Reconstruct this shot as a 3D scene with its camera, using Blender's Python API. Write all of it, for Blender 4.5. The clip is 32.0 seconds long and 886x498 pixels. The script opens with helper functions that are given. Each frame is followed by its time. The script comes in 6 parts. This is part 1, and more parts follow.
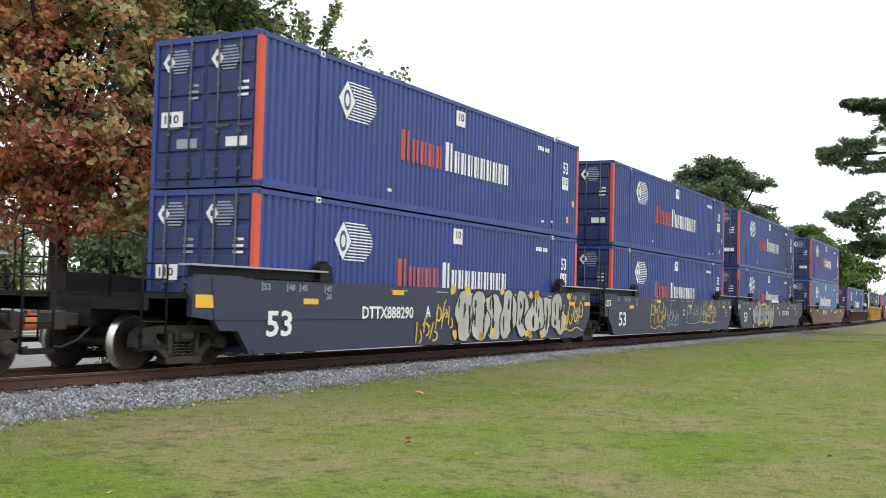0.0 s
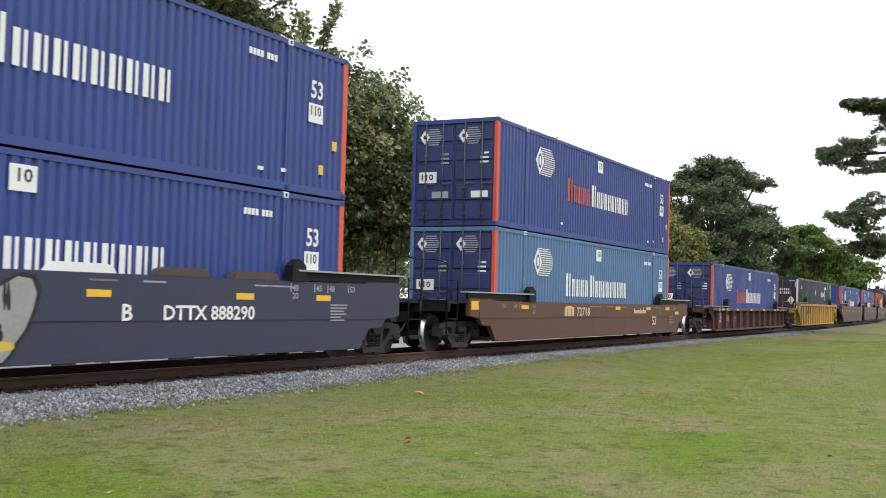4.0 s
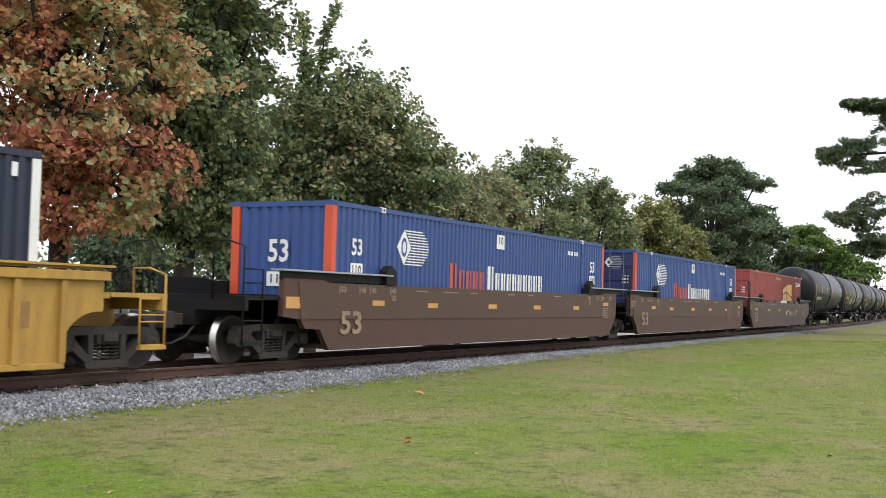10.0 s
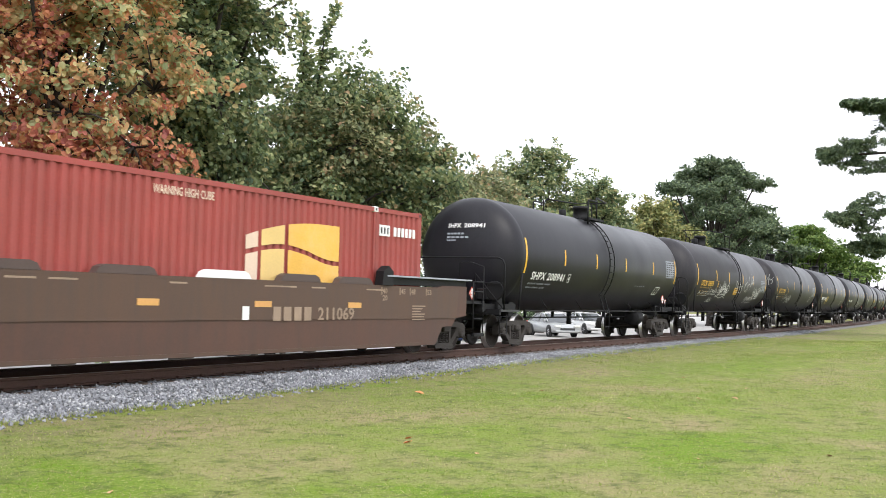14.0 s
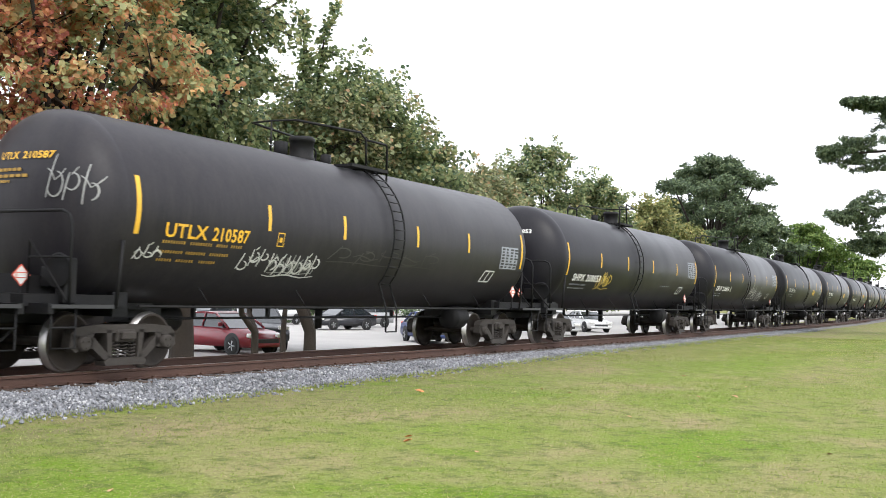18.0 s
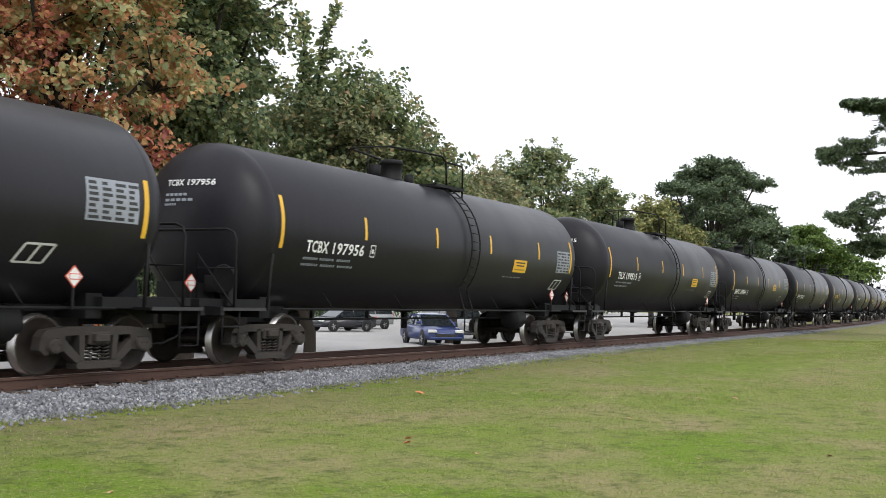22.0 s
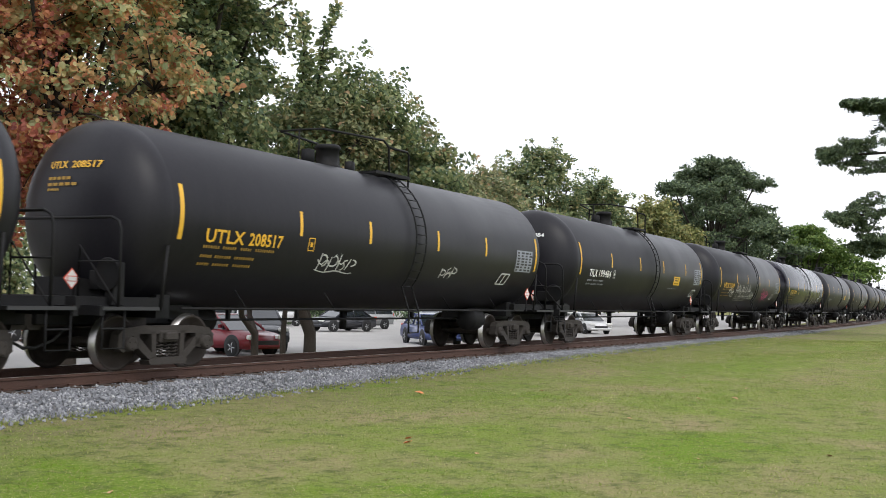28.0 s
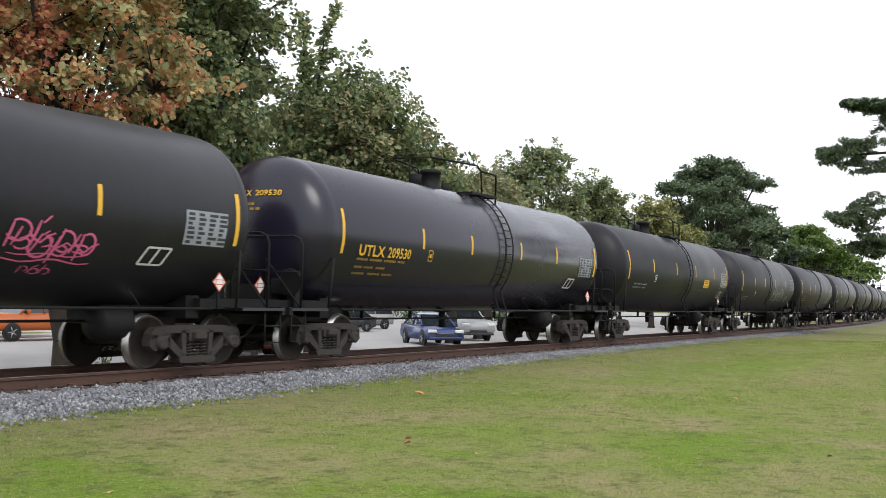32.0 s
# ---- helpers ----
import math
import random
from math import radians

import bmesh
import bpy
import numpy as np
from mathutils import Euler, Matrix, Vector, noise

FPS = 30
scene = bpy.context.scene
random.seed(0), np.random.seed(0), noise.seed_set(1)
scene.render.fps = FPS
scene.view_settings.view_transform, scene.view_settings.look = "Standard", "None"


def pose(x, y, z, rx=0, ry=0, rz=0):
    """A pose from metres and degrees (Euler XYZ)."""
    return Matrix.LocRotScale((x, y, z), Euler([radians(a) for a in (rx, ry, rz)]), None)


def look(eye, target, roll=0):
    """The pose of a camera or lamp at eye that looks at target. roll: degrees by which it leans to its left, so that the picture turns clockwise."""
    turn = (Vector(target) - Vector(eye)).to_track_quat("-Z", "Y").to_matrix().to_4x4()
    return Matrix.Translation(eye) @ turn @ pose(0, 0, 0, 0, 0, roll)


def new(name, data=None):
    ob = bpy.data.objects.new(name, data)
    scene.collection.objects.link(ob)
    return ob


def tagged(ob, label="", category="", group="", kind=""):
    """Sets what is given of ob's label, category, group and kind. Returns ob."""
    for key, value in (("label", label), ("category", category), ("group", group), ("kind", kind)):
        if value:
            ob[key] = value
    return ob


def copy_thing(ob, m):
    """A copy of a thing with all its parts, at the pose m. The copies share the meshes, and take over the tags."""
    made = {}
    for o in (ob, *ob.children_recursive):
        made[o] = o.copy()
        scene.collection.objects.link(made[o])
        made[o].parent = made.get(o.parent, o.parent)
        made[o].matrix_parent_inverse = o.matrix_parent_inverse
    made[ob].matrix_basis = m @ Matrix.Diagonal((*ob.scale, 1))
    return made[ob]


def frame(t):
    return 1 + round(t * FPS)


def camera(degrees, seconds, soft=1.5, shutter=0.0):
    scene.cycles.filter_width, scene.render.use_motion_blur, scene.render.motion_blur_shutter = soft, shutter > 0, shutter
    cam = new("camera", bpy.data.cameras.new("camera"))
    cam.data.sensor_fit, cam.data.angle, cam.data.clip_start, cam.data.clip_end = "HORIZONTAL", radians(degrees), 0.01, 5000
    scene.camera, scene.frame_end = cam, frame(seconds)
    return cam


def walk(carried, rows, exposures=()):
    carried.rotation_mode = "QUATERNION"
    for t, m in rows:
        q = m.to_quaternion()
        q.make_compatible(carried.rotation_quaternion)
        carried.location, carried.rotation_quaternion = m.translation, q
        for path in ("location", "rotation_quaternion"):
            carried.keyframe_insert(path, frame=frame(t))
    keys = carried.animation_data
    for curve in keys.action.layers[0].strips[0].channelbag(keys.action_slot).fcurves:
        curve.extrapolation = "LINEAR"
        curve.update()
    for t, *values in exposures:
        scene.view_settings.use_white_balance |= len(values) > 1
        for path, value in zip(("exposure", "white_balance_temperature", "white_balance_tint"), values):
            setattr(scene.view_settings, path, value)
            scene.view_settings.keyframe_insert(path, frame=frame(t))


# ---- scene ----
# A freight train of well cars and tank cars passes a grass verge; behind it a car park under almond trees.
# z = 0 is the top of the rail; the track runs along +x and bends gently to +y.

# ---- camera ----
YAW, PITCH, LEAN = 60.96, 2.62, 1.484          # degrees
EYE = Vector((0.0, 0.0, 1.307))


def aim(pitch):
    a, b = radians(YAW), radians(pitch)
    way = Vector((math.sin(a) * math.cos(b), math.cos(a) * math.cos(b), math.sin(b)))
    return look(EYE, EYE + 50 * way, LEAN)


cam = camera(44.49, 32.0, soft=0.85, shutter=0.1)
# the tripod head sags a little and is set right again
walk(cam, [(0, aim(PITCH)), (14.5, aim(PITCH)), (16.5, aim(PITCH - 0.045)), (18.0, aim(PITCH - 0.09)),
           (19.5, aim(PITCH - 0.13)), (20.5, aim(PITCH - 0.135)), (20.9, aim(PITCH)), (21.4, aim(PITCH)), (32.0, aim(PITCH))],
     exposures=[(0.0, 0.54), (9.0, 0.48), (10.0, 0.58), (10.6, 0.85), (11.0, 1.03), (12.0, 1.10), (14.5, 1.12), (17.0, 1.15), (19.0, 1.12), (19.6, 0.88), (20.0, 0.68), (20.6, 0.58), (21.5, 0.56), (32.0, 0.56)])

# ---- light: bright overcast ----
world = bpy.data.worlds.new("overcast")
scene.world = world
world.use_nodes = True
wn = world.node_tree.nodes
wl = world.node_tree.links
sky = wn.new("ShaderNodeTexSky")
sky.sky_type = "NISHITA"
sky.sun_disc = False
sky.sun_elevation, sky.sun_rotation = radians(52), radians(200)
cloud = wn.new("ShaderNodeMix")
cloud.data_type = "RGBA"
cloud.inputs[0].default_value = 0.9
cloud.inputs[7].default_value = (9.55, 9.8, 10.5, 1)
wl.new(sky.outputs[0], cloud.inputs[6])
wl.new(cloud.outputs[2], wn["Background"].inputs[0])
wn["Background"].inputs[1].default_value = 0.1
sun_data = bpy.data.lights.new("sun", "SUN")
sun_data.energy, sun_data.angle, sun_data.color = 0.9, radians(25), (1.0, 0.97, 0.92)
sun = new("sun", sun_data)
sun.matrix_world = look((-20, -30, 60), (15, 15, 0))


# ---- materials ----
def mat(name, color, rough=0.6, metal=0.0, vary=0.12, scale=3.0, grime=0.0, grime_color=(0.06, 0.05, 0.04), streak=False, bump=0.0,
        bump_scale=60.0, coat=0.0, gloss=0.5):
    """A painted or raw surface: fine and coarse variation of tone, optional dirt and relief."""
    m = bpy.data.materials.new(name)
    m.use_nodes = True
    n, l = m.node_tree.nodes, m.node_tree.links
    b = n["Principled BSDF"]
    b.inputs["Metallic"].default_value = metal
    b.inputs["Coat Weight"].default_value = coat
    b.inputs["Specular IOR Level"].default_value = gloss
    co = n.new("ShaderNodeTexCoord")
    big = n.new("ShaderNodeTexNoise")
    big.inputs["Scale"].default_value, big.inputs["Detail"].default_value = scale * 0.3, 6
    l.new(co.outputs["Object"], big.inputs["Vector"])
    fine = n.new("ShaderNodeTexNoise")
    fine.inputs["Scale"].default_value, fine.inputs["Detail"].default_value = scale * 9, 4
    l.new(co.outputs["Object"], fine.inputs["Vector"])
    add = n.new("ShaderNodeMath")
    add.operation = "MULTIPLY_ADD"
    l.new(fine.outputs[0], add.inputs[0])
    add.inputs[1].default_value = 0.5
    l.new(big.outputs[0], add.inputs[2])
    ramp = n.new("ShaderNodeMapRange")
    ramp.inputs[1].default_value, ramp.inputs[2].default_value = 0.45, 1.05
    ramp.inputs[3].default_value, ramp.inputs[4].default_value = 1 - vary, 1 + vary
    l.new(add.outputs[0], ramp.inputs[0])
    tone = n.new("ShaderNodeMix")
    tone.data_type, tone.blend_type = "RGBA", "MULTIPLY"
    tone.inputs[0].default_value = 1
    tone.inputs[6].default_value = (*color, 1)
    l.new(ramp.outputs[0], tone.inputs[7])
    out = tone.outputs[2]
    if grime:
        mp = n.new("ShaderNodeMapping")
        mp.inputs["Scale"].default_value = (2.2, 2.2, 0.35) if streak else (0.9, 0.9, 0.9)
        l.new(co.outputs["Object"], mp.inputs["Vector"])
        g = n.new("ShaderNodeTexNoise")
        g.inputs["Scale"].default_value, g.inputs["Detail"].default_value, g.inputs["Roughness"].default_value = 2.0, 8, 0.7
        l.new(mp.outputs[0], g.inputs["Vector"])
        gr = n.new("ShaderNodeMapRange")
        gr.inputs[1].default_value, gr.inputs[2].default_value, gr.inputs[4].default_value = 0.42, 0.75, grime
        l.new(g.outputs[0], gr.inputs[0])
        dirty = n.new("ShaderNodeMix")
        dirty.data_type = "RGBA"
        l.new(gr.outputs[0], dirty.inputs[0])
        l.new(out, dirty.inputs[6])
        dirty.inputs[7].default_value = (*grime_color, 1)
        out = dirty.outputs[2]
    l.new(out, b.inputs["Base Color"])
    rr = n.new("ShaderNodeMapRange")
    rr.inputs[3].default_value, rr.inputs[4].default_value = max(0.05, rough - 0.1), min(1, rough + 0.1)
    l.new(big.outputs[0], rr.inputs[0])
    l.new(rr.outputs[0], b.inputs["Roughness"])
    if bump:
        bn = n.new("ShaderNodeTexNoise")
        bn.inputs["Scale"].default_value, bn.inputs["Detail"].default_value = bump_scale, 5
        l.new(co.outputs["Object"], bn.inputs["Vector"])
        bp = n.new("ShaderNodeBump")
        bp.inputs["Strength"].default_value, bp.inputs["Distance"].default_value = bump, 0.02
        l.new(bn.outputs[0], bp.inputs["Height"])
        l.new(bp.outputs[0], b.inputs["Normal"])
    return m


def ramp_mat(name, stops, rough=0.7, per="island", translucent=0.0, bump=0.0):
    """A tone picked piece by piece out of a ramp."""
    m = bpy.data.materials.new(name)
    m.use_nodes = True
    n, l = m.node_tree.nodes, m.node_tree.links
    b = n["Principled BSDF"]
    b.inputs["Roughness"].default_value = rough
    b.inputs["Specular IOR Level"].default_value = 0.3
    if per == "island":
        pick = n.new("ShaderNodeNewGeometry").outputs["Random Per Island"]
    else:
        pick = n.new("ShaderNodeObjectInfo").outputs["Random"]
    r = n.new("ShaderNodeValToRGB")
    e = r.color_ramp.elements
    e[0].position, e[0].color = stops[0][0], (*stops[0][1], 1)
    e[1].position, e[1].color = stops[-1][0], (*stops[-1][1], 1)
    for p, c in stops[1:-1]:
        e.new(p).color = (*c, 1)
    l.new(pick, r.inputs[0])
    co = n.new("ShaderNodeTexCoord")
    ns = n.new("ShaderNodeTexNoise")
    ns.inputs["Scale"].default_value, ns.inputs["Detail"].default_value = 1.3, 5
    l.new(co.outputs["Object"], ns.inputs["Vector"])
    mr = n.new("ShaderNodeMapRange")
    mr.inputs[1].default_value, mr.inputs[2].default_value, mr.inputs[3].default_value, mr.inputs[4].default_value = 0.3, 0.7, 0.75, 1.25
    l.new(ns.outputs[0], mr.inputs[0])
    t = n.new("ShaderNodeMix")
    t.data_type, t.blend_type = "RGBA", "MULTIPLY"
    t.inputs[0].default_value = 1
    l.new(r.outputs[0], t.inputs[6])
    l.new(mr.outputs[0], t.inputs[7])
    l.new(t.outputs[2], b.inputs["Base Color"])
    if translucent:
        tr = n.new("ShaderNodeBsdfTranslucent")
        l.new(t.outputs[2], tr.inputs[0])
        mx = n.new("ShaderNodeMixShader")
        mx.inputs[0].default_value = translucent
        l.new(b.outputs[0], mx.inputs[1])
        l.new(tr.outputs[0], mx.inputs[2])
        l.new(mx.outputs[0], n["Material Output"].inputs[0])
    return m


M = {}
M["blue"] = mat("container_blue", (0.028, 0.055, 0.235), 0.5, vary=0.16, grime=0.35, grime_color=(0.05, 0.06, 0.12), streak=True, bump=0.08, bump_scale=25)
M["light_blue"] = mat("container_pale_blue", (0.085, 0.175, 0.34), 0.55, vary=0.14, grime=0.45, grime_color=(0.10, 0.155, 0.24), streak=True, bump=0.08, bump_scale=25)
M["mid_blue"] = mat("container_mid_blue", (0.027, 0.066, 0.225), 0.5, vary=0.14, grime=0.3, grime_color=(0.06, 0.1, 0.2), streak=True, bump=0.08, bump_scale=25)
M["navy"] = mat("container_navy", (0.015, 0.022, 0.047), 0.5, vary=0.15, grime=0.3, grime_color=(0.03, 0.034, 0.05), streak=True, bump=0.08, bump_scale=25)
M["red"] = mat("container_red", (0.30, 0.052, 0.042), 0.6, vary=0.18, grime=0.4, grime_color=(0.19, 0.06, 0.04), streak=True, bump=0.08, bump_scale=25)
M["door_blue"] = mat("door_blue", (0.02, 0.034, 0.13), 0.55, vary=0.2, grime=0.5, grime_color=(0.03, 0.03, 0.05), bump=0.1)
M["orange"] = mat("post_orange", (0.62, 0.085, 0.035), 0.5, vary=0.15, grime=0.25, grime_color=(0.25, 0.06, 0.04))
M["white"] = mat("white_lettering", (0.78, 0.78, 0.76), 0.55, vary=0.1, grime=0.2, grime_color=(0.45, 0.44, 0.42))
M["grey_mark"] = mat("faded_grey_lettering", (0.30, 0.32, 0.36), 0.6, vary=0.15)
M["red_letter"] = mat("red_lettering", (0.62, 0.09, 0.05), 0.55, vary=0.15)
M["word_red"] = mat("faded_red_lettering", (0.50, 0.085, 0.045), 0.6, vary=0.2, grime=0.45, grime_color=(0.16, 0.06, 0.08))
M["rod"] = mat("lock_rod_steel", (0.085, 0.09, 0.10), 0.5, metal=0.3, vary=0.2)
M["black"] = mat("black_steel", (0.010, 0.010, 0.011), 0.6, gloss=0.2, vary=0.25, grime=0.35, grime_color=(0.028, 0.023, 0.02), bump=0.15)
M["dark"] = mat("dark_plate", (0.03, 0.03, 0.032), 0.6, vary=0.2)
M["well_grey"] = mat("well_car_charcoal", (0.027, 0.032, 0.068), 0.55, vary=0.18, grime=0.45, grime_color=(0.040, 0.037, 0.045), streak=True, bump=0.08)
M["well_brown"] = mat("well_car_brown", (0.105, 0.045, 0.024), 0.6, vary=0.16, grime=0.5, grime_color=(0.06, 0.036, 0.026), streak=True, bump=0.08)
M["well_red"] = mat("well_car_oxide", (0.068, 0.027, 0.020), 0.6, vary=0.16, grime=0.5, grime_color=(0.05, 0.03, 0.024), streak=True, bump=0.08)
M["well_umber"] = mat("well_car_umber", (0.082, 0.043, 0.026), 0.62, vary=0.16, grime=0.55, grime_color=(0.055, 0.037, 0.03), streak=True, bump=0.08)
M["yellow_paint"] = mat("well_car_yellow", (0.45, 0.26, 0.05), 0.6, vary=0.18, grime=0.6, grime_color=(0.20, 0.11, 0.03), streak=True, bump=0.08)
M["well_tan"] = mat("faded_tan_stencil", (0.27, 0.15, 0.045), 0.65, vary=0.25, scale=12)
M["well_umber_low"] = mat("well_car_red_umber", (0.080, 0.036, 0.023), 0.62, vary=0.2, grime=0.6, grime_color=(0.05, 0.03, 0.024), streak=True, bump=0.08)
M["cover_brown"] = mat("cover_brown", (0.07, 0.045, 0.038), 0.6, vary=0.2)
M["reflect"] = mat("yellow_reflector", (0.80, 0.46, 0.03), 0.4, vary=0.12, grime=0.2, grime_color=(0.4, 0.25, 0.05))
M["tank"] = mat("tank_black", (0.0126, 0.0118, 0.0155), 0.42, vary=0.3, scale=2.0, grime=0.45, grime_color=(0.0205, 0.019, 0.0225), streak=True, bump=0.03, bump_scale=9, gloss=0.26)
M["tank_new"] = mat("tank_black_glossy", (0.014, 0.012, 0.023), 0.25, vary=0.2, scale=2.0, gloss=0.5)
M["tank_dirty"] = mat("tank_black_dusty", (0.0215, 0.0197, 0.0235), 0.46, gloss=0.25, vary=0.3, scale=2.0, grime=0.55, grime_color=(0.042, 0.037, 0.038), streak=True, bump=0.03, bump_scale=9)
M["cast"] = mat("cast_steel_grimy", (0.058, 0.051, 0.046), 0.7, gloss=0.2, metal=0.2, vary=0.3, grime=0.5, grime_color=(0.04, 0.033, 0.029), bump=0.3, bump_scale=30)
M["wheel"] = mat("wheel_steel", (0.044, 0.036, 0.031), 0.65, gloss=0.2, metal=0.15, vary=0.3, grime=0.4, grime_color=(0.035, 0.026, 0.02), bump=0.2)
M["tread"] = mat("worn_tread", (0.52, 0.50, 0.49), 0.36, metal=1.0, vary=0.1)
M["rail"] = mat("rusty_rail", (0.085, 0.043, 0.030), 0.75, metal=0.1, vary=0.3, grime=0.5, grime_color=(0.06, 0.034, 0.024), bump=0.3)
M["rail_top"] = mat("polished_rail_head", (0.33, 0.27, 0.24), 0.38, metal=0.8, vary=0.2)
M["tie"] = mat("weathered_tie", (0.085, 0.06, 0.045), 0.9, vary=0.35, grime=0.5, grime_color=(0.05, 0.035, 0.025), bump=0.4)
M["ballast"] = ramp_mat("ballast_stone", [(0, (0.135, 0.138, 0.148)), (0.5, (0.20, 0.204, 0.218)), (0.85, (0.28, 0.283, 0.297)), (1, (0.40, 0.40, 0.40))], 0.85)
M["bed"] = mat("ballast_bed", (0.16, 0.155, 0.155), 0.95, vary=0.5, scale=9, grime=0.3, grime_color=(0.10, 0.085, 0.07), bump=1.0, bump_scale=22)
M["asphalt"] = mat("pale_concrete_lot", (0.36, 0.345, 0.33), 0.9, vary=0.12, scale=1.2, grime=0.25, grime_color=(0.29, 0.28, 0.265), bump=0.2)
M["kerb"] = mat("concrete_kerb", (0.42, 0.41, 0.39), 0.9, vary=0.15, bump=0.2)
M["bark"] = mat("bark", (0.036, 0.027, 0.022), 0.95, vary=0.4, scale=4, grime=0.4, grime_color=(0.03, 0.028, 0.02), bump=0.9, bump_scale=14)
M["glass"] = mat("car_glass", (0.02, 0.025, 0.03), 0.06, vary=0.05, coat=0.5)
M["rubber"] = mat("tyre_rubber", (0.02, 0.02, 0.02), 0.85, vary=0.2)
M["alloy"] = mat("alloy_rim", (0.5, 0.5, 0.52), 0.35, metal=0.9, vary=0.1)
M["pink"] = mat("pink_spray", (0.62, 0.12, 0.26), 0.6, vary=0.2)
M["grey_spray"] = mat("grey_spray", (0.30, 0.30, 0.29), 0.6, vary=0.2)
M["umber_fade"] = mat("faded_brown_emblem", (0.125, 0.075, 0.045), 0.65, vary=0.3, scale=8)
M["umber_dim"] = mat("worn_brown_emblem", (0.105, 0.06, 0.037), 0.65, vary=0.35, scale=8)
M["dull_cream"] = mat("dull_cream_lettering", (0.28, 0.20, 0.14), 0.65, vary=0.25, scale=8)
M["silver_spray"] = mat("pale_spray", (0.60, 0.60, 0.58), 0.55, vary=0.12)
M["piece_fill"] = mat("piece_grey_fill", (0.42, 0.42, 0.38), 0.6, vary=0.25, scale=6)
M["yellow_spray"] = mat("yellow_spray", (0.62, 0.43, 0.07), 0.6, vary=0.2)
M["tank_yellow"] = mat("tank_yellow_marking", (0.74, 0.42, 0.03), 0.5, vary=0.15)
M["tank_dull_yellow"] = mat("dull_yellow_stencil", (0.36, 0.21, 0.03), 0.6, vary=0.25, scale=20)
M["tank_scuff"] = mat("faint_rubbed_tag", (0.045, 0.043, 0.04), 0.6, vary=0.3, scale=6)
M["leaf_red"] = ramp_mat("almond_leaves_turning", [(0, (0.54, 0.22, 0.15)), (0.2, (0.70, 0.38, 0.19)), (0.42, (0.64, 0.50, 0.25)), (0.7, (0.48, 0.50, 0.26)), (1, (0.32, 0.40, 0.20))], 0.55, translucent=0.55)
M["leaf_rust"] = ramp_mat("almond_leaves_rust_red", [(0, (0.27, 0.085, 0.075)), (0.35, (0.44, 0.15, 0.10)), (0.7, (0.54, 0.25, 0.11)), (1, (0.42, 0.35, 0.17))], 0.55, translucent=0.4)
M["leaf_green"] = ramp_mat("almond_leaves_green", [(0, (0.085, 0.135, 0.08)), (0.45, (0.185, 0.235, 0.108)), (0.85, (0.335, 0.37, 0.178)), (1, (0.43, 0.37, 0.18))], 0.5, translucent=0.42)
M["leaf_olive"] = ramp_mat("olive_leaves", [(0, (0.125, 0.16, 0.085)), (0.45, (0.245, 0.27, 0.14)), (0.85, (0.40, 0.39, 0.20)), (1, (0.46, 0.29, 0.17))], 0.5, translucent=0.38)
M["leaf_dark"] = ramp_mat("dark_feathery_leaves", [(0, (0.052, 0.080, 0.046)), (0.6, (0.105, 0.148, 0.077)), (1, (0.20, 0.245, 0.125))], 0.6, translucent=0.3)
M["leaf_bright"] = ramp_mat("bright_green_leaves", [(0, (0.06, 0.11, 0.026)), (0.6, (0.12, 0.19, 0.042)), (1, (0.21, 0.28, 0.07))], 0.6, translucent=0.3)
M["leaf_yellow"] = ramp_mat("yellowing_leaves", [(0, (0.12, 0.15, 0.055)), (0.6, (0.23, 0.24, 0.085)), (1, (0.38, 0.33, 0.13))], 0.6, translucent=0.3)
M["orange_leaf"] = mat("orange_leaf", (0.66, 0.24, 0.09), 0.7, vary=0.25, scale=30)
M["fallen"] = ramp_mat("fallen_leaf", [(0, (0.28, 0.12, 0.06)), (0.6, (0.45, 0.16, 0.06)), (1, (0.5, 0.36, 0.22))], 0.8)
M["grass_blade"] = ramp_mat("mown_grass_blade", [(0, (0.16, 0.23, 0.04)), (0.45, (0.26, 0.32, 0.07)), (0.8, (0.33, 0.34, 0.12)), (1, (0.45, 0.39, 0.22))], 0.75, translucent=0.5)


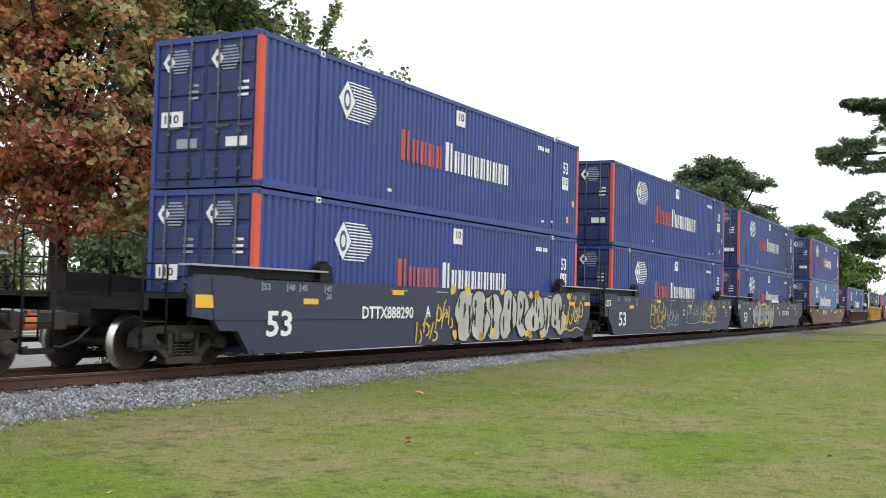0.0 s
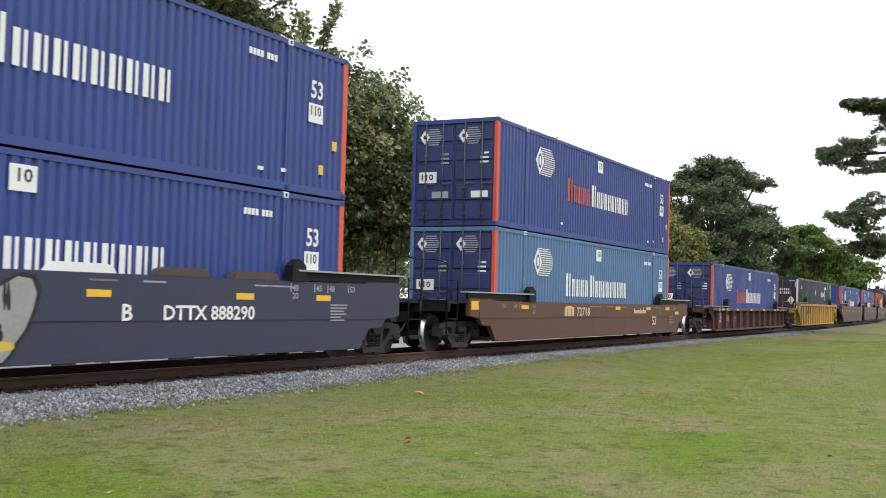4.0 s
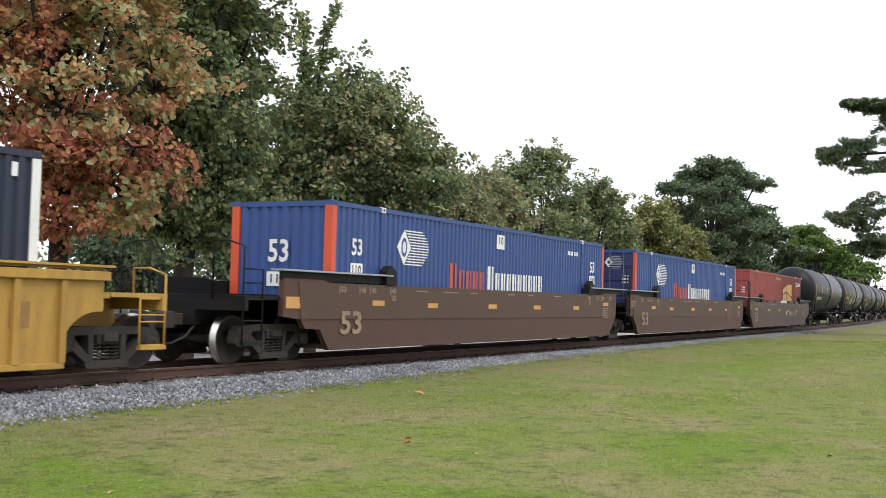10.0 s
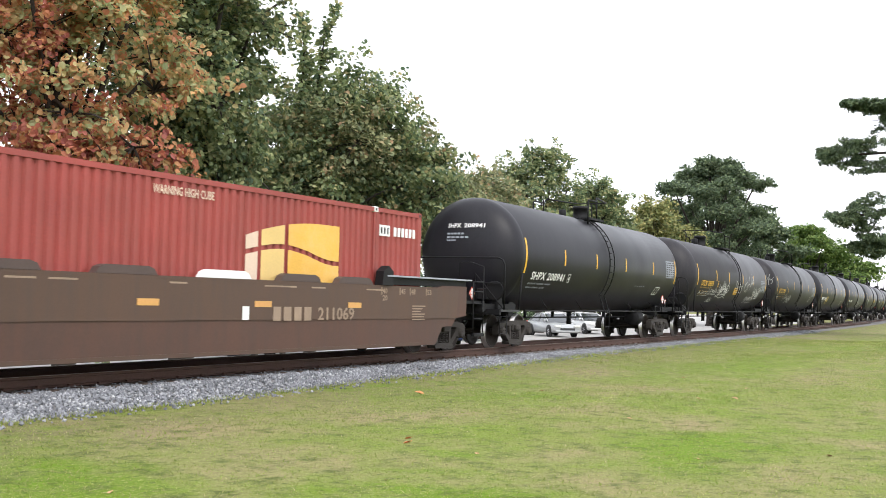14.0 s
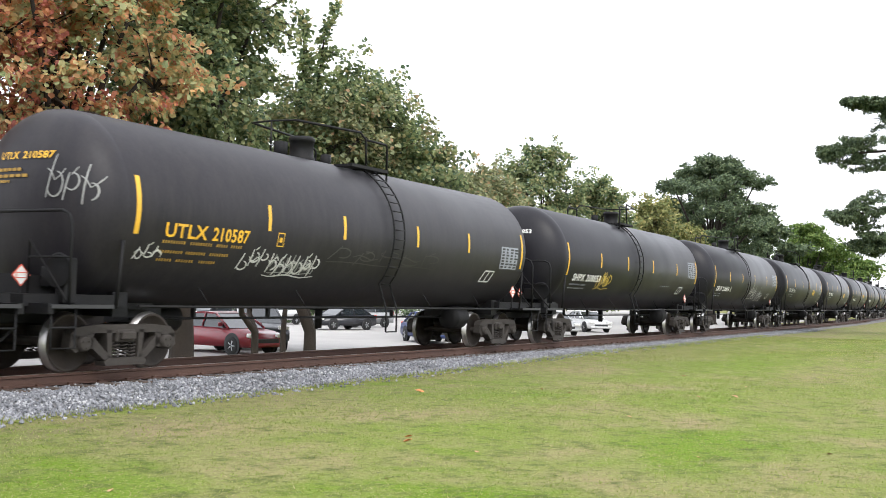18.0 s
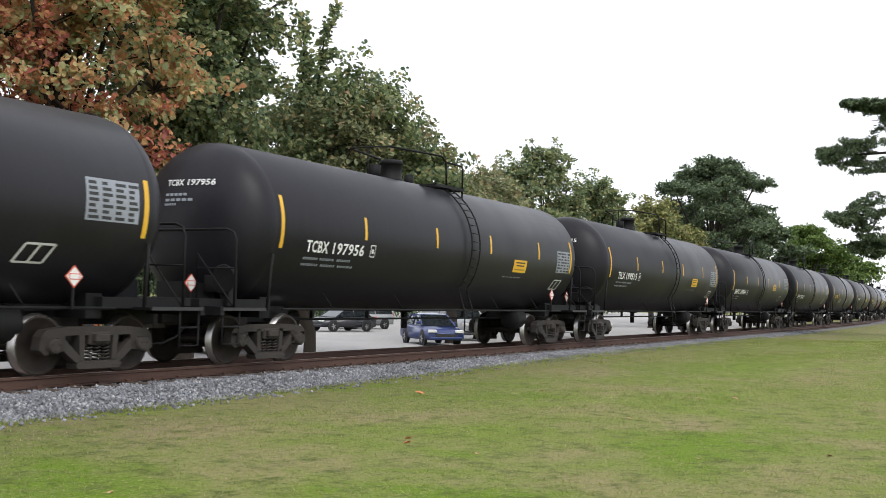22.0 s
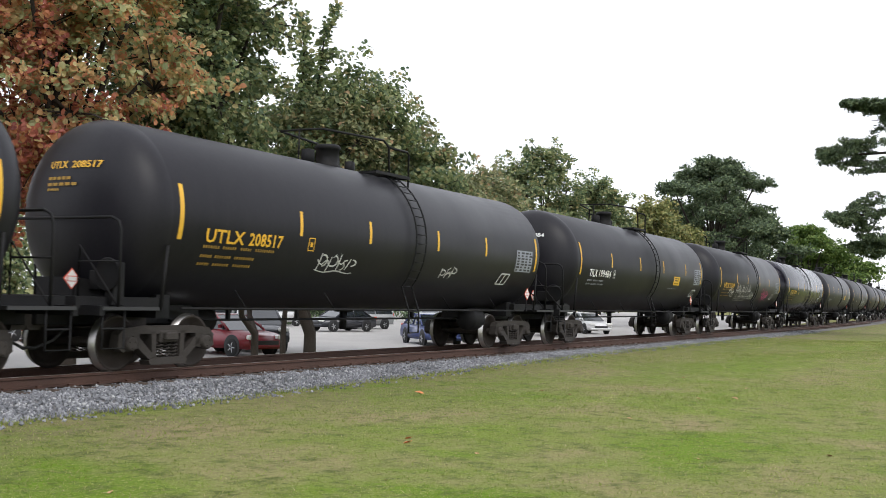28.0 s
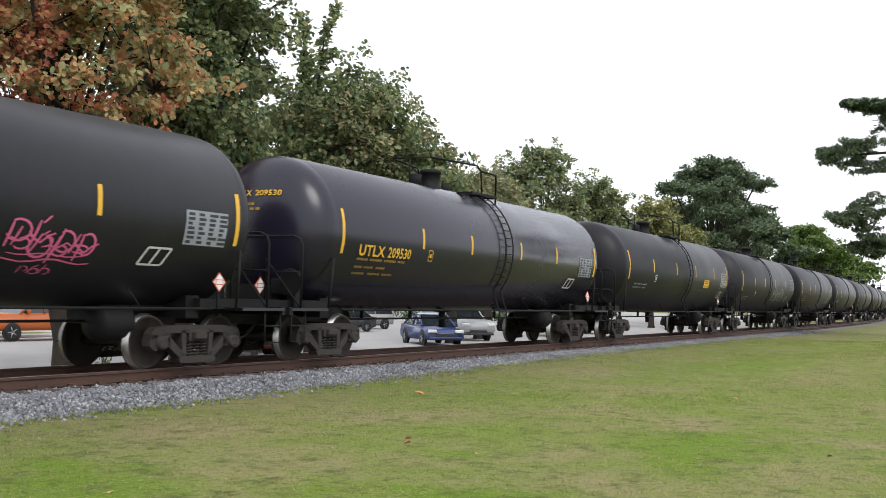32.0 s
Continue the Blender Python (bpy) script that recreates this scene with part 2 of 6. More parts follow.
def grass_ground():
    m = bpy.data.materials.new("mown_lawn")
    m.use_nodes = True
    n, l = m.node_tree.nodes, m.node_tree.links
    b = n["Principled BSDF"]
    b.inputs["Roughness"].default_value = 0.95
    b.inputs["Specular IOR Level"].default_value = 0.1
    co = n.new("ShaderNodeTexCoord")

    def noise_at(scale, detail, lo, hi):
        t = n.new("ShaderNodeTexNoise")
        t.inputs["Scale"].default_value, t.inputs["Detail"].default_value, t.inputs["Roughness"].default_value = scale, detail, 0.65
        l.new(co.outputs["Object"], t.inputs["Vector"])
        r = n.new("ShaderNodeMapRange")
        r.inputs[1].default_value, r.inputs[2].default_value = lo, hi
        l.new(t.outputs[0], r.inputs[0])
        return r.outputs[0]

    def blend(f, a, c, mode="MIX"):
        x = n.new("ShaderNodeMix")
        x.data_type, x.blend_type = "RGBA", mode
        l.new(f, x.inputs[0])
        for v, k in ((a, 6), (c, 7)):
            if isinstance(v, tuple):
                x.inputs[k].default_value = (*v, 1)
            else:
                l.new(v, x.inputs[k])
        return x.outputs[2]

    base = blend(noise_at(0.16, 5, 0.42, 0.58), (0.125, 0.205, 0.016), (0.195, 0.222, 0.060))
    lush = blend(noise_at(0.9, 8, 0.50, 0.68), base, (0.14, 0.215, 0.022))
    dry = blend(noise_at(0.35, 7, 0.46, 0.66), lush, (0.275, 0.225, 0.12))
    # worn, browner strip along the stone
    xyz = n.new("ShaderNodeSeparateXYZ")
    l.new(co.outputs["Object"], xyz.inputs[0])
    near = n.new("ShaderNodeMapRange")
    near.inputs[1].default_value, near.inputs[2].default_value, near.inputs[4].default_value = 6.6, 10.6, 0.9
    l.new(xyz.outputs[1], near.inputs[0])
    part_worn = n.new("ShaderNodeMath")
    part_worn.operation = "MULTIPLY"
    l.new(near.outputs[0], part_worn.inputs[0])
    l.new(noise_at(1.3, 6, 0.36, 0.6), part_worn.inputs[1])
    worn = blend(part_worn.outputs[0], dry, (0.20, 0.168, 0.095))
    tuft = blend(noise_at(3.0, 9, 0.51, 0.68), worn, (0.080, 0.100, 0.026))
    fleck = blend(noise_at(9, 8, 0.52, 0.74), tuft, (0.065, 0.085, 0.025))
    tips = blend(noise_at(24, 6, 0.52, 0.76), fleck, (0.32, 0.32, 0.13))
    l.new(tips, b.inputs["Base Color"])
    bn = n.new("ShaderNodeTexNoise")
    bn.inputs["Scale"].default_value, bn.inputs["Detail"].default_value = 30, 6
    l.new(co.outputs["Object"], bn.inputs["Vector"])
    bp = n.new("ShaderNodeBump")
    bp.inputs["Strength"].default_value, bp.inputs["Distance"].default_value = 0.8, 0.05
    l.new(bn.outputs[0], bp.inputs["Height"])
    l.new(bp.outputs[0], b.inputs["Normal"])
    return m


M["grass"] = grass_ground()
M["outline_spray"] = mat("black_spray", (0.012, 0.012, 0.014), 0.6, vary=0.2)
M["logo_yellow"] = mat("faded_yellow_panel", (0.72, 0.40, 0.06), 0.6, vary=0.18, grime=0.3, grime_color=(0.6, 0.5, 0.36))
M["logo_gold"] = mat("faded_gold_panel", (0.56, 0.30, 0.09), 0.6, vary=0.2, grime=0.35, grime_color=(0.45, 0.2, 0.1))
M["logo_pale_gold"] = mat("pale_gold_panel", (0.66, 0.46, 0.17), 0.6, vary=0.15)
M["logo_cream"] = mat("faded_cream_panel", (0.62, 0.47, 0.36), 0.6, vary=0.15)


# ---- building helpers ----
def part(name, bm, material, parent=None, label=""):
    """Links a bmesh or a mesh as one object under its parent."""
    if isinstance(bm, bmesh.types.BMesh):
        me = bpy.data.meshes.new(name)
        bm.to_mesh(me)
        bm.free()
    else:
        me = bm
    me.name = name
    if material is not None and not me.materials:
        me.materials.append(M[material] if isinstance(material, str) else material)
    ob = new(name, me)
    if parent is not None:
        ob.parent = parent
    if label:
        ob["label"] = label
    return ob


def box(bm, x0, x1, y0, y1, z0, z1, bevel=0.0):
    vs = [bm.verts.new((x, y, z)) for x in (x0, x1) for y in (y0, y1) for z in (z0, z1)]
    fs = [bm.faces.new([vs[i] for i in q]) for q in ((0, 1, 3, 2), (4, 6, 7, 5), (0, 4, 5, 1), (2, 3, 7, 6), (0, 2, 6, 4), (1, 5, 7, 3))]
    if bevel:
        es = list({e for f in fs for e in f.edges})
        bmesh.ops.bevel(bm, geom=es, offset=bevel, segments=1, affect="EDGES", clamp_overlap=True)


def boxes(*dims, bevel=0.0):
    bm = bmesh.new()
    for d in dims:
        box(bm, *d, bevel=bevel)
    return bm


def prism(bm, poly, y0, y1):
    """Extrudes an outline of (x, z) from y0 to y1."""
    a = [bm.verts.new((x, y0, z)) for x, z in poly]
    b = [bm.verts.new((x, y1, z)) for x, z in poly]
    n = len(poly)
    bm.faces.new(a)
    bm.faces.new(b[::-1])
    for i in range(n):
        bm.faces.new((a[i], b[i], b[(i + 1) % n], a[(i + 1) % n]))
    bmesh.ops.recalc_face_normals(bm, faces=list(bm.faces))


def tube(bm, pts, radii, n=8, cap=True):
    """A tube through pts."""
    pts = [Vector(p) for p in pts]
    if not isinstance(radii, (list, tuple)):
        radii = [radii] * len(pts)
    rings, side = [], None
    for i, p in enumerate(pts):
        d = (pts[min(i + 1, len(pts) - 1)] - pts[max(i - 1, 0)]).normalized()
        if side is None:
            side = d.cross(Vector((0, 0, 1)) if abs(d.z) < 0.9 else Vector((1, 0, 0))).normalized()
        else:
            side = (side - d * side.dot(d)).normalized()
        up = d.cross(side)
        rings.append([bm.verts.new(p + radii[i] * (math.cos(6.2832 * j / n) * side + math.sin(6.2832 * j / n) * up)) for j in range(n)])
    for a, b in zip(rings, rings[1:]):
        for j in range(n):
            bm.faces.new((a[j], a[(j + 1) % n], b[(j + 1) % n], b[j])).smooth = True
    if cap:
        bm.faces.new(rings[0][::-1])
        bm.faces.new(rings[-1])


def lathe(bm, profile, axis="y", n=32, at=(0, 0, 0)):
    """Turns (radius, height) round an axis."""
    rings = []
    for r, h in profile:
        ring = []
        for j in range(n):
            c, s = r * math.cos(6.2832 * j / n), r * math.sin(6.2832 * j / n)
            p = {"y": (c, h, s), "z": (c, s, h), "x": (h, c, s)}[axis]
            ring.append(bm.verts.new(Vector(p) + Vector(at)))
        rings.append(ring)
    for a, b in zip(rings, rings[1:]):
        for j in range(n):
            bm.faces.new((a[j], a[(j + 1) % n], b[(j + 1) % n], b[j])).smooth = True
    bm.faces.new(rings[0])
    bm.faces.new(rings[-1][::-1])
    bmesh.ops.recalc_face_normals(bm, faces=list(bm.faces))


def lettering(text, height, width=0.0, gap=1.0):
    """Flat mesh of a text in the xz plane, facing -y, with its lower left corner at the origin."""
    cu = bpy.data.curves.new("text", "FONT")
    cu.body, cu.size, cu.space_character, cu.resolution_u, cu.offset = text, 1.0, gap, 2, 0.022
    ob = bpy.data.objects.new("text", cu)
    scene.collection.objects.link(ob)
    me = bpy.data.meshes.new_from_object(ob.evaluated_get(bpy.context.evaluated_depsgraph_get()))
    bpy.data.objects.remove(ob)
    bpy.data.curves.remove(cu)
    co = np.empty(len(me.vertices) * 3)
    me.vertices.foreach_get("co", co)
    co = co.reshape(-1, 3)
    lo, hi = co.min(0), co.max(0)
    k = height / (hi[1] - lo[1])
    kx = width / (hi[0] - lo[0]) if width else k
    me.vertices.foreach_set("co", np.stack([(co[:, 0] - lo[0]) * kx, 0 * co[:, 0], (co[:, 1] - lo[1]) * k], 1).ravel())
    me.materials.clear()
    return me


def shift(me, x, y, z):
    me.transform(Matrix.Translation((x, y, z)))
    return me


# ---- the line of the track and the train's run ----
YC, BEND = 13.822, 0.0005
KNOTS = (0, 3, 6, 9, 12, 15, 18, 21, 24, 27, 29, 30, 30.5, 31, 31.5, 32)
SPEED = (12.967, 12.925, 12.882, 12.872, 12.821, 12.747, 12.641, 12.534, 12.467, 12.429, 12.399, 12.336, 11.797, 11.718, 12.335, 12.911)


def run(t):
    """Metres that the train has gone by t seconds."""
    d = 0.0
    for i in range(len(KNOTS) - 1):
        h = min(t, KNOTS[i + 1]) - KNOTS[i]
        if h > 0:
            d += SPEED[i] * h + (SPEED[i + 1] - SPEED[i]) / (KNOTS[i + 1] - KNOTS[i]) * h * h / 2
    return d


def track_y(x):
    return YC + BEND * max(x, 0.0) ** 2 / 2


def on_track(x, z=0.0):
    return pose(x, track_y(x), z, 0, 0, math.degrees(math.atan(BEND * max(x, 0.0))))


MOVERS = []        # (thing, place along the track at 0 s, height)
WHEELSETS = []     # (wheelset, its car's place, its own place on the car)


def couple(thing, s, z=0.0):
    thing.matrix_world = on_track(s, z)
    MOVERS.append((thing, s, z))
    return thing


# ---- ground, ballast, rails ----
def grass_z(x):
    k = min(max((x - 8) / 27, 0.0), 1.0)
    return -0.42 + 0.18 * k * k * (3 - 2 * k)


def ground_z(x, q):
    """Height of the ground at x along the track and q metres beyond its centre line."""
    if q < -2.15:
        return grass_z(x) + 0.03 * math.sin(0.35 * x + 0.6 * q) * min(1.0, (-2.15 - q) / 3)
    if q < 2.6:
        return -0.62
    if q < 8:
        return -0.55 - 0.36 * (q - 2.6) / 5.4
    return -0.92


def build_ground():
    xs = [-2500, -800, -250, -80, -40] + [-20 + 2 * i for i in range(95)] + [190, 220, 280, 400, 700, 1400, 3000]
    qs = [-2500, -900, -300, -120, -60, -40, -30] + [-24 + 0.9 * i for i in range(24)] + [-2.3, -2.17, -2.1, 0, 2.2, 2.6, 4, 6, 8, 11, 30, 80, 200, 600, 2500]
    verts, faces = [], []
    for x in xs:
        for q in qs:
            verts.append((x, track_y(min(x, 400)) + q, ground_z(x, q)))
    m = len(qs)
    for i in range(len(xs) - 1):
        for j in range(m - 1):
            a = i * m + j
            faces.append((a, a + m, a + m + 1, a + 1))
    me = bpy.data.meshes.new("ground")
    me.from_pydata(verts, [], faces)
    me.shade_smooth()
    tagged(part("ground", me, "grass"), "mown green lawn with dry straw-coloured patches", "lawn", kind="structure")


def sweep(name, poly, x0, x1, step, material, parent=None):
    """Sweeps an outline of (q, z) along the track."""
    n = max(1, int((x1 - x0) / step))
    verts, faces = [], []
    for i in range(n + 1):
        x = x0 + (x1 - x0) * i / n
        verts += [(x, track_y(x) + q, z) for q, z in poly]
    m = len(poly)
    for i in range(n):
        for j in range(m):
            a, b = i * m + j, i * m + (j + 1) % m
            faces.append((a, b, b + m, a + m))
    me = bpy.data.meshes.new(name)
    me.from_pydata(verts, [], faces)
    return part(name, me, material, parent)


def stones(name, count, x0, x1, q0, q1, size, material, seed, height):
    """Loose broken stone, strewn over a strip along the track, denser towards its near end."""
    rng = np.random.default_rng(seed)
    verts, faces = [], []
    xs = x0 + (x1 - x0) * rng.random(count) ** 1.7
    qs = q0 + (q1 - q0) * rng.random(count)
    spill = rng.random(count) < 0.035
    qs = np.where(spill, q0 - 0.55 * rng.random(count) ** 2, qs)
    base = np.array([(1, 0, 0), (-1, 0, 0), (0, 1, 0), (0, -1, 0), (0, 0, 1), (0, 0, -1)])
    tri = ((0, 2, 4), (2, 1, 4), (1, 3, 4), (3, 0, 4), (2, 0, 5), (1, 2, 5), (3, 1, 5), (0, 3, 5))
    for i in range(count):
        s = size * (0.6 + 0.8 * rng.random())
        p = base * s * (0.7 + 0.6 * rng.random((6, 1)))
        r = np.array(Euler(rng.random(3) * 6.28).to_matrix())
        p = p @ r.T + (xs[i], track_y(xs[i]) + qs[i], height(xs[i], qs[i]) + s * (rng.random() - 0.4) * 0.7)
        k = len(verts)
        verts.extend(map(tuple, p))
        faces.extend((a + k, b + k, c + k) for a, b, c in tri)
    me = bpy.data.meshes.new(name)
    me.from_pydata(verts, [], faces)
    return part(name, me, material)


def ballast_z(x, q):
    if q > -1.65:
        return -0.205
    if q < -2.3:
        return ground_z(x, q) + 0.01
    return -0.205 + (-1.65 - q) / 0.65 * (grass_z(x) + 0.205)


def build_track():
    n, verts, faces = 220, [], []
    for i in range(n + 1):
        x = -30 + 260 * i / n
        y = track_y(x)
        for q, z in ((-2.5, grass_z(x) - 0.06), (-2.22, grass_z(x) + 0.005), (-1.65, -0.215), (-0.9, -0.22), (0.9, -0.22), (1.75, -0.215), (2.9, -0.75)):
            verts.append((x, y + q, z))
    for i in range(n):
        for j in range(6):
            a = i * 7 + j
            faces.append((a, a + 7, a + 8, a + 1))
    me = bpy.data.meshes.new("ballast_bed")
    me.from_pydata(verts, [], faces)
    tagged(part("ballast_bed", me, "bed"), "grey crushed-stone ballast bed under the track", "ballast", kind="structure")
    ball = stones("ballast_stones", 38000, 7.5, 75, -2.3, -0.95, 0.027, "ballast", 3, ballast_z)
    tagged(ball, "pale grey broken ballast stones along the rail", "ballast", kind="stuff")
    rail = [(-0.07, -0.175), (0.07, -0.175), (0.07, -0.16), (0.015, -0.145), (0.012, -0.05), (0.036, -0.04), (0.036, -0.006), (0.028, 0.0), (-0.028, 0.0),
            (-0.036, -0.006), (-0.036, -0.04), (-0.012, -0.05), (-0.015, -0.145), (-0.07, -0.16)]
    for side, q in (("near", -0.755), ("far", 0.755)):
        r = sweep("rail", [(q + a, z) for a, z in rail], -30, 230, 2.0, "rail")
        tagged(r, "rust-brown steel rail with a worn running surface", "rail", "rails of the track", kind="structure")
        sweep("running_surface", [(q - 0.03, 0.001), (q + 0.03, 0.001), (q + 0.03, -0.002), (q - 0.03, -0.002)], -30, 230, 2.0, "rail_top", r)
    bed = tagged(new("crossties"), "weathered brown timber crossties under the rails", "crossties", kind="structure")
    tie = boxes((-0.115, 0.115, -1.3, 1.3, -0.36, -0.172), bevel=0.012)
    first = part("tie", tie, "tie", bed)
    clip = bmesh.new()
    for q in (-0.755, 0.755):
        for s in (-1, 1):
            box(clip, -0.05, 0.05, q + s * 0.10 - 0.03, q + s * 0.10 + 0.03, -0.172, -0.135, 0.008)
        box(clip, -0.09, 0.09, q - 0.18, q + 0.18, -0.176, -0.166)
    clip_me = part("rail_clip", clip, "rail", first).data
    first.matrix_world = on_track(-2.0)
    for i in range(1, 215):
        o = new("tie", first.data)
        o.parent = bed
        o.matrix_world = on_track(-2.0 + 0.6 * i)
        c = new("rail_clip", clip_me)
        c.parent = o


def blades():
    """Short mown blades near the camera."""
    rng = np.random.default_rng(11)
    n = 150000
    u = rng.random(n) ** 1.5
    x = 4.0 + 52 * u
    edge = rng.random(n) < 0.10
    lo, hi = 0.1 * x, np.minimum(11.55 + 0.00025 * x * x, 1.42 * x)
    y = lo + (hi - lo) * rng.random(n)
    rim = 13.822 + 0.00025 * x * x - 2.12 - 0.45 * rng.random(n) ** 1.5
    edge &= x > 8
    y = np.where(edge, rim, y)
    h = (0.012 + 0.024 * rng.random(n) ** 2) * np.where(edge, 2.4, 1.0)
    a = rng.random(n) * 6.283
    w = 0.003 + 0.004 * rng.random(n) + 0.0002 * x
    z = np.array([ground_z(p, r - track_y(p)) for p, r in zip(x, y)]) - 0.004
    lean = rng.normal(0, 0.024, (n, 2))
    v = np.empty((n, 3, 3))
    v[:, 0] = np.stack([x - w * np.cos(a), y - w * np.sin(a), z], 1)
    v[:, 1] = np.stack([x + w * np.cos(a), y + w * np.sin(a), z], 1)
    v[:, 2] = np.stack([x + lean[:, 0], y + lean[:, 1], z + h], 1)
    me = bpy.data.meshes.new("grass_blades")
    me.from_pydata(v.reshape(-1, 3).tolist(), [], np.arange(3 * n).reshape(-1, 3).tolist())
    tagged(part("grass_blades", me, "grass_blade"), "short mown grass blades, green and straw-coloured", "grass", kind="stuff")


def fallen_leaf(x, y, size, turn, label):
    bm = bmesh.new()
    ring = [(0, -0.5, 0), (0.22, -0.2, 0.10), (0.26, 0.1, 0.14), (0.1, 0.42, 0.05), (0, 0.5, 0.12), (-0.12, 0.4, 0.08), (-0.27, 0.1, 0.16), (-0.2, -0.25, 0.08)]
    c = bm.verts.new((0, 0, 0.0))
    vs = [bm.verts.new((size * a, size * b, size * c2)) for a, b, c2 in ring]
    for i in range(8):
        bm.faces.new((c, vs[i], vs[(i + 1) % 8]))
    o = part("fallen_leaf", bm, "orange_leaf" if "orange" in label else "fallen")
    o.matrix_world = pose(x, y, ground_z(x, y - track_y(x)) + 0.005, 12, -14, turn)
    tagged(o, label, "leaf", "leaves on the lawn")


# ---- freight containers ----
CL, CW, CH = 16.06, 2.591, 2.896


def corrugated(x0, x1, y, z0, z1, sign, pitch=0.215, depth=0.045):
    """A side sheet with upright ribs; its outer face lies at y and sign points outwards."""
    n = max(1, round((x1 - x0) / pitch))
    p = (x1 - x0) / n
    xs, ys = [], []
    for i in range(n):
        a = x0 + i * p
        for f, d in ((0.0, 0), (0.42, 0), (0.56, 1), (0.86, 1)):
            xs.append(a + f * p)
            ys.append(y - sign * depth * d)
    xs.append(x1)
    ys.append(y)
    bm = bmesh.new()
    lo = [bm.verts.new((a, b, z0)) for a, b in zip(xs, ys)]
    hi = [bm.verts.new((a, b, z1)) for a, b in zip(xs, ys)]
    for i in range(len(xs) - 1):
        q = (lo[i], lo[i + 1], hi[i + 1], hi[i])
        bm.faces.new(q if sign < 0 else q[::-1])
    return bm


def plate(x0, x1, z0, z1, y, thick=0.004):
    return boxes((x0, x1, y - thick, y, z0, z1))


def word_blocks(parent, material, x0, x1, z, h_first, h, n, y):
    """A word turned into a row of plain blocks, each a thick and a thin bar, the first one taller; each block is a part."""
    unit = (x1 - x0) / (n + 0.35)
    x = x0
    for i in range(n):
        w, hh = (unit * 1.35, h_first) if i == 0 else (unit, h)
        bm = boxes((x + 0.10 * w, x + 0.44 * w, y - 0.003, y, z, z + hh))
        box(bm, x + 0.62 * w, x + 0.80 * w, y - 0.003, y, z, z + hh)
        part("letter_block", bm, material, parent)
        x += w


def disc_emblem(parent, x, z, r, y, mark, lines):
    """A diamond with a ring in it, trailing speed lines."""
    bm = bmesh.new()
    w = 0.78 * r
    prism(bm, [(x, z + r), (x - w, z), (x, z - r), (x + w, z)], y - 0.004, y)
    e = part("emblem", bm, mark, parent, "white diamond emblem")
    bm = bmesh.new()
    prism(bm, [(x + 0.42 * w * math.cos(a), z + 0.55 * r * math.sin(a)) for a in [i * 0.524 for i in range(12)]], y - 0.007, y - 0.004)
    part("emblem_ring", bm, "blue", e)
    bm = bmesh.new()
    prism(bm, [(x + 0.24 * w * math.cos(a), z + 0.34 * r * math.sin(a)) for a in [i * 0.524 for i in range(12)]], y - 0.009, y - 0.007)
    part("emblem_core", bm, mark, e)
    for i in range(lines):
        bm = bmesh.new()
        f = -0.95 + 1.9 * i / (lines - 1)
        end = x + r * (2.85 - 0.85 * abs(f) ** 2)
        start = x + w * (1 - abs(f)) + 0.04
        box(bm, start, end, y - 0.003, y, z + f * r - 0.014, z + f * r + 0.014)
        part("speed_line", bm, mark, parent)


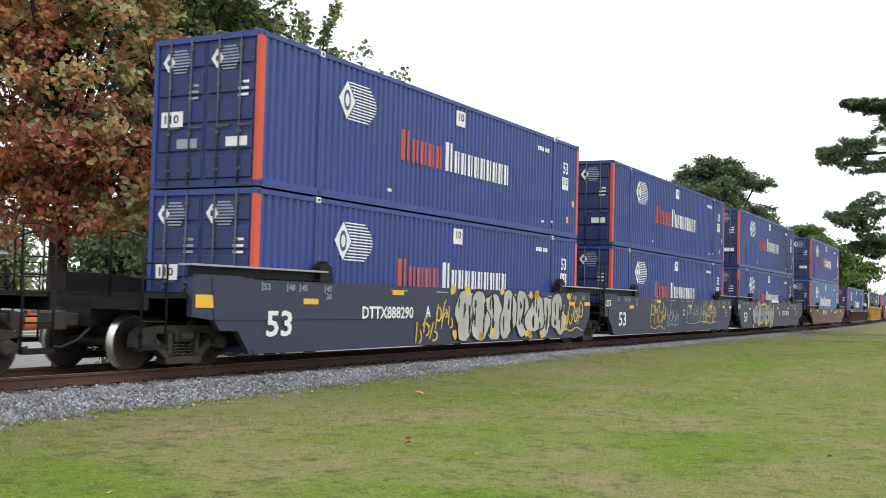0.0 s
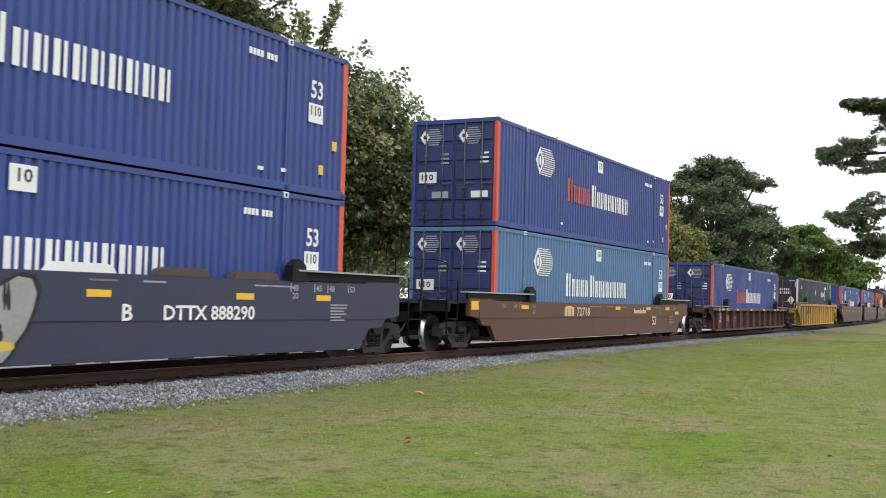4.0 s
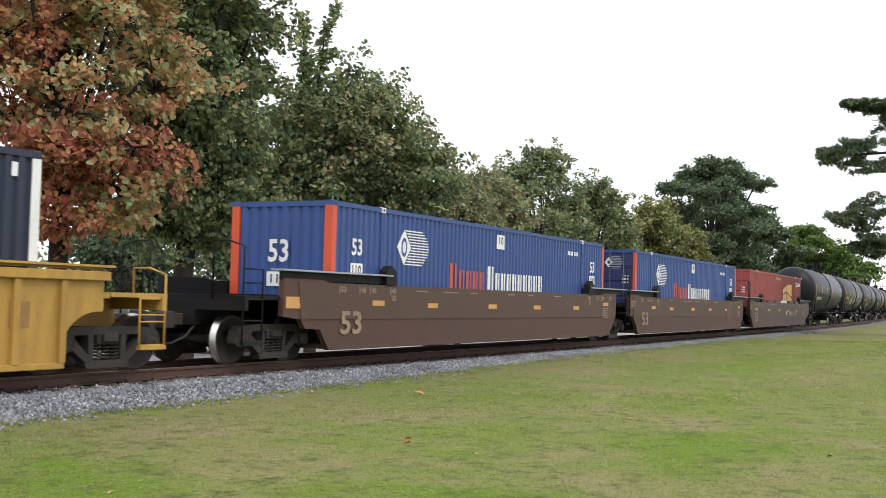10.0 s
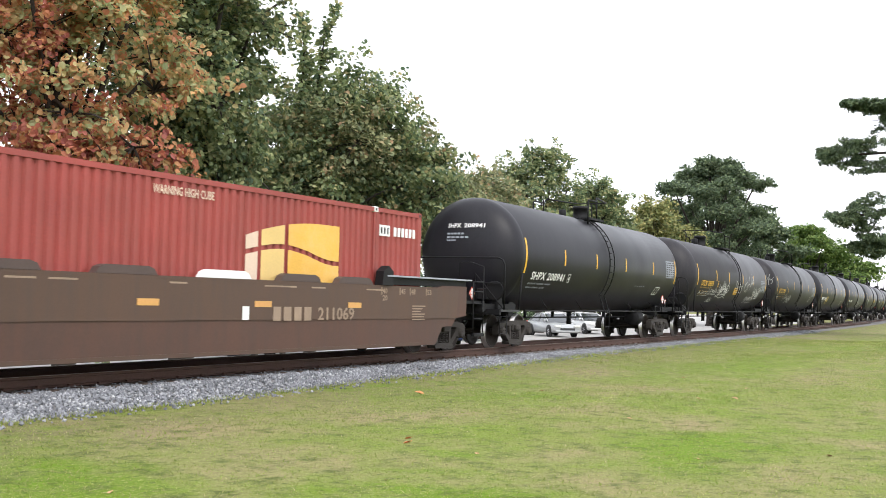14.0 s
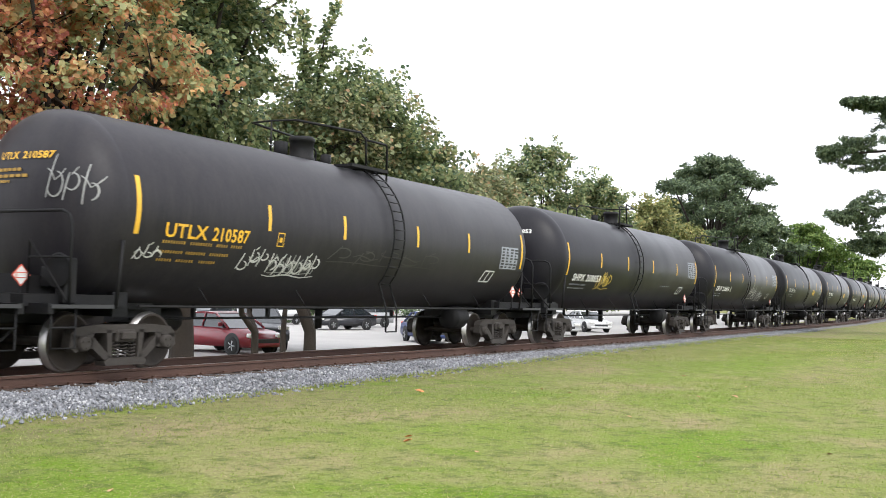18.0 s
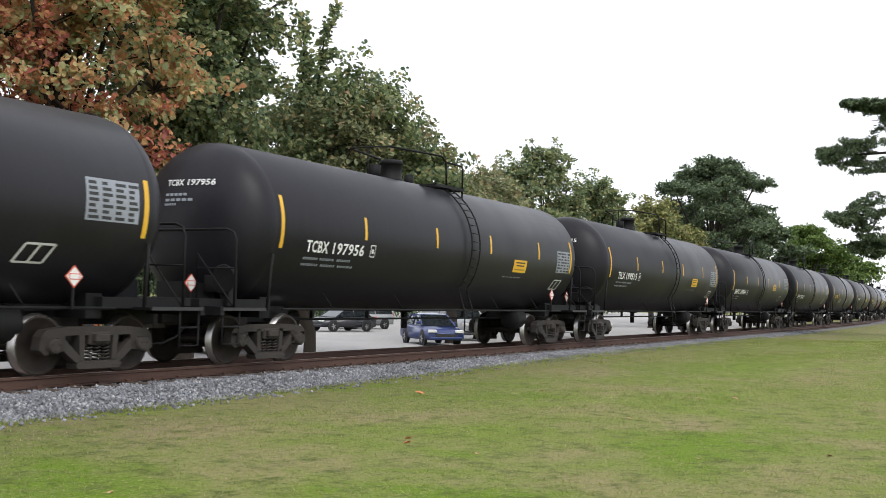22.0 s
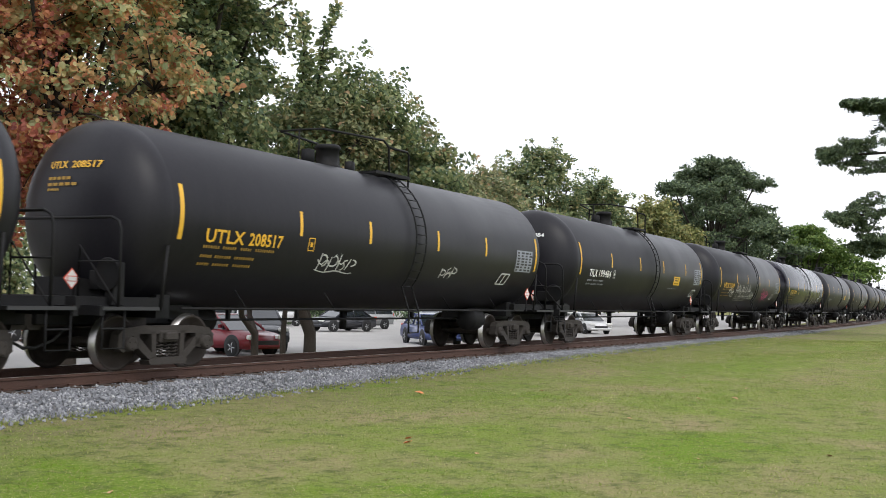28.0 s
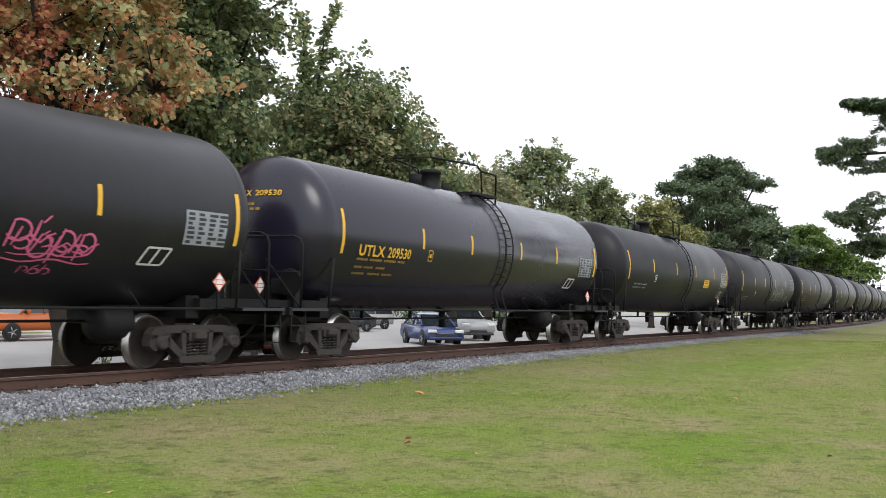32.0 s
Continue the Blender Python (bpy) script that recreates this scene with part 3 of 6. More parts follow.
def container(body, door_end=True, scheme="lines", word=("word_red", "white"), label="", posts="orange"):
    """A 53-foot box: origin at the middle of its floor; -y is the side towards the lawn, -x leads."""
    root = tagged(new("shipping_container"), label, "container", "containers on the train")
    h, y = CL / 2, -CW / 2
    inner = h - 1.98
    for name, a, b in (("side_panel", -h + 0.16, -inner - 0.06), ("side_panel", -inner + 0.06, inner - 0.06), ("side_panel", inner + 0.06, h - 0.16)):
        part(name, corrugated(a, b, y + 0.012, 0.14, CH - 0.1, -1), body, root)
    part("far_side_panel", corrugated(-h + 0.1, h - 0.1, -y - 0.012, 0.14, CH - 0.1, 1, 0.56), body, root)
    for s in (-1, 1):
        bm = boxes((s * inner - 0.075, s * inner + 0.005, y + 0.002, y + 0.06, 0.14, CH - 0.1))
        box(bm, s * inner + 0.02, s * inner + 0.075, y + 0.002, y + 0.06, 0.14, CH - 0.1)
        box(bm, s * inner - 0.06, s * inner + 0.06, y + 0.045, y + 0.07, 0.14, CH - 0.1)
        part("lifting_post", bm, body, root)
    for s in (-1, 1):
        yy = s * (CW / 2 - 0.03)
        part("bottom_rail", boxes((-h + 0.1, h - 0.1, yy - 0.034, yy + 0.034, 0.0, 0.15)), body, root)
        part("top_rail", boxes((-h + 0.1, h - 0.1, yy - 0.03, yy + 0.03, CH - 0.105, CH - 0.012)), body, root)
    rf = corrugated(-h + 0.1, h - 0.1, CH - 0.006, y + 0.05, -y - 0.05, 1, 0.42, 0.02)
    bmesh.ops.rotate(rf, verts=rf.verts, cent=(0, 0, 0), matrix=Matrix(((1, 0, 0), (0, 0, 1), (0, 1, 0))))
    part("roof", rf, body, root)
    part("floor", boxes((-h + 0.1, h - 0.1, y + 0.07, -y - 0.07, 0.08, 0.13)), "dark", root)
    for sx in (-1, 1):
        for sy in (-1, 1):
            bm = bmesh.new()
            xo, yo = sx * h, sy * CW / 2
            deep = 0.10 if door_end else 0.2
            box(bm, min(xo, xo - sx * 0.16), max(xo, xo - sx * 0.16), min(yo, yo - sy * deep), max(yo, yo - sy * deep), 0.1, CH - 0.1, 0.008)
            part("corner_post", bm, body if door_end and posts == "orange" and sx < 0 < sy else posts, root)
    for xx in (-h + 0.09, -inner, inner, h - 0.09):
        for sy in (-1, 1):
            for z in (0.0, CH - 0.118):
                yo = sy * CW / 2
                bm = boxes((xx - 0.085, xx + 0.085, min(yo + sy * 0.004, yo - sy * 0.16), max(yo + sy * 0.004, yo - sy * 0.16), z, z + 0.12), bevel=0.01)
                part("corner_casting", bm, "white" if abs(xx) < h - 1 and z > 1 else body, root)
                if sy < 0:
                    bm = bmesh.new()
                    lathe(bm, [(0.034, 0), (0.034, -0.006)], "y", 10, (xx, yo - 0.004, z + 0.06))
                    part("casting_hole", bm, "dark", root)
    # both ends: lead end at -x
    for sx in (-1, 1):
        doors = (sx < 0) == door_end
        e = sx * (h - 0.04)
        if doors:
            part("door_sill", boxes((e - 0.045, e + 0.035, -CW / 2 + 0.1, CW / 2 - 0.1, 0.0, 0.115)), "door_blue" if posts == "orange" else body, root)
            part("door_header", boxes((e - 0.045, e + 0.035, -CW / 2 + 0.1, CW / 2 - 0.1, CH - 0.115, CH - 0.005)), body, root)
            for k, (ya, yb) in enumerate(((-CW / 2 + 0.11, -0.008), (0.008, CW / 2 - 0.11))):
                bm = bmesh.new()
                box(bm, min(e, e - sx * 0.05), max(e, e - sx * 0.05), ya, yb, 0.12, CH - 0.12)
                for i in range(5):
                    z = 0.16 + i * 0.535
                    box(bm, min(e, e + sx * 0.035), max(e, e + sx * 0.035), ya + 0.05, yb - 0.05, z, z + 0.42, 0.02)
                d = part("door_leaf", bm, "door_blue" if posts == "orange" else body, root)
                for f in (0.28, 0.72):
                    yy = ya + f * (yb - ya)
                    bm = bmesh.new()
                    tube(bm, [(e + sx * 0.065, yy, 0.05), (e + sx * 0.065, yy, CH - 0.05)], 0.017, 8)
                    for z in (0.3, 1.0, 1.9, 2.6):
                        box(bm, min(e + sx * 0.03, e + sx * 0.075), max(e + sx * 0.03, e + sx * 0.075), yy - 0.05, yy + 0.05, z, z + 0.06)
                    box(bm, min(e + sx * 0.06, e + sx * 0.09), max(e + sx * 0.06, e + sx * 0.09), yy - 0.30, yy, 1.12, 1.16)
                    part("lock_rod", bm, {"orange": "rod", "white": "rod", "red": "red"}[posts], d)
                if scheme in ("lines", "plain_word"):
                    yy = (ya + yb) / 2 + 0.12
                    bm = bmesh.new()
                    xx = e + sx * 0.037
                    w = 0.34
                    for i in range(8):
                        f = -0.21 + 0.06 * i
                        box(bm, min(xx, xx + sx * 0.002), max(xx, xx + sx * 0.002), yy - w + 0.5 * abs(f), yy + w * 0.6 - 0.6 * abs(f), 2.43 + f - 0.016, 2.43 + f + 0.012)
                    tagged(part("door_emblem", bm, "grey_mark", d), kind="stuff")
                    bm = bmesh.new()
                    bm.faces.new([bm.verts.new((e + sx * 0.042, yy + 0.2 + a, 2.43 + b)) for a, b in ((-0.15, 0), (0, 0.2), (0.15, 0), (0, -0.2))])
                    bm.faces.ensure_lookup_table()
                    g = part("door_diamond", bm, "white", d)
                    bm = bmesh.new()
                    bm.faces.new([bm.verts.new((e + sx * 0.044, yy + 0.2 + 0.045 * math.cos(i * 0.785), 2.43 + 0.06 * math.sin(i * 0.785))) for i in range(8)])
                    part("diamond_core", bm, "door_blue", g)
                    if k == 1:
                        g = part("height_plate", boxes((min(e + sx * 0.036, e + sx * 0.041), max(e + sx * 0.036, e + sx * 0.041), yb - 0.66, yb - 0.12, 1.17, 1.47)), "white", d)
                        me = lettering("110", 0.17, 0.36)
                        me.transform(Matrix.Rotation(radians(-90), 4, "Z"))
                        part("height_number", shift(me, e + sx * 0.043, yb - 0.2, 1.24), "dark", g)
                if scheme == "navy":
                    rows = ((5, 2.05, 0.15), (6, 1.83, 0.15)) if k == 0 else ((4, 1.90, 0.13),)
                    for count, z, tall in rows:
                        for i in range(count):
                            c = yb - 0.16 - 0.125 * i
                            part("letter_block", boxes((e - 0.045, e - 0.038, c - 0.085, c, z, z + tall)), "white", d)
                    bm = bmesh.new()
                    cy, cz, r = (ya + 0.32, 1.43, 0.29) if k == 0 else (ya + 0.26, 1.96, 0.17)
                    bm.faces.new([bm.verts.new((e - 0.046, cy + a * r, cz + b * r)) for a, b in ((-0.75, 0), (0, 1), (0.75, 0), (0, -1))])
                    part("door_placard", bm, "white", d)
                    for y0, y1, z0, z1 in ((ya + 0.1, ya + 0.45, 2.66, 2.70), (ya + 0.04, ya + 0.08, 2.3, 2.62)):
                        part("corner_tick", boxes((e - 0.045, e - 0.038, y0, y1, z0, z1)), "white", d)
                if scheme == "red" and k == 1:
                    for a, z in ((0.55, 2.15), (0.55, 1.9)):
                        part("door_emblem", boxes((e - 0.045, e - 0.038, ya + 0.25, ya + 0.25 + a, z, z + 0.2)), "logo_yellow", d)
                if scheme == "navy":
                    continue
                bm = bmesh.new()
                for i, z in enumerate((1.92, 1.80, 1.68, 0.75)):
                    a = ya + 0.15
                    box(bm, min(e + sx * 0.035, e + sx * 0.039), max(e + sx * 0.035, e + sx * 0.039), a, a + (0.24 if i < 3 else 0.5), z, z + (0.05 if i < 3 else 0.18))
                tagged(part("door_markings", bm, "white" if k == 0 else "grey_mark", d), kind="stuff")
        else:
            ew = corrugated(-CW / 2 + 0.1, CW / 2 - 0.1, h - 0.02, 0.14, CH - 0.1, 1, 0.26, 0.05)
            bmesh.ops.rotate(ew, verts=ew.verts, cent=(0, 0, 0), matrix=Matrix.Rotation(radians(90 if sx < 0 else -90), 3, "Z"))
            part("end_wall", ew, body, root)
            part("end_frame", boxes((e - 0.03, e + 0.03, -CW / 2 + 0.1, CW / 2 - 0.1, 0.0, 0.16)), body, root)
            part("end_header", boxes((e - 0.03, e + 0.03, -CW / 2 + 0.1, CW / 2 - 0.1, CH - 0.12, CH - 0.01)), body, root)
            if sx < 0:
                me = lettering("53", 0.48, 0.52)
                me.transform(Matrix.Rotation(radians(-90), 4, "Z"))
                part("size_number", shift(me, -h - 0.002, 0.3, 1.62), "white", root)
                g = part("height_plate", boxes((-h - 0.004, -h, -0.28, 0.32, 1.12, 1.42)), "white", root)
                me = lettering("110", 0.19, 0.4)
                me.transform(Matrix.Rotation(radians(-90), 4, "Z"))
                part("height_number", shift(me, -h - 0.006, 0.22, 1.18), "dark", g)
                part("size_number", shift(lettering("53", 0.36, 0.40), -h + 0.75, y + 0.003, 1.80), "white", root)
                g = part("height_plate", plate(-h + 0.72, -h + 1.18, 1.28, 1.64, y + 0.006), "white", root)
                part("height_number", shift(lettering("110", 0.2, 0.34), -h + 0.78, y, 1.40), "dark", g)
    # markings on the lawn side
    L = -h
    yo = y + 0.006
    if scheme in ("lines", "plain_word"):
        disc_emblem(root, L + 2.90, 2.08, 0.40, yo, "white", 13)
        word_blocks(root, word[0], L + 5.08, L + 7.12, 1.12, 0.70, 0.54, 5, yo)
        word_blocks(root, word[1], L + 7.20, L + 10.92, 1.12, 0.70, 0.54, 10, yo)
        for a, b, z in ((7.76, 8.24, 2.3),):
            p = part("height_plate", plate(L + a, L + b, z, z + 0.38, yo), "white", root)
            part("height_number", shift(lettering("10", 0.2, 0.26), L + a + 0.14, yo - 0.006, z + 0.13), "dark", p)
        part("size_number", shift(lettering("53", 0.36, 0.40), L + 14.78, yo - 0.003, 1.90), "white", root)
        p = part("height_plate", plate(L + 14.72, L + 15.20, 1.42, 1.8, yo), "white", root)
        part("height_number", shift(lettering("110", 0.2, 0.34), L + 14.79, yo - 0.006, 1.56), "dark", p)
        for xx in (12.85, 12.96, 13.07, 13.18, 13.37, 13.48, 13.59):
            part("number_bar", plate(L + xx, L + xx + 0.085, 2.38, 2.50, yo), "white", root)
        for xx, z, m in ((L + 4.6, 0.35, "white"), (L + 13.2, 0.3, "white"), (L + 15.1, 0.42, "reflect"), (L + 15.55, 0.95, "reflect"), (L + 13.9, 0.34, "white")):
            part("tag_plate", plate(xx, xx + 0.16, z, z + 0.07 + (0.12 if m == "reflect" else 0), yo), m, root)
    if scheme == "navy":
        for a, z, r in ((8.08, 2.06, 0.25),):
            bm = bmesh.new()
            prism(bm, [(L + a, z + r), (L + a - 0.7 * r, z), (L + a, z - r), (L + a + 0.7 * r, z)], yo - 0.004, yo)
            part("placard", bm, "white", root, "blank white diamond placard")
        word_blocks(root, "white", L + 10.69, L + 12.12, 1.76, 0.34, 0.34, 4, yo)
        for a, b in ((0, 0.24), (0, -0.24), (0.24, 0), (-0.24, 0)):
            bm = bmesh.new()
            cx, cz, r = L + 12.58 + 1.3 * a, 1.93 + b, 0.18
            prism(bm, [(cx, cz + r), (cx - 0.75 * r, cz), (cx, cz - r), (cx + 0.75 * r, cz)], yo - 0.004, yo)
            part("emblem_petal", bm, "white", root)
        for i, xx in enumerate((12.40, 12.55, 12.70, 12.98, 13.13, 13.28, 13.43)):
            part("number_bar", plate(L + xx, L + xx + 0.10, 2.34, 2.52, yo), "white", root)
        for xx, z in ((1.5, 2.2), (1.63, 2.2), (14.5, 2.42), (15.55, 2.5)):
            part("mark_bar", plate(L + xx, L + xx + 0.1, z, z + 0.2, yo), "white", root)
    if scheme == "red":
        crown = lambda x: 2.36 - 0.062 * (12.1 - x) ** 2 if x < 12.1 else 2.36
        wave = lambda x: 1.74 + 0.11 * math.sin(1.75 * (x - 9.9)) * (1.0 if x < 11.5 else 1.3)
        for x0, x1, tone in ((9.71, 10.06, "logo_cream"), (10.16, 10.86, "logo_pale_gold"), (10.98, 12.70, "logo_yellow")):
            n = max(2, round((x1 - x0) / 0.12))
            xs = [x0 + (x1 - x0) * i / n for i in range(n + 1)]
            for low, high in ((lambda x: 1.12, lambda x: wave(x) - 0.045), (lambda x: wave(x) + 0.045, crown)):
                bm = bmesh.new()
                prism(bm, [(L + x, low(x)) for x in xs] + [(L + x, high(x)) for x in xs[::-1]], yo - 0.004, yo)
                part("emblem_panel", bm, tone, root)
        part("warning_text", shift(lettering("WARNING HIGH CUBE", 0.15, 1.5), L + 7.32, yo - 0.004, 2.54), "logo_cream", root)
        p = part("mark_plate", plate(L + 14.23, L + 14.67, 2.28, 2.52, yo), "white", root)
        for i in range(3):
            part("plate_bar", plate(L + 14.29 + 0.13 * i, L + 14.35 + 0.13 * i, 2.33, 2.47, yo - 0.004), "dark", p)
        for i in range(6):
            part("number_bar", plate(L + 14.84 + 0.165 * i, L + 14.95 + 0.165 * i, 2.30, 2.50, yo), "white", root)
    return root


# ---- running gear ----
def wheelset_mesh():
    bm = bmesh.new()
    for s in (-1, 1):
        y = s * 0.755
        lathe(bm, [(0.05, y - s * 0.02), (0.13, y - s * 0.03), (0.15, y + s * 0.02), (0.38, y - s * 0.005), (0.40, y + s * 0.055), (0.448, y + s * 0.055), (0.457, y - s * 0.045),
                   (0.482, y - s * 0.06), (0.482, y - s * 0.085), (0.40, y - s * 0.088), (0.37, y - s * 0.04), (0.15, y - s * 0.06), (0.10, y - s * 0.09)], "y", 36)
    tube(bm, [(0, -0.98, 0), (0, 0.98, 0)], 0.075, 12)
    me = bpy.data.meshes.new("wheelset")
    bm.to_mesh(me)
    bm.free()
    me.materials.append(M["wheel"])
    me.materials.append(M["tread"])
    for p in me.polygons:
        c = p.center
        r = math.hypot(c.x, c.z)
        if 0.442 < r < 0.476:
            p.material_index = 1
    return me


def side_frame_mesh():
    """Cast side frame with two windows; -y is its outer face."""
    bm = bmesh.new()
    a, b = -0.09, 0.09
    prism(bm, [(-1.12, 0.60), (-1.02, 0.70), (-0.62, 0.74), (0.62, 0.74), (1.02, 0.70), (1.12, 0.60), (1.10, 0.52), (0.64, 0.61), (-0.64, 0.61), (-1.10, 0.52)], a, b)
    for s in (-1, 1):
        prism(bm, [(s * 1.12, 0.60), (s * 1.14, 0.40), (s * 1.02, 0.32), (s * 0.96, 0.34), (s * 0.96, 0.58)], a, b)
        prism(bm, [(s * 0.80, 0.60), (s * 0.66, 0.62), (s * 0.68, 0.38), (s * 0.80, 0.36)], a, b)
        prism(bm, [(s * 0.80, 0.46), (s * 0.36, 0.14), (s * 0.26, 0.20), (s * 0.68, 0.56)], a, b)
        prism(bm, [(s * 0.40, 0.66), (s * 0.29, 0.66), (s * 0.27, 0.16), (s * 0.36, 0.14)], a, b)
        lathe(bm, [(0.09, -0.17), (0.115, -0.16), (0.12, -0.06), (0.12, 0.06)], "y", 16, (s * 0.89, 0, 0.457))
        for k in range(3):
            t = k * 2.094 + 0.5
            lathe(bm, [(0.017, -0.185), (0.017, -0.16)], "y", 6, (s * 0.89 + 0.065 * math.cos(t), 0, 0.457 + 0.065 * math.sin(t)))
    prism(bm, [(-0.42, 0.10), (0.42, 0.10), (0.46, 0.17), (0.36, 0.22), (-0.36, 0.22), (-0.46, 0.17)], a - 0.02, b + 0.02)
    me = bpy.data.meshes.new("side_frame")
    bm.to_mesh(me)
    bm.free()
    return me


def spring_mesh():
    bm = bmesh.new()
    n = 26
    tube(bm, [(0.065 * math.cos(k * 1.1), 0.06 * math.sin(k * 1.1), 0.22 + 0.24 * k / n) for k in range(n + 1)], 0.014, 5)
    me = bpy.data.meshes.new("spring")
    bm.to_mesh(me)
    bm.free()
    return me


GEAR = {"wheelset": wheelset_mesh(), "side_frame": side_frame_mesh(), "spring": spring_mesh()}


def bogie(parent, x, cars_place):
    """A two-axle bogie under a car, at x on it."""
    bm = boxes((-0.21, 0.21, -1.12, 1.12, 0.46, 0.66), (-0.15, 0.15, -1.20, 1.20, 0.50, 0.63), bevel=0.02)
    box(bm, -0.3, 0.3, -0.3, 0.3, 0.6, 0.86)
    for s in (-1, 1):
        box(bm, s * 0.42 - 0.05, s * 0.42 + 0.05, -0.95, 0.95, 0.33, 0.42)
        for y in (-0.76, 0.76):
            box(bm, s * 0.40 - 0.03, s * 0.40 + 0.04, y - 0.07, y + 0.07, 0.30, 0.52)
    b = part("bogie", bm, "cast", parent, "grime-covered cast steel bogie")
    b.location = (x, 0, 0)
    for s in (-1, 1):
        f = part("side_frame", GEAR["side_frame"], "cast", b)
        f.location = (0, s * 1.01, 0)
        if s > 0:
            f.rotation_euler = (0, 0, math.pi)
        for xs in (-0.17, 0.0, 0.17):
            k = part("spring", GEAR["spring"], "cast", b)
            k.location = (xs, s * 1.05, 0)
        w = part("wheelset", GEAR["wheelset"], None, b)
        w.location = (s * 0.89, 0, 0.457)
        WHEELSETS.append((w, cars_place, s * 0.89))
    return b


def coupler(parent, x, sx):
    bm = boxes((min(x, x - sx * 0.9), max(x, x - sx * 0.9), -0.09, 0.09, 0.70, 0.92), bevel=0.02)
    prism(bm, [(x - sx * 0.28, 0.66), (x - sx * 0.02, 0.66), (x, 0.72), (x, 0.92), (x - sx * 0.28, 0.96)], -0.17, 0.17)
    part("coupler", bm, "cast", parent)
    bm = bmesh.new()
    tube(bm, [(x - sx * 0.7, -0.3, 0.72), (x - sx * 0.4, -0.32, 0.5), (x - sx * 0.1, -0.26, 0.38), (x + sx * 0.02, -0.2, 0.40)], 0.025, 8)
    part("brake_hose", bm, "rubber", parent)


# ---- well cars ----
def well_unit(paint, place, top=1.56, lead=True, tail=True, ribs=None, label="", number="53", number_mat="white", reflectors="reflect", bogies=(True, True),
              number_x=-7.95, number_size=(0.48, 0.78), marks=((-6.58, 1.13), (-3.3, 1.36), (1.2, 1.2), (4.6, 1.2), (7.0, 1.2))):
    """One well of a container car. lead, tail: a coupler end with platform, or a joint to the next unit."""
    car = tagged(new("well_car"), label, "well car", "well cars of the train")
    over = 9.92 if ribs is None else 9.3
    xl, xr = (-over if lead else -9.5), (over if tail else 8.62)
    tail_line = [(8.38, 0.23), (8.72, 0.64), (xr - 0.72, 0.66), (xr - 0.55, 0.84), (xr, 0.90)] if tail else [(7.75, 0.23), (8.15, 0.42), (8.5, 0.75), (xr, 0.95)]
    for s in (-1, 1):
        y0, y1 = (-1.54, -1.42) if s < 0 else (1.42, 1.54)
        name = "side_sill" if s < 0 else "far_side_sill"
        if ribs is None:
            outline = [(xl, top + 0.05), (xl, 0.90), (xl + 0.55, 0.84), (xl + 0.72, 0.66), (-8.72, 0.64), (-8.38, 0.23), *tail_line, (xr, top + 0.05), (xr - 1.2, top + 0.05), (xr - 1.5, top), (xl + 1.5, top), (xl + 1.2, top + 0.05)]
            bm = bmesh.new()
            prism(bm, outline, y0, y1)
            # far sill takes black instead of car paint: its shade is in the colour
            sill = part(name, bm, "black" if s > 0 else "well_umber_low" if paint == "well_umber" else paint, car)
            bm = bmesh.new()
            yb = y0 - 0.02 if s < 0 else y1
            prism(bm, [(xl + 0.55, 0.84), (xl + 0.45, top - 0.02), (xr - 0.45, top - 0.02), (xr - 0.55, 0.84)], yb, yb + 0.02)
            part("upper_plate", bm, paint, sill)
            bm = boxes((-8.3, 7.7, y0 - 0.015 if s < 0 else y1, y0 if s < 0 else y1 + 0.015, 0.235, 0.30), (-8.0, 8.0, y0 - 0.022 if s < 0 else y1, y0 if s < 0 else y1 + 0.022, top - 0.05, top - 0.005))
            part("edge_strip", bm, paint, sill)
        else:
            step, cz0, cz1 = ribs
            wy = 1.40 if step > 1.2 else 1.50
            arch = [(-8.25 - 0.72 * (1 - math.cos(a)), 0.18 + 0.80 * math.sin(a)) for a in (0, 0.3, 0.6, 0.9, 1.2, 1.5)]
            web = [(xl + 0.2, cz0), (xl + 0.2, 0.98), *arch[::-1], *[(-px, pz) for px, pz in arch], (xr - 0.2, 0.98), (xr - 0.2, cz0)]
            bm = bmesh.new()
            prism(bm, web, *((-wy, 0.06 - wy) if s < 0 else (wy - 0.06, wy)))
            sill = part(name, bm, paint, car)
            part("top_chord", boxes((xl + 0.15, xr - 0.15, -1.60 if s < 0 else 1.34, -1.34 if s < 0 else 1.60, cz0, cz1), bevel=0.012), paint, sill)
            part("bottom_chord", boxes((-8.35, 8.35, -1.56 if s < 0 else 1.34, -1.34 if s < 0 else 1.56, 0.16, 0.25), bevel=0.01), paint, sill)
            n = round(16.6 / step)
            for k in range(n + 1):
                x = -8.3 + 16.6 * k / n + ((0.35 if step > 1.2 else 0.22) if k < n else 0)
                bm = bmesh.new()
                if s < 0:
                    prism(bm, [(x - 0.055, 0.25), (x + 0.055, 0.25), (x + 0.055, cz0), (x - 0.055, cz0)], y0 - 0.03, -wy)
                else:
                    prism(bm, [(x - 0.055, 0.25), (x + 0.055, 0.25), (x + 0.055, cz0), (x - 0.055, cz0)], wy, y1 + 0.03)
                part("rib", bm, paint, sill)
    # well floor: cross bearers and end slopes, open between
    for x in (-8.0, -6.2, -3.1, 0, 3.1, 6.2, 8.0):
        w = 0.4 if abs(x) > 7 else 0.2
        part("floor_beam", boxes((x - w, x + w, -1.42, 1.42, 0.25, 0.345)), paint, car)
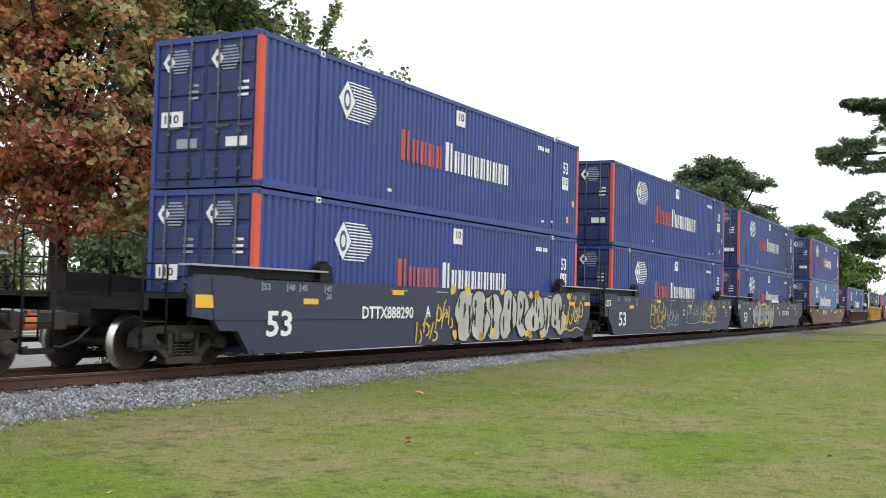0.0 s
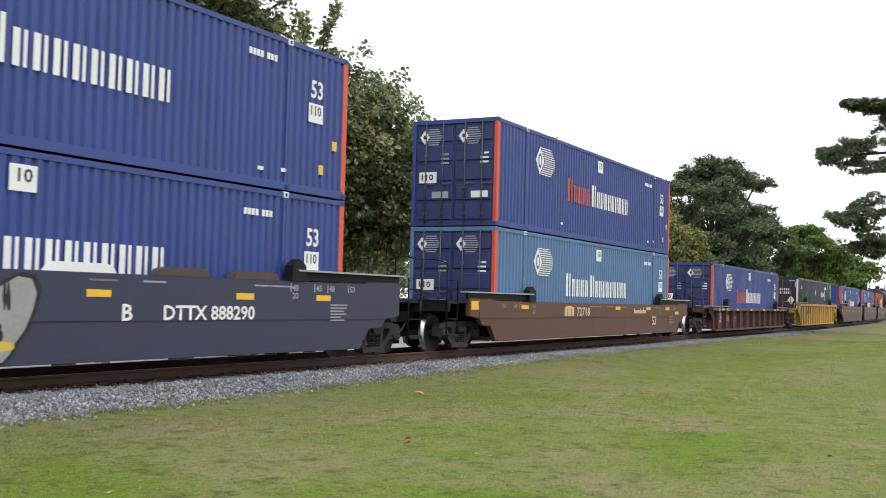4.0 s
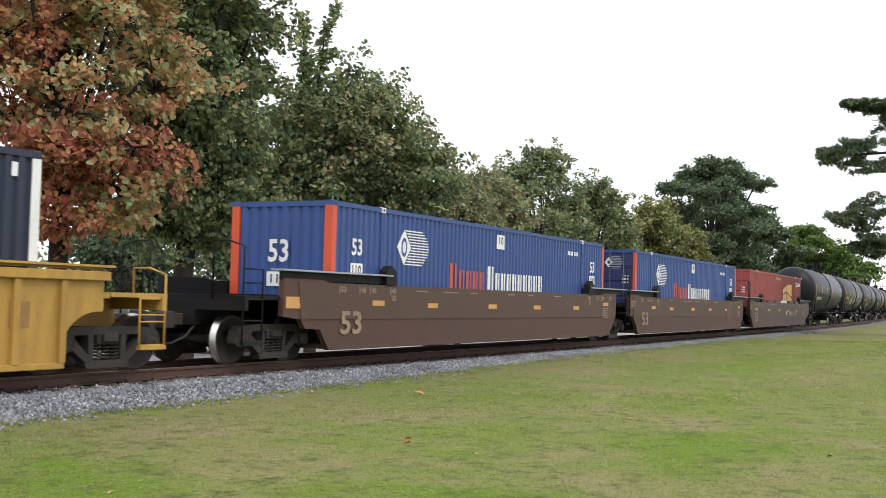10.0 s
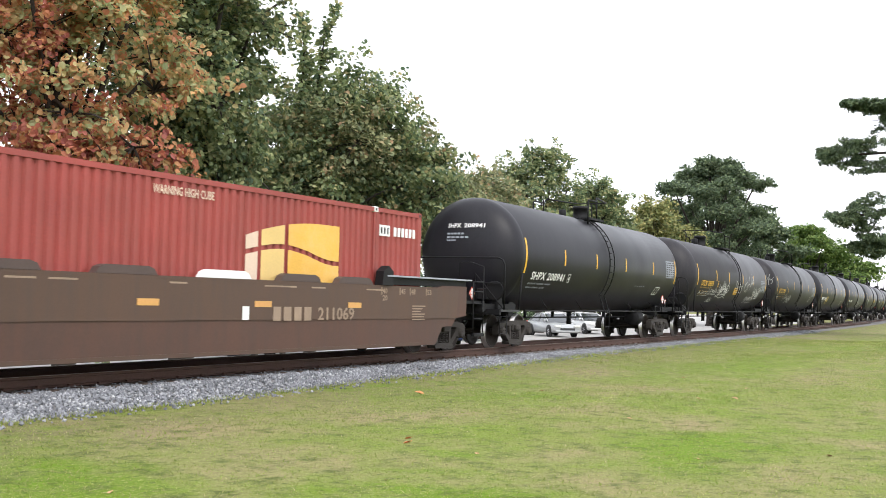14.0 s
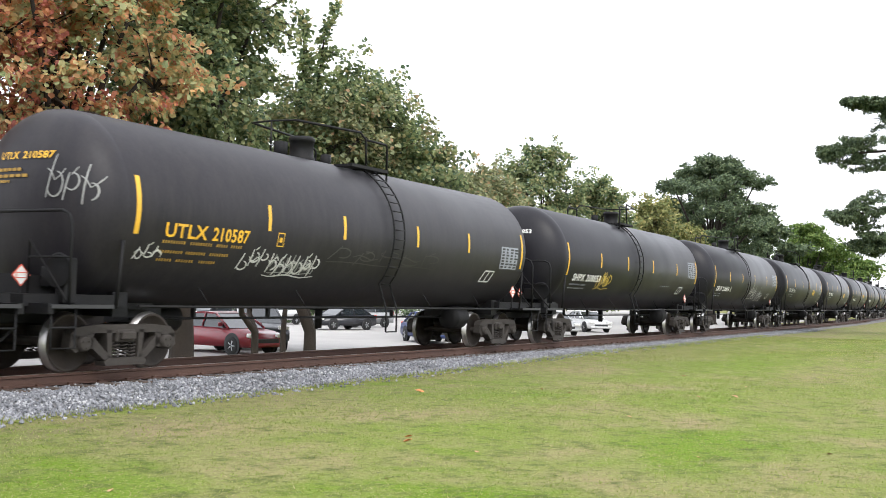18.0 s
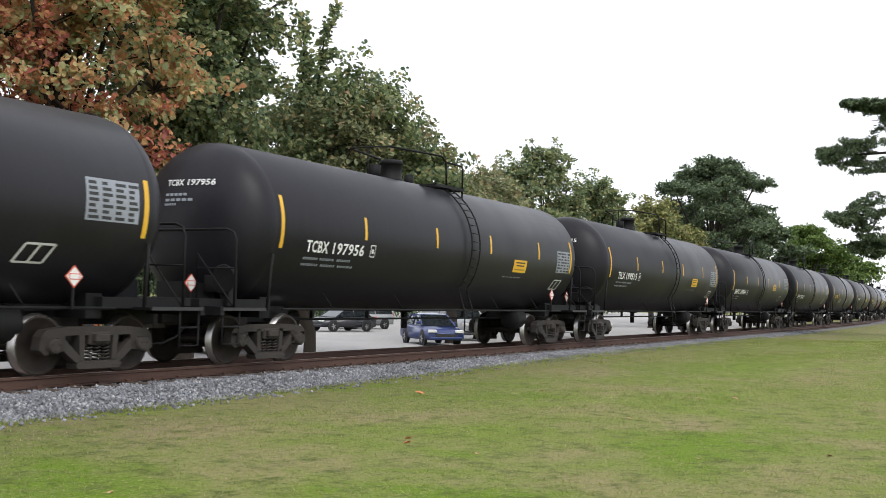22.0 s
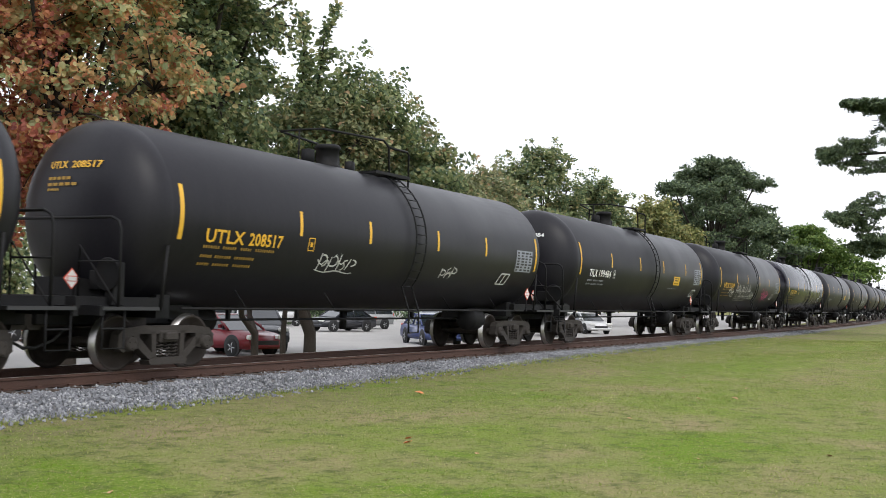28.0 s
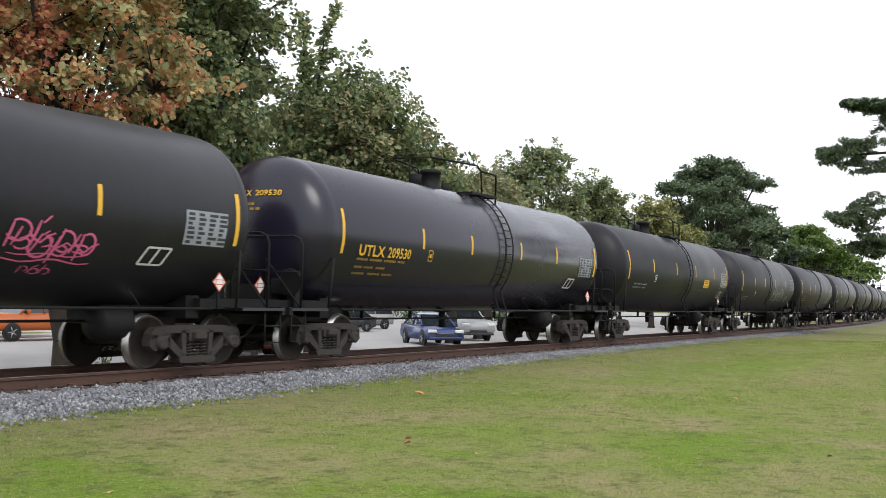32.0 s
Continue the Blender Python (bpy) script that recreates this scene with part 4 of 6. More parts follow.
    for sx, end, coupled in ((-1, xl, lead), (1, xr, tail)):
        bm = bmesh.new()
        a, b = sorted((sx * 8.25, sx * 8.37))
        box(bm, a, b, -1.42, 1.42, 0.35, min(top, 1.3))
        a, b = sorted((sx * 8.37, end))
        box(bm, a, b, -1.42, 1.42, 1.18, 1.26)
        box(bm, a, b, -0.28, 0.28, 0.78, 1.18)
        part("end_deck", bm, "black" if ribs is None else paint, car)
        # guides and grating along the container's end
        bm = bmesh.new()
        a, b = sorted((sx * (10.05 if ribs is None else 9.2) if coupled else sx * 9.45, sx * 6.1))
        up = 0.19 if ribs is None else 0.06
        box(bm, a, b, -1.62, -1.33, top + up, top + up + 0.035)
        part("walkway_grating", bm, "yellow_paint" if paint == "yellow_paint" else "grey_mark", car)
        part("grating_apron", boxes((a + 0.1, b - 0.1, -1.50, -1.44, top + 0.022, top + up - 0.004)), "black" if ribs is None else paint, car)
        bm = bmesh.new()
        prism(bm, [(sx * 6.35, top), (sx * 6.35, top + 0.30), (sx * 6.15, top + 0.42), (sx * 5.95, top + 0.30), (sx * 5.9, top)], -1.60, -1.40)
        part("guide_bracket", bm, "black", car)
        if coupled:
            xe = sx * (11.0 if ribs is None else 10.45)
            hr = 2.15 if ribs is None else 1.58
            bm = bmesh.new()
            a, b = sorted((end, xe))
            box(bm, a, b, -0.35, 0.35, 0.72, 1.16)
            box(bm, a, b, -1.45, 1.45, 1.20, 1.27)
            box(bm, *sorted((xe, xe - sx * 0.1)), -1.5, 1.5, 1.0, 1.27)
            part("end_platform", bm, paint if ribs else "black", car)
            for s in (-1, 1):
                bm = bmesh.new()
                y = s * 1.46
                tube(bm, [(xe, y, 0.45), (xe, y, hr), (xe, y - s * 0.35, hr + 0.1), (xe, y - s * 0.7, hr + 0.1), (xe, y - s * 0.7, 1.2)], 0.02, 6)
                tube(bm, [(xe - sx * 0.55, y, 0.45), (xe - sx * 0.55, y, hr - 0.4), (xe, y, hr - 0.4)], 0.02, 6)
                for z in (0.45, 0.82, 1.2, hr - 0.65):
                    tube(bm, [(xe, y, z), (xe - sx * 0.55, y, z)], 0.016, 6)
                box(bm, *sorted((xe, xe - sx * 0.55)), y - 0.05, y + 0.05, 0.38, 0.45)
                part("step_ladder", bm, paint if ribs else "black", car)
            bm = bmesh.new()
            xb = xe - sx * 0.35
            tube(bm, [(xb, -0.9, 1.2), (xb, -0.9, 1.55)], 0.03, 6)
            tube(bm, [(xb - 0.05, -0.9 + 0.2 * math.cos(0.3927 * k), 1.5 + 0.2 * math.sin(0.3927 * k)) for k in range(17)], 0.016, 6)
            for k in range(4):
                tube(bm, [(xb - 0.05, -0.9, 1.5), (xb - 0.05, -0.9 + 0.2 * math.cos(1.571 * k), 1.5 + 0.2 * math.sin(1.571 * k))], 0.012, 5)
            if sx > 0:
                part("brake_wheel", bm, "black", car)
            else:
                bm.free()
            coupler(car, sx * 11.6, sx)
        elif sx < 0:
            bm = bmesh.new()
            for x in (-9.98, -9.58):
                tube(bm, [(x, -1.6, 0.55), (x, -1.6, 2.6)], 0.026, 6)
            for k in range(8):
                tube(bm, [(-9.98, -1.6, 0.6 + 0.28 * k), (-9.58, -1.6, 0.6 + 0.28 * k)], 0.02, 6)
            box(bm, -10.0, -9.45, -1.56, -1.3, 0.95, 1.0)
            part("end_ladder", bm, "black", car)
            part("joint_casting", boxes((-10.2, -9.0, -0.4, 0.4, 0.72, 1.05), bevel=0.03), "cast", car)
    if bogies[0]:
        bogie(car, -9.6, place)
    if bogies[1]:
        bogie(car, 9.6, place)
    # markings
    y = -1.562 if ribs is None else -1.404
    if number:
        part("size_number", shift(lettering(number, *number_size), number_x, y - 0.003, 0.53), number_mat, car)
    if ribs is None and number and not lead:
        wp = part("weight_plate", boxes((-9.45, -8.72, -1.576, -1.54, 1.12, 1.48), bevel=0.006), paint, car)
        part("weight_mark", shift(lettering("125T", 0.2, 0.56), -9.36, -1.578, 1.2), number_mat, wp)
    if ribs is None:
        for x, z in marks:
            part("reflector", boxes((x - 0.24, x + 0.24, y - 0.006, y, min(z, top - 0.2), min(z, top - 0.2) + 0.11)), reflectors, car)
        if lead:
            part("end_reflector", boxes((-9.85, -9.38, y + 0.012, y + 0.018, 1.05, 1.27)), reflectors, car)
    if ribs is None:
        bm = bmesh.new()
        rr = random.Random(int(place * 7))
        for i in range(6):
            box(bm, 7.25, 7.25 + 0.35 + 0.25 * rr.random(), y - 0.003, y, top - 0.45 - 0.06 * i, top - 0.425 - 0.06 * i)
        for i in range(7):
            x = -5 + 11 * rr.random()
            box(bm, x, x + 0.3 + 0.5 * rr.random(), y - 0.003, y, top - 0.12, top - 0.09)
        ink = "grey_mark" if paint == "well_grey" else "dull_cream"
        for x, text in ((-8.05, "53"), (-7.3, "48"), (-6.9, "45"), (-6.07, "40"), (5.98, "40"), (6.74, "45"), (7.18, "48"), (7.91, "53")):
            part("length_number", shift(lettering(text, 0.12, 0.19), x, y - 0.003, top - 0.18), ink, car)
            box(bm, x - 0.06, x - 0.03, y - 0.003, y, top - 0.2, top - 0.04)
            if text == "40":
                part("length_number", shift(lettering("20", 0.12, 0.19), x, y - 0.003, top - 0.33), ink, car)
        if not tail or lead:
            xt = 7.3 if paint == "well_umber" else 8.06
            part("reflector", boxes((xt, xt + 0.48, y - 0.006, y, top - 0.36, top - 0.25)), reflectors, car)
        tagged(part("stencil", bm, ink, car, "unreadable stencilled lines as bars"), kind="stuff")
    return car


# ---- tank cars ----
TR, TZ, TH = 1.58, 2.585, 7.40


def on_tank(me, proud=0.008):
    """Wraps a flat marking (x along the tank, z its height) round the shell's lawn side."""
    for v in me.vertices:
        a = (v.co.z - TZ) / TR
        r = TR + proud - v.co.y * 0
        v.co = (v.co.x, -r * math.cos(a), TZ + r * math.sin(a))
    return me


def strip_mesh(x0, x1, z0, z1, n=8, m=1, proud=0.007):
    verts, faces = [], []
    for i in range(m + 1):
        for j in range(n + 1):
            verts.append((x0 + (x1 - x0) * i / m, 0, z0 + (z1 - z0) * j / n))
    for i in range(m):
        for j in range(n):
            a = i * (n + 1) + j
            faces.append((a, a + n + 1, a + n + 2, a + 1))
    me = bpy.data.meshes.new("marking")
    me.from_pydata(verts, [], faces)
    return on_tank(me, proud)


def join_meshes(ms):
    bm = bmesh.new()
    for m in ms:
        bm.from_mesh(m)
    return bm


def tank_template():
    car = new("tank_car")
    bm = bmesh.new()
    prof = [(0.02, -TH - 0.78)]
    for i in range(1, 11):
        a = i / 10 * math.pi / 2
        prof.append((TR * math.sin(a) ** 0.9, -TH - 0.78 * math.cos(a)))
    prof += [(TR, -TH + 0.05), (TR + 0.004, -TH + 0.06), (TR + 0.004, TH - 0.06), (TR, TH - 0.05)]
    prof += [(r, -x) for r, x in prof[10::-1]]
    lathe(bm, prof, "x", 56, (0, 0, TZ))
    part("tank_shell", bm, "tank", car)
    # underframe
    for s in (-1, 1):
        part("stub_sill", boxes((*sorted((s * 5.2, s * 8.9)), -0.28, 0.28, 0.74, 1.12), bevel=0.015), "black", car)
        bm = bmesh.new()
        box(bm, s * 6.87 - 0.16, s * 6.87 + 0.16, -0.95, 0.95, 0.86, 1.25)
        box(bm, s * 7.9 - 1.0, s * 7.9 + 1.0, -1.1, 1.1, 1.02, 1.2)
        prism(bm, [(s * 5.6, 1.2), (s * 5.6, 0.95), (s * 8.3, 1.0), (s * 8.3, 1.5)], -0.45, 0.45)
        part("bolster", bm, "black", car)
    bm = bmesh.new()
    for s in (-1, 1):
        tube(bm, [(-6.9, s * 1.38, 1.03), (6.9, s * 1.38, 1.03)], 0.026, 6)
        for x in (-5.2, -2.4, 2.6, 5.2):
            tube(bm, [(x, s * 1.38, 1.03), (x - 0.14, s * 1.22, 1.36)], 0.011, 5)
    part("side_pipe", bm, "black", car)
    for sx in (-1, 1):
        bm = bmesh.new()
        box(bm, *sorted((sx * 7.55, sx * 8.75)), -1.5, 1.5, 1.0, 1.05)
        box(bm, *sorted((sx * 8.7, sx * 8.8)), -1.5, 1.5, 0.92, 1.07)
        part("end_platform", bm, "black", car)
        bm = bmesh.new()
        box(bm, *sorted((sx * 7.55, sx * 8.75)), -1.515, -1.50, 1.0, 1.055)
        part("platform_edge", bm, "dark", car)
        bm = bmesh.new()
        xh = sx * 8.35
        tube(bm, [(xh, -1.42, 1.05), (xh, -1.42, 2.25), (xh, -1.36, 2.38), (xh, -1.22, 2.44), (xh, 1.22, 2.44), (xh, 1.36, 2.38), (xh, 1.42, 2.25), (xh, 1.42, 1.05)], 0.024, 8)
        tube(bm, [(xh, -1.42, 1.05), (xh, -0.55, 2.0), (xh, -0.55, 1.05)], 0.018, 6)
        tube(bm, [(xh, -1.42, 1.75), (xh, -0.55, 1.75)], 0.018, 6)
        part("end_rail", bm, "black", car)
        for s in (-1, 1):
            bm = bmesh.new()
            y = s * 1.46
            xa = sx * 8.7
            tube(bm, [(xa, y, 1.05), (xa, y, 0.42), (xa - sx * 0.45, y, 0.42), (xa - sx * 0.45, y, 1.05)], 0.018, 6)
            tube(bm, [(xa, y, 0.72), (xa - sx * 0.45, y, 0.72)], 0.018, 6)
            part("sill_step", bm, "black", car)
            bm = bmesh.new()
            tube(bm, [(sx * 7.45, s * 1.44, 1.0), (sx * 7.42, s * 1.52, 2.05)], 0.03, 6)
            part("grab_post", bm, "black", car)
        # hazard placard on its bracket
        bm = bmesh.new()
        xp, zp, yp = (-8.45, 1.47, -0.5) if sx < 0 else (6.0, 1.49, -1.45)
        prism(bm, [(xp, zp - 0.17), (xp + 0.17, zp), (xp, zp + 0.17), (xp - 0.17, zp)], yp - 0.01, yp)
        pl = part("placard", bm, "red_letter", car, "diamond hazard placard with red edge")
        bm = bmesh.new()
        prism(bm, [(xp, zp - 0.145), (xp + 0.145, zp), (xp, zp + 0.145), (xp - 0.145, zp)], yp - 0.014, yp - 0.01)
        part("placard_face", bm, "white", pl)
        part("placard_panel", boxes((xp - 0.10, xp + 0.10, yp - 0.018, yp - 0.014, zp - 0.045, zp + 0.045)), "red_letter", pl)
        part("placard_number", boxes((xp - 0.085, xp + 0.085, yp - 0.021, yp - 0.018, zp - 0.032, zp + 0.032)), "white", pl)
        part("placard_post", boxes((xp - 0.02, xp + 0.02, yp, yp + 0.03, 1.02, zp)), "black", car)
        coupler(car, sx * 9.0, sx)
    # brake gear on the lead end and under the tank
    bm = boxes((-8.05, -7.75, -0.75, -0.45, 1.3, 1.62), (-8.25, -8.0, -1.2, -1.0, 1.06, 1.75), bevel=0.02)
    lathe(bm, [(0.25, 0), (0.27, 0.02), (0.25, 0.04)], "x", 18, (-8.3, -1.1, 1.55))
    part("hand_brake", bm, "black", car)
    bm = bmesh.new()
    lathe(bm, [(0.05, 5.0), (0.28, 5.02), (0.30, 5.1), (0.30, 5.6), (0.28, 5.66), (0.05, 5.7)], "x", 16, (0, -0.55, 0.78))
    lathe(bm, [(0.05, -5.6), (0.24, -5.55), (0.25, -4.2), (0.24, -4.1), (0.05, -4.0)], "x", 16, (0, 0.45, 0.78))
    tube(bm, [(-6.0, -0.3, 0.80), (6.0, -0.3, 0.80)], 0.026, 6)
    for x in (-4.4, -2.2, 2.6):
        box(bm, x - 0.03, x + 0.03, -0.34, -0.26, 0.8, 1.2)
    part("brake_gear", bm, "black", car)
    bm = bmesh.new()
    lathe(bm, [(0.20, 0.95), (0.22, 1.0), (0.30, 1.1), (0.30, 1.25)], "z", 16)
    lathe(bm, [(0.08, 0.55), (0.09, 0.95)], "z", 12)
    part("bottom_outlet", bm, "black", car)
    # dome, platform and ladder
    bm = bmesh.new()
    top = TZ + TR
    lathe(bm, [(0.29, top - 0.1), (0.29, top + 0.03), (0.26, top + 0.05), (0.26, top + 0.36), (0.29, top + 0.37), (0.29, top + 0.44), (0.25, top + 0.48), (0.02, top + 0.49)], "z", 24, (-0.55, 0, 0))
    part("manway_dome", bm, "black", car)
    bm = bmesh.new()
    lathe(bm, [(0.15, top - 0.05), (0.15, top + 0.30), (0.02, top + 0.33)], "z", 16, (-1.15, 0.1, 0))
    part("valve_housing", bm, "black", car)
    bm = bmesh.new()
    lathe(bm, [(0.12, top - 0.05), (0.12, top + 0.26), (0.02, top + 0.28)], "z", 12, (0.65, 0.2, 0))
    part("vent", bm, "black", car)
    bm = bmesh.new()
    for s in (-1, 1):
        for i in range(9):
            y = s * (0.55 + 0.05 * i)
            box(bm, -0.1, 1.35, y - 0.012, y + 0.012, top - 0.09, top - 0.06)
        for xx in (-0.1, 0.6, 1.32):
            box(bm, xx, xx + 0.04, min(s * 0.5, s * 1.0), max(s * 0.5, s * 1.0), top - 0.12, top - 0.09)
        box(bm, -0.12, 1.37, s * 1.0 - 0.015, s * 1.0 + 0.015, top - 0.12, top - 0.05)
    tagged(part("top_platform", bm, "black", car), kind="stuff")
    bm = bmesh.new()
    hz = top + 0.62
    for s in (-1, 1):
        tube(bm, [(-1.55, s * 0.55, hz + 0.05), (0.35, s * 0.9, hz + 0.05), (0.5, s * 0.95, hz - 0.08), (0.5, s * 0.98, top - 0.1)], 0.027, 6)
        tube(bm, [(0.5, s * 0.98, hz - 0.1), (1.28, s * 0.98, hz - 0.1), (1.35, s * 0.98, hz - 0.17), (1.35, s * 0.98, top - 0.3)], 0.027, 6)
    tube(bm, [(-1.55, -0.55, hz + 0.05), (-1.62, 0.0, hz + 0.05), (-1.55, 0.55, hz + 0.05)], 0.02, 6)
    tube(bm, [(-1.62, 0.0, hz + 0.05), (-1.62, 0.0, top - 0.1)], 0.02, 6)
    part("guard_rail", bm, "black", car)
    bm = bmesh.new()
    pts = []
    for i in range(15):
        a = radians(62 - 100 * i / 14)
        r = TR + 0.10
        pts.append((-r * math.cos(a), TZ + r * math.sin(a)))
    pts.append((-1.52, 1.0))
    pts.append((-1.52, 0.52))
    for x in (0.62, 1.06):
        tube(bm, [(x, y, z) for y, z in pts], 0.02, 6)
    for y, z in pts[::1]:
        tube(bm, [(0.62, y, z), (1.06, y, z)], 0.014, 5)
    part("ladder", bm, "black", car)
    return car


TANK = {}
# Where each builder paints its cars: stripes (x, z0, z1), the two words of the mark, its height, boxed letter, data panel, test box, warning panel
FAMILY = {
    "amber": dict(stripes=((-7.18, 2.16, 3.08), (-3.88, 2.42, 2.89), (-1.42, 2.41, 2.88), (1.55, 2.41, 2.88), (4.08, 2.41, 2.88), (7.25, 2.12, 3.04)),
                  words=((-6.55, 1.02), (-5.40, 0.97)), z=2.15, boxed=(-3.60, 2.15), panel=(5.95, 6.98, 2.08, 2.66), test=(5.1, 1.69), sign=(-0.05, 1.84)),
    "rounded": dict(stripes=((-7.28, 2.06, 3.04), (-4.40, 2.38, 2.84), (-1.65, 2.38, 2.84), (1.25, 2.38, 2.84), (4.40, 2.38, 2.84), (7.28, 2.12, 3.04)),
                    words=((-6.72, 1.03), (-5.55, 1.30)), z=1.89, boxed=(-3.95, 1.87), panel=(6.05, 7.12, 2.33, 2.97), test=(5.0, 1.62), sign=(2.65, 2.23)),
    "plain": dict(stripes=((-7.22, 2.16, 3.16), (-4.35, 2.48, 2.95), (-1.25, 2.48, 2.95), (1.62, 2.48, 2.95), (4.72, 2.48, 2.95), (7.15, 2.16, 3.10)),
                  words=((-6.42, 0.74), (-5.52, 1.14)), z=2.13, boxed=(-4.13, 2.13), panel=(6.08, 7.05, 2.15, 2.78), test=(6.05, 1.62), sign=(3.1, 2.06)),
}


def tank_car(mark, family, place, shell="tank", sign=False, spray=(), label="", seed=0):
    if not TANK:
        TANK["base"] = tank_template()
    fam = FAMILY[family]
    mark_mat = "tank_yellow" if family == "amber" else "white"
    turned = family == "rounded"
    car = copy_thing(TANK["base"], Matrix())
    tagged(car, label, "tank car", "tank cars of the train")
    for o in car.children:
        if o.name.startswith("tank_shell") and shell != "tank":
            o.data = o.data.copy()
            o.data.materials[0] = M[shell]
    deck = ("manway_dome", "valve_housing", "vent", "top_platform", "guard_rail", "ladder")
    for o in car.children:
        if turned and o.name.startswith(deck):
            kind = o.name.split(".")[0]
            if kind not in TANK:
                me = o.data.copy()
                me.transform(Matrix.Diagonal((-1, 1, 1, 1)))
                me.flip_normals()
                TANK[kind] = me
            o.data = TANK[kind]
        if o.name.startswith(deck):
            o.location.x += 0.38 if turned else -0.27
        if family == "amber" and o.name.startswith("placard") and (o.data.vertices[0].co.x > 0):
            o.location.x += 0.96
    for x in (-6.87, 6.87):
        bogie(car, x, place)
    for x, z0, z1 in fam["stripes"]:
        w = 0.10 if abs(x) > 7 else 0.09
        part("reflective_stripe", strip_mesh(x - w / 2, x + w / 2, z0, z1), "tank_yellow", car)
    rr = random.Random(seed)
    zm = fam["z"]
    for word, (a, w) in zip(mark.split(), fam["words"]):
        part("car_mark", on_tank(shift(lettering(word, 0.238, w, 1.05), a, 0, zm), 0.016), mark_mat, car)
    bars = []
    for z, n in ((zm - 0.10, 4), (zm - 0.27, 3), (zm - 0.42, 3)) if mark_mat == "tank_yellow" else ((zm - 0.15, 3), (zm - 0.28, 3)):
        x = fam["words"][0][0]
        for i in range(n):
            w = 0.25 + 0.3 * rr.random()
            k = 0.0
            while k < w:
                bars.append(strip_mesh(x + k, x + k + 0.034, z, z + 0.052, 1))
                k += 0.062
            x += w + 0.12
    for i in range(5 if family != "amber" else 0):
        bars.append(strip_mesh(2.6 + 0.24 * i, 2.76 + 0.24 * i, 1.90, 1.922, 1))
    tagged(part("stencil", join_meshes(bars), "tank_dull_yellow" if mark_mat == "tank_yellow" else "grey_mark", car, "unreadable stencilled lines as bars"), kind="stuff")
    x0, z0 = fam["boxed"]
    bars = [strip_mesh(x0, x0 + 0.2, z0, z0 + 0.02, 1), strip_mesh(x0, x0 + 0.2, z0 + 0.24, z0 + 0.26, 1), strip_mesh(x0, x0 + 0.02, z0, z0 + 0.26, 2), strip_mesh(x0 + 0.18, x0 + 0.2, z0, z0 + 0.26, 2),
            strip_mesh(x0 + 0.06, x0 + 0.14, z0 + 0.08, z0 + 0.17, 1)]
    part("boxed_letter", join_meshes(bars), mark_mat, car)
    # data panels at the tail
    pa, pb, pc, pd = fam["panel"]
    pn = part("data_panel", strip_mesh(pa, pb, pc, pd, 4), "grey_mark", car, "grey data panel with rows of figures")
    bars = []
    for i in range(7):
        for j in range(4):
            u = pa + 0.05 + (pb - pa) / 4 * j
            zz = pc + 0.03 + (pd - pc - 0.04) / 7 * i
            bars.append(strip_mesh(u, u + (0.10 + 0.12 * rr.random()), zz, zz + 0.048, 1, 1, 0.010))
    tagged(part("figure_print", join_meshes(bars), "dark", pn), kind="stuff")
    ta, tb = fam["test"]
    bars = []
    for px, pz, qx, qz in ((0.0, 0.0, 0.52, 0.0), (0.12, 0.30, 0.64, 0.30), (0.0, 0.0, 0.12, 0.30), (0.52, 0.0, 0.64, 0.30), (0.26, 0.0, 0.38, 0.30)):
        bm = bmesh.new()
        h = (0.0, 0.018) if pz == qz else (0.024, 0.0)
        bm.faces.new([bm.verts.new((ta + x, 0, tb + z)) for x, z in ((px - h[0], pz - h[1]), (qx - h[0], qz - h[1]), (qx + h[0], qz + h[1]), (px + h[0], pz + h[1]))])
        me = bpy.data.meshes.new("test_line")
        bm.to_mesh(me)
        bm.free()
        bars.append(on_tank(me, 0.02))
    part("test_box", join_meshes(bars), "silver_spray", car)
    if sign:
        ga, gb = fam["sign"]
        p = part("yellow_sign", strip_mesh(ga, ga + 0.84, gb, gb + 0.34, 3), "reflect", car, "yellow warning panel")
        for f, w in ((0.25, 0.6), (0.17, 0.5), (0.06, 0.66)):
            part("sign_bar", strip_mesh(ga + 0.42 - w / 2, ga + 0.42 + w / 2, gb + f, gb + f + 0.035, 1, 1, 0.010), "dark" if f > 0.1 else "tank_dull_yellow", p)
    # the head's own small marking
    bm = bmesh.new()
    for z, w, h in (((3.28, 0.95, 0.11),) if not mark else ()) + ((3.08, 0.55, 0.05), (2.98, 0.7, 0.05), (2.90, 0.3, 0.04)):
        for i in range(5):
            a = -0.45 + w * i / 5
            y0, y1 = a, a + w / 5 * 0.75
            vs = []
            for yy, zz in ((y0, z), (y1, z), (y1, z + h), (y0, z + h)):
                r = min(0.999, math.hypot(yy, zz - TZ) / TR)
                vs.append(bm.verts.new((-TH - 0.78 * math.sqrt(max(0, 1 - r ** 2.2)) - 0.02, -yy, zz)))
            bm.faces.new(vs)
    tagged(part("head_marking", bm, "tank_dull_yellow" if mark_mat == "tank_yellow" else "grey_mark", car), kind="stuff")
    for word, a, w in zip(mark.split(), (-0.45, 0.06), (0.42, 0.6)):
        me = lettering(word, 0.12, w)
        for v in me.vertices:
            yy, zz = a + v.co.x, 3.27 + v.co.z
            r = min(0.999, math.hypot(yy, zz - TZ) / TR)
            v.co = (-TH - 0.78 * math.sqrt(max(0, 1 - r ** 2.2)) - 0.025, -yy, zz)
        part("head_mark", me, mark_mat, car)
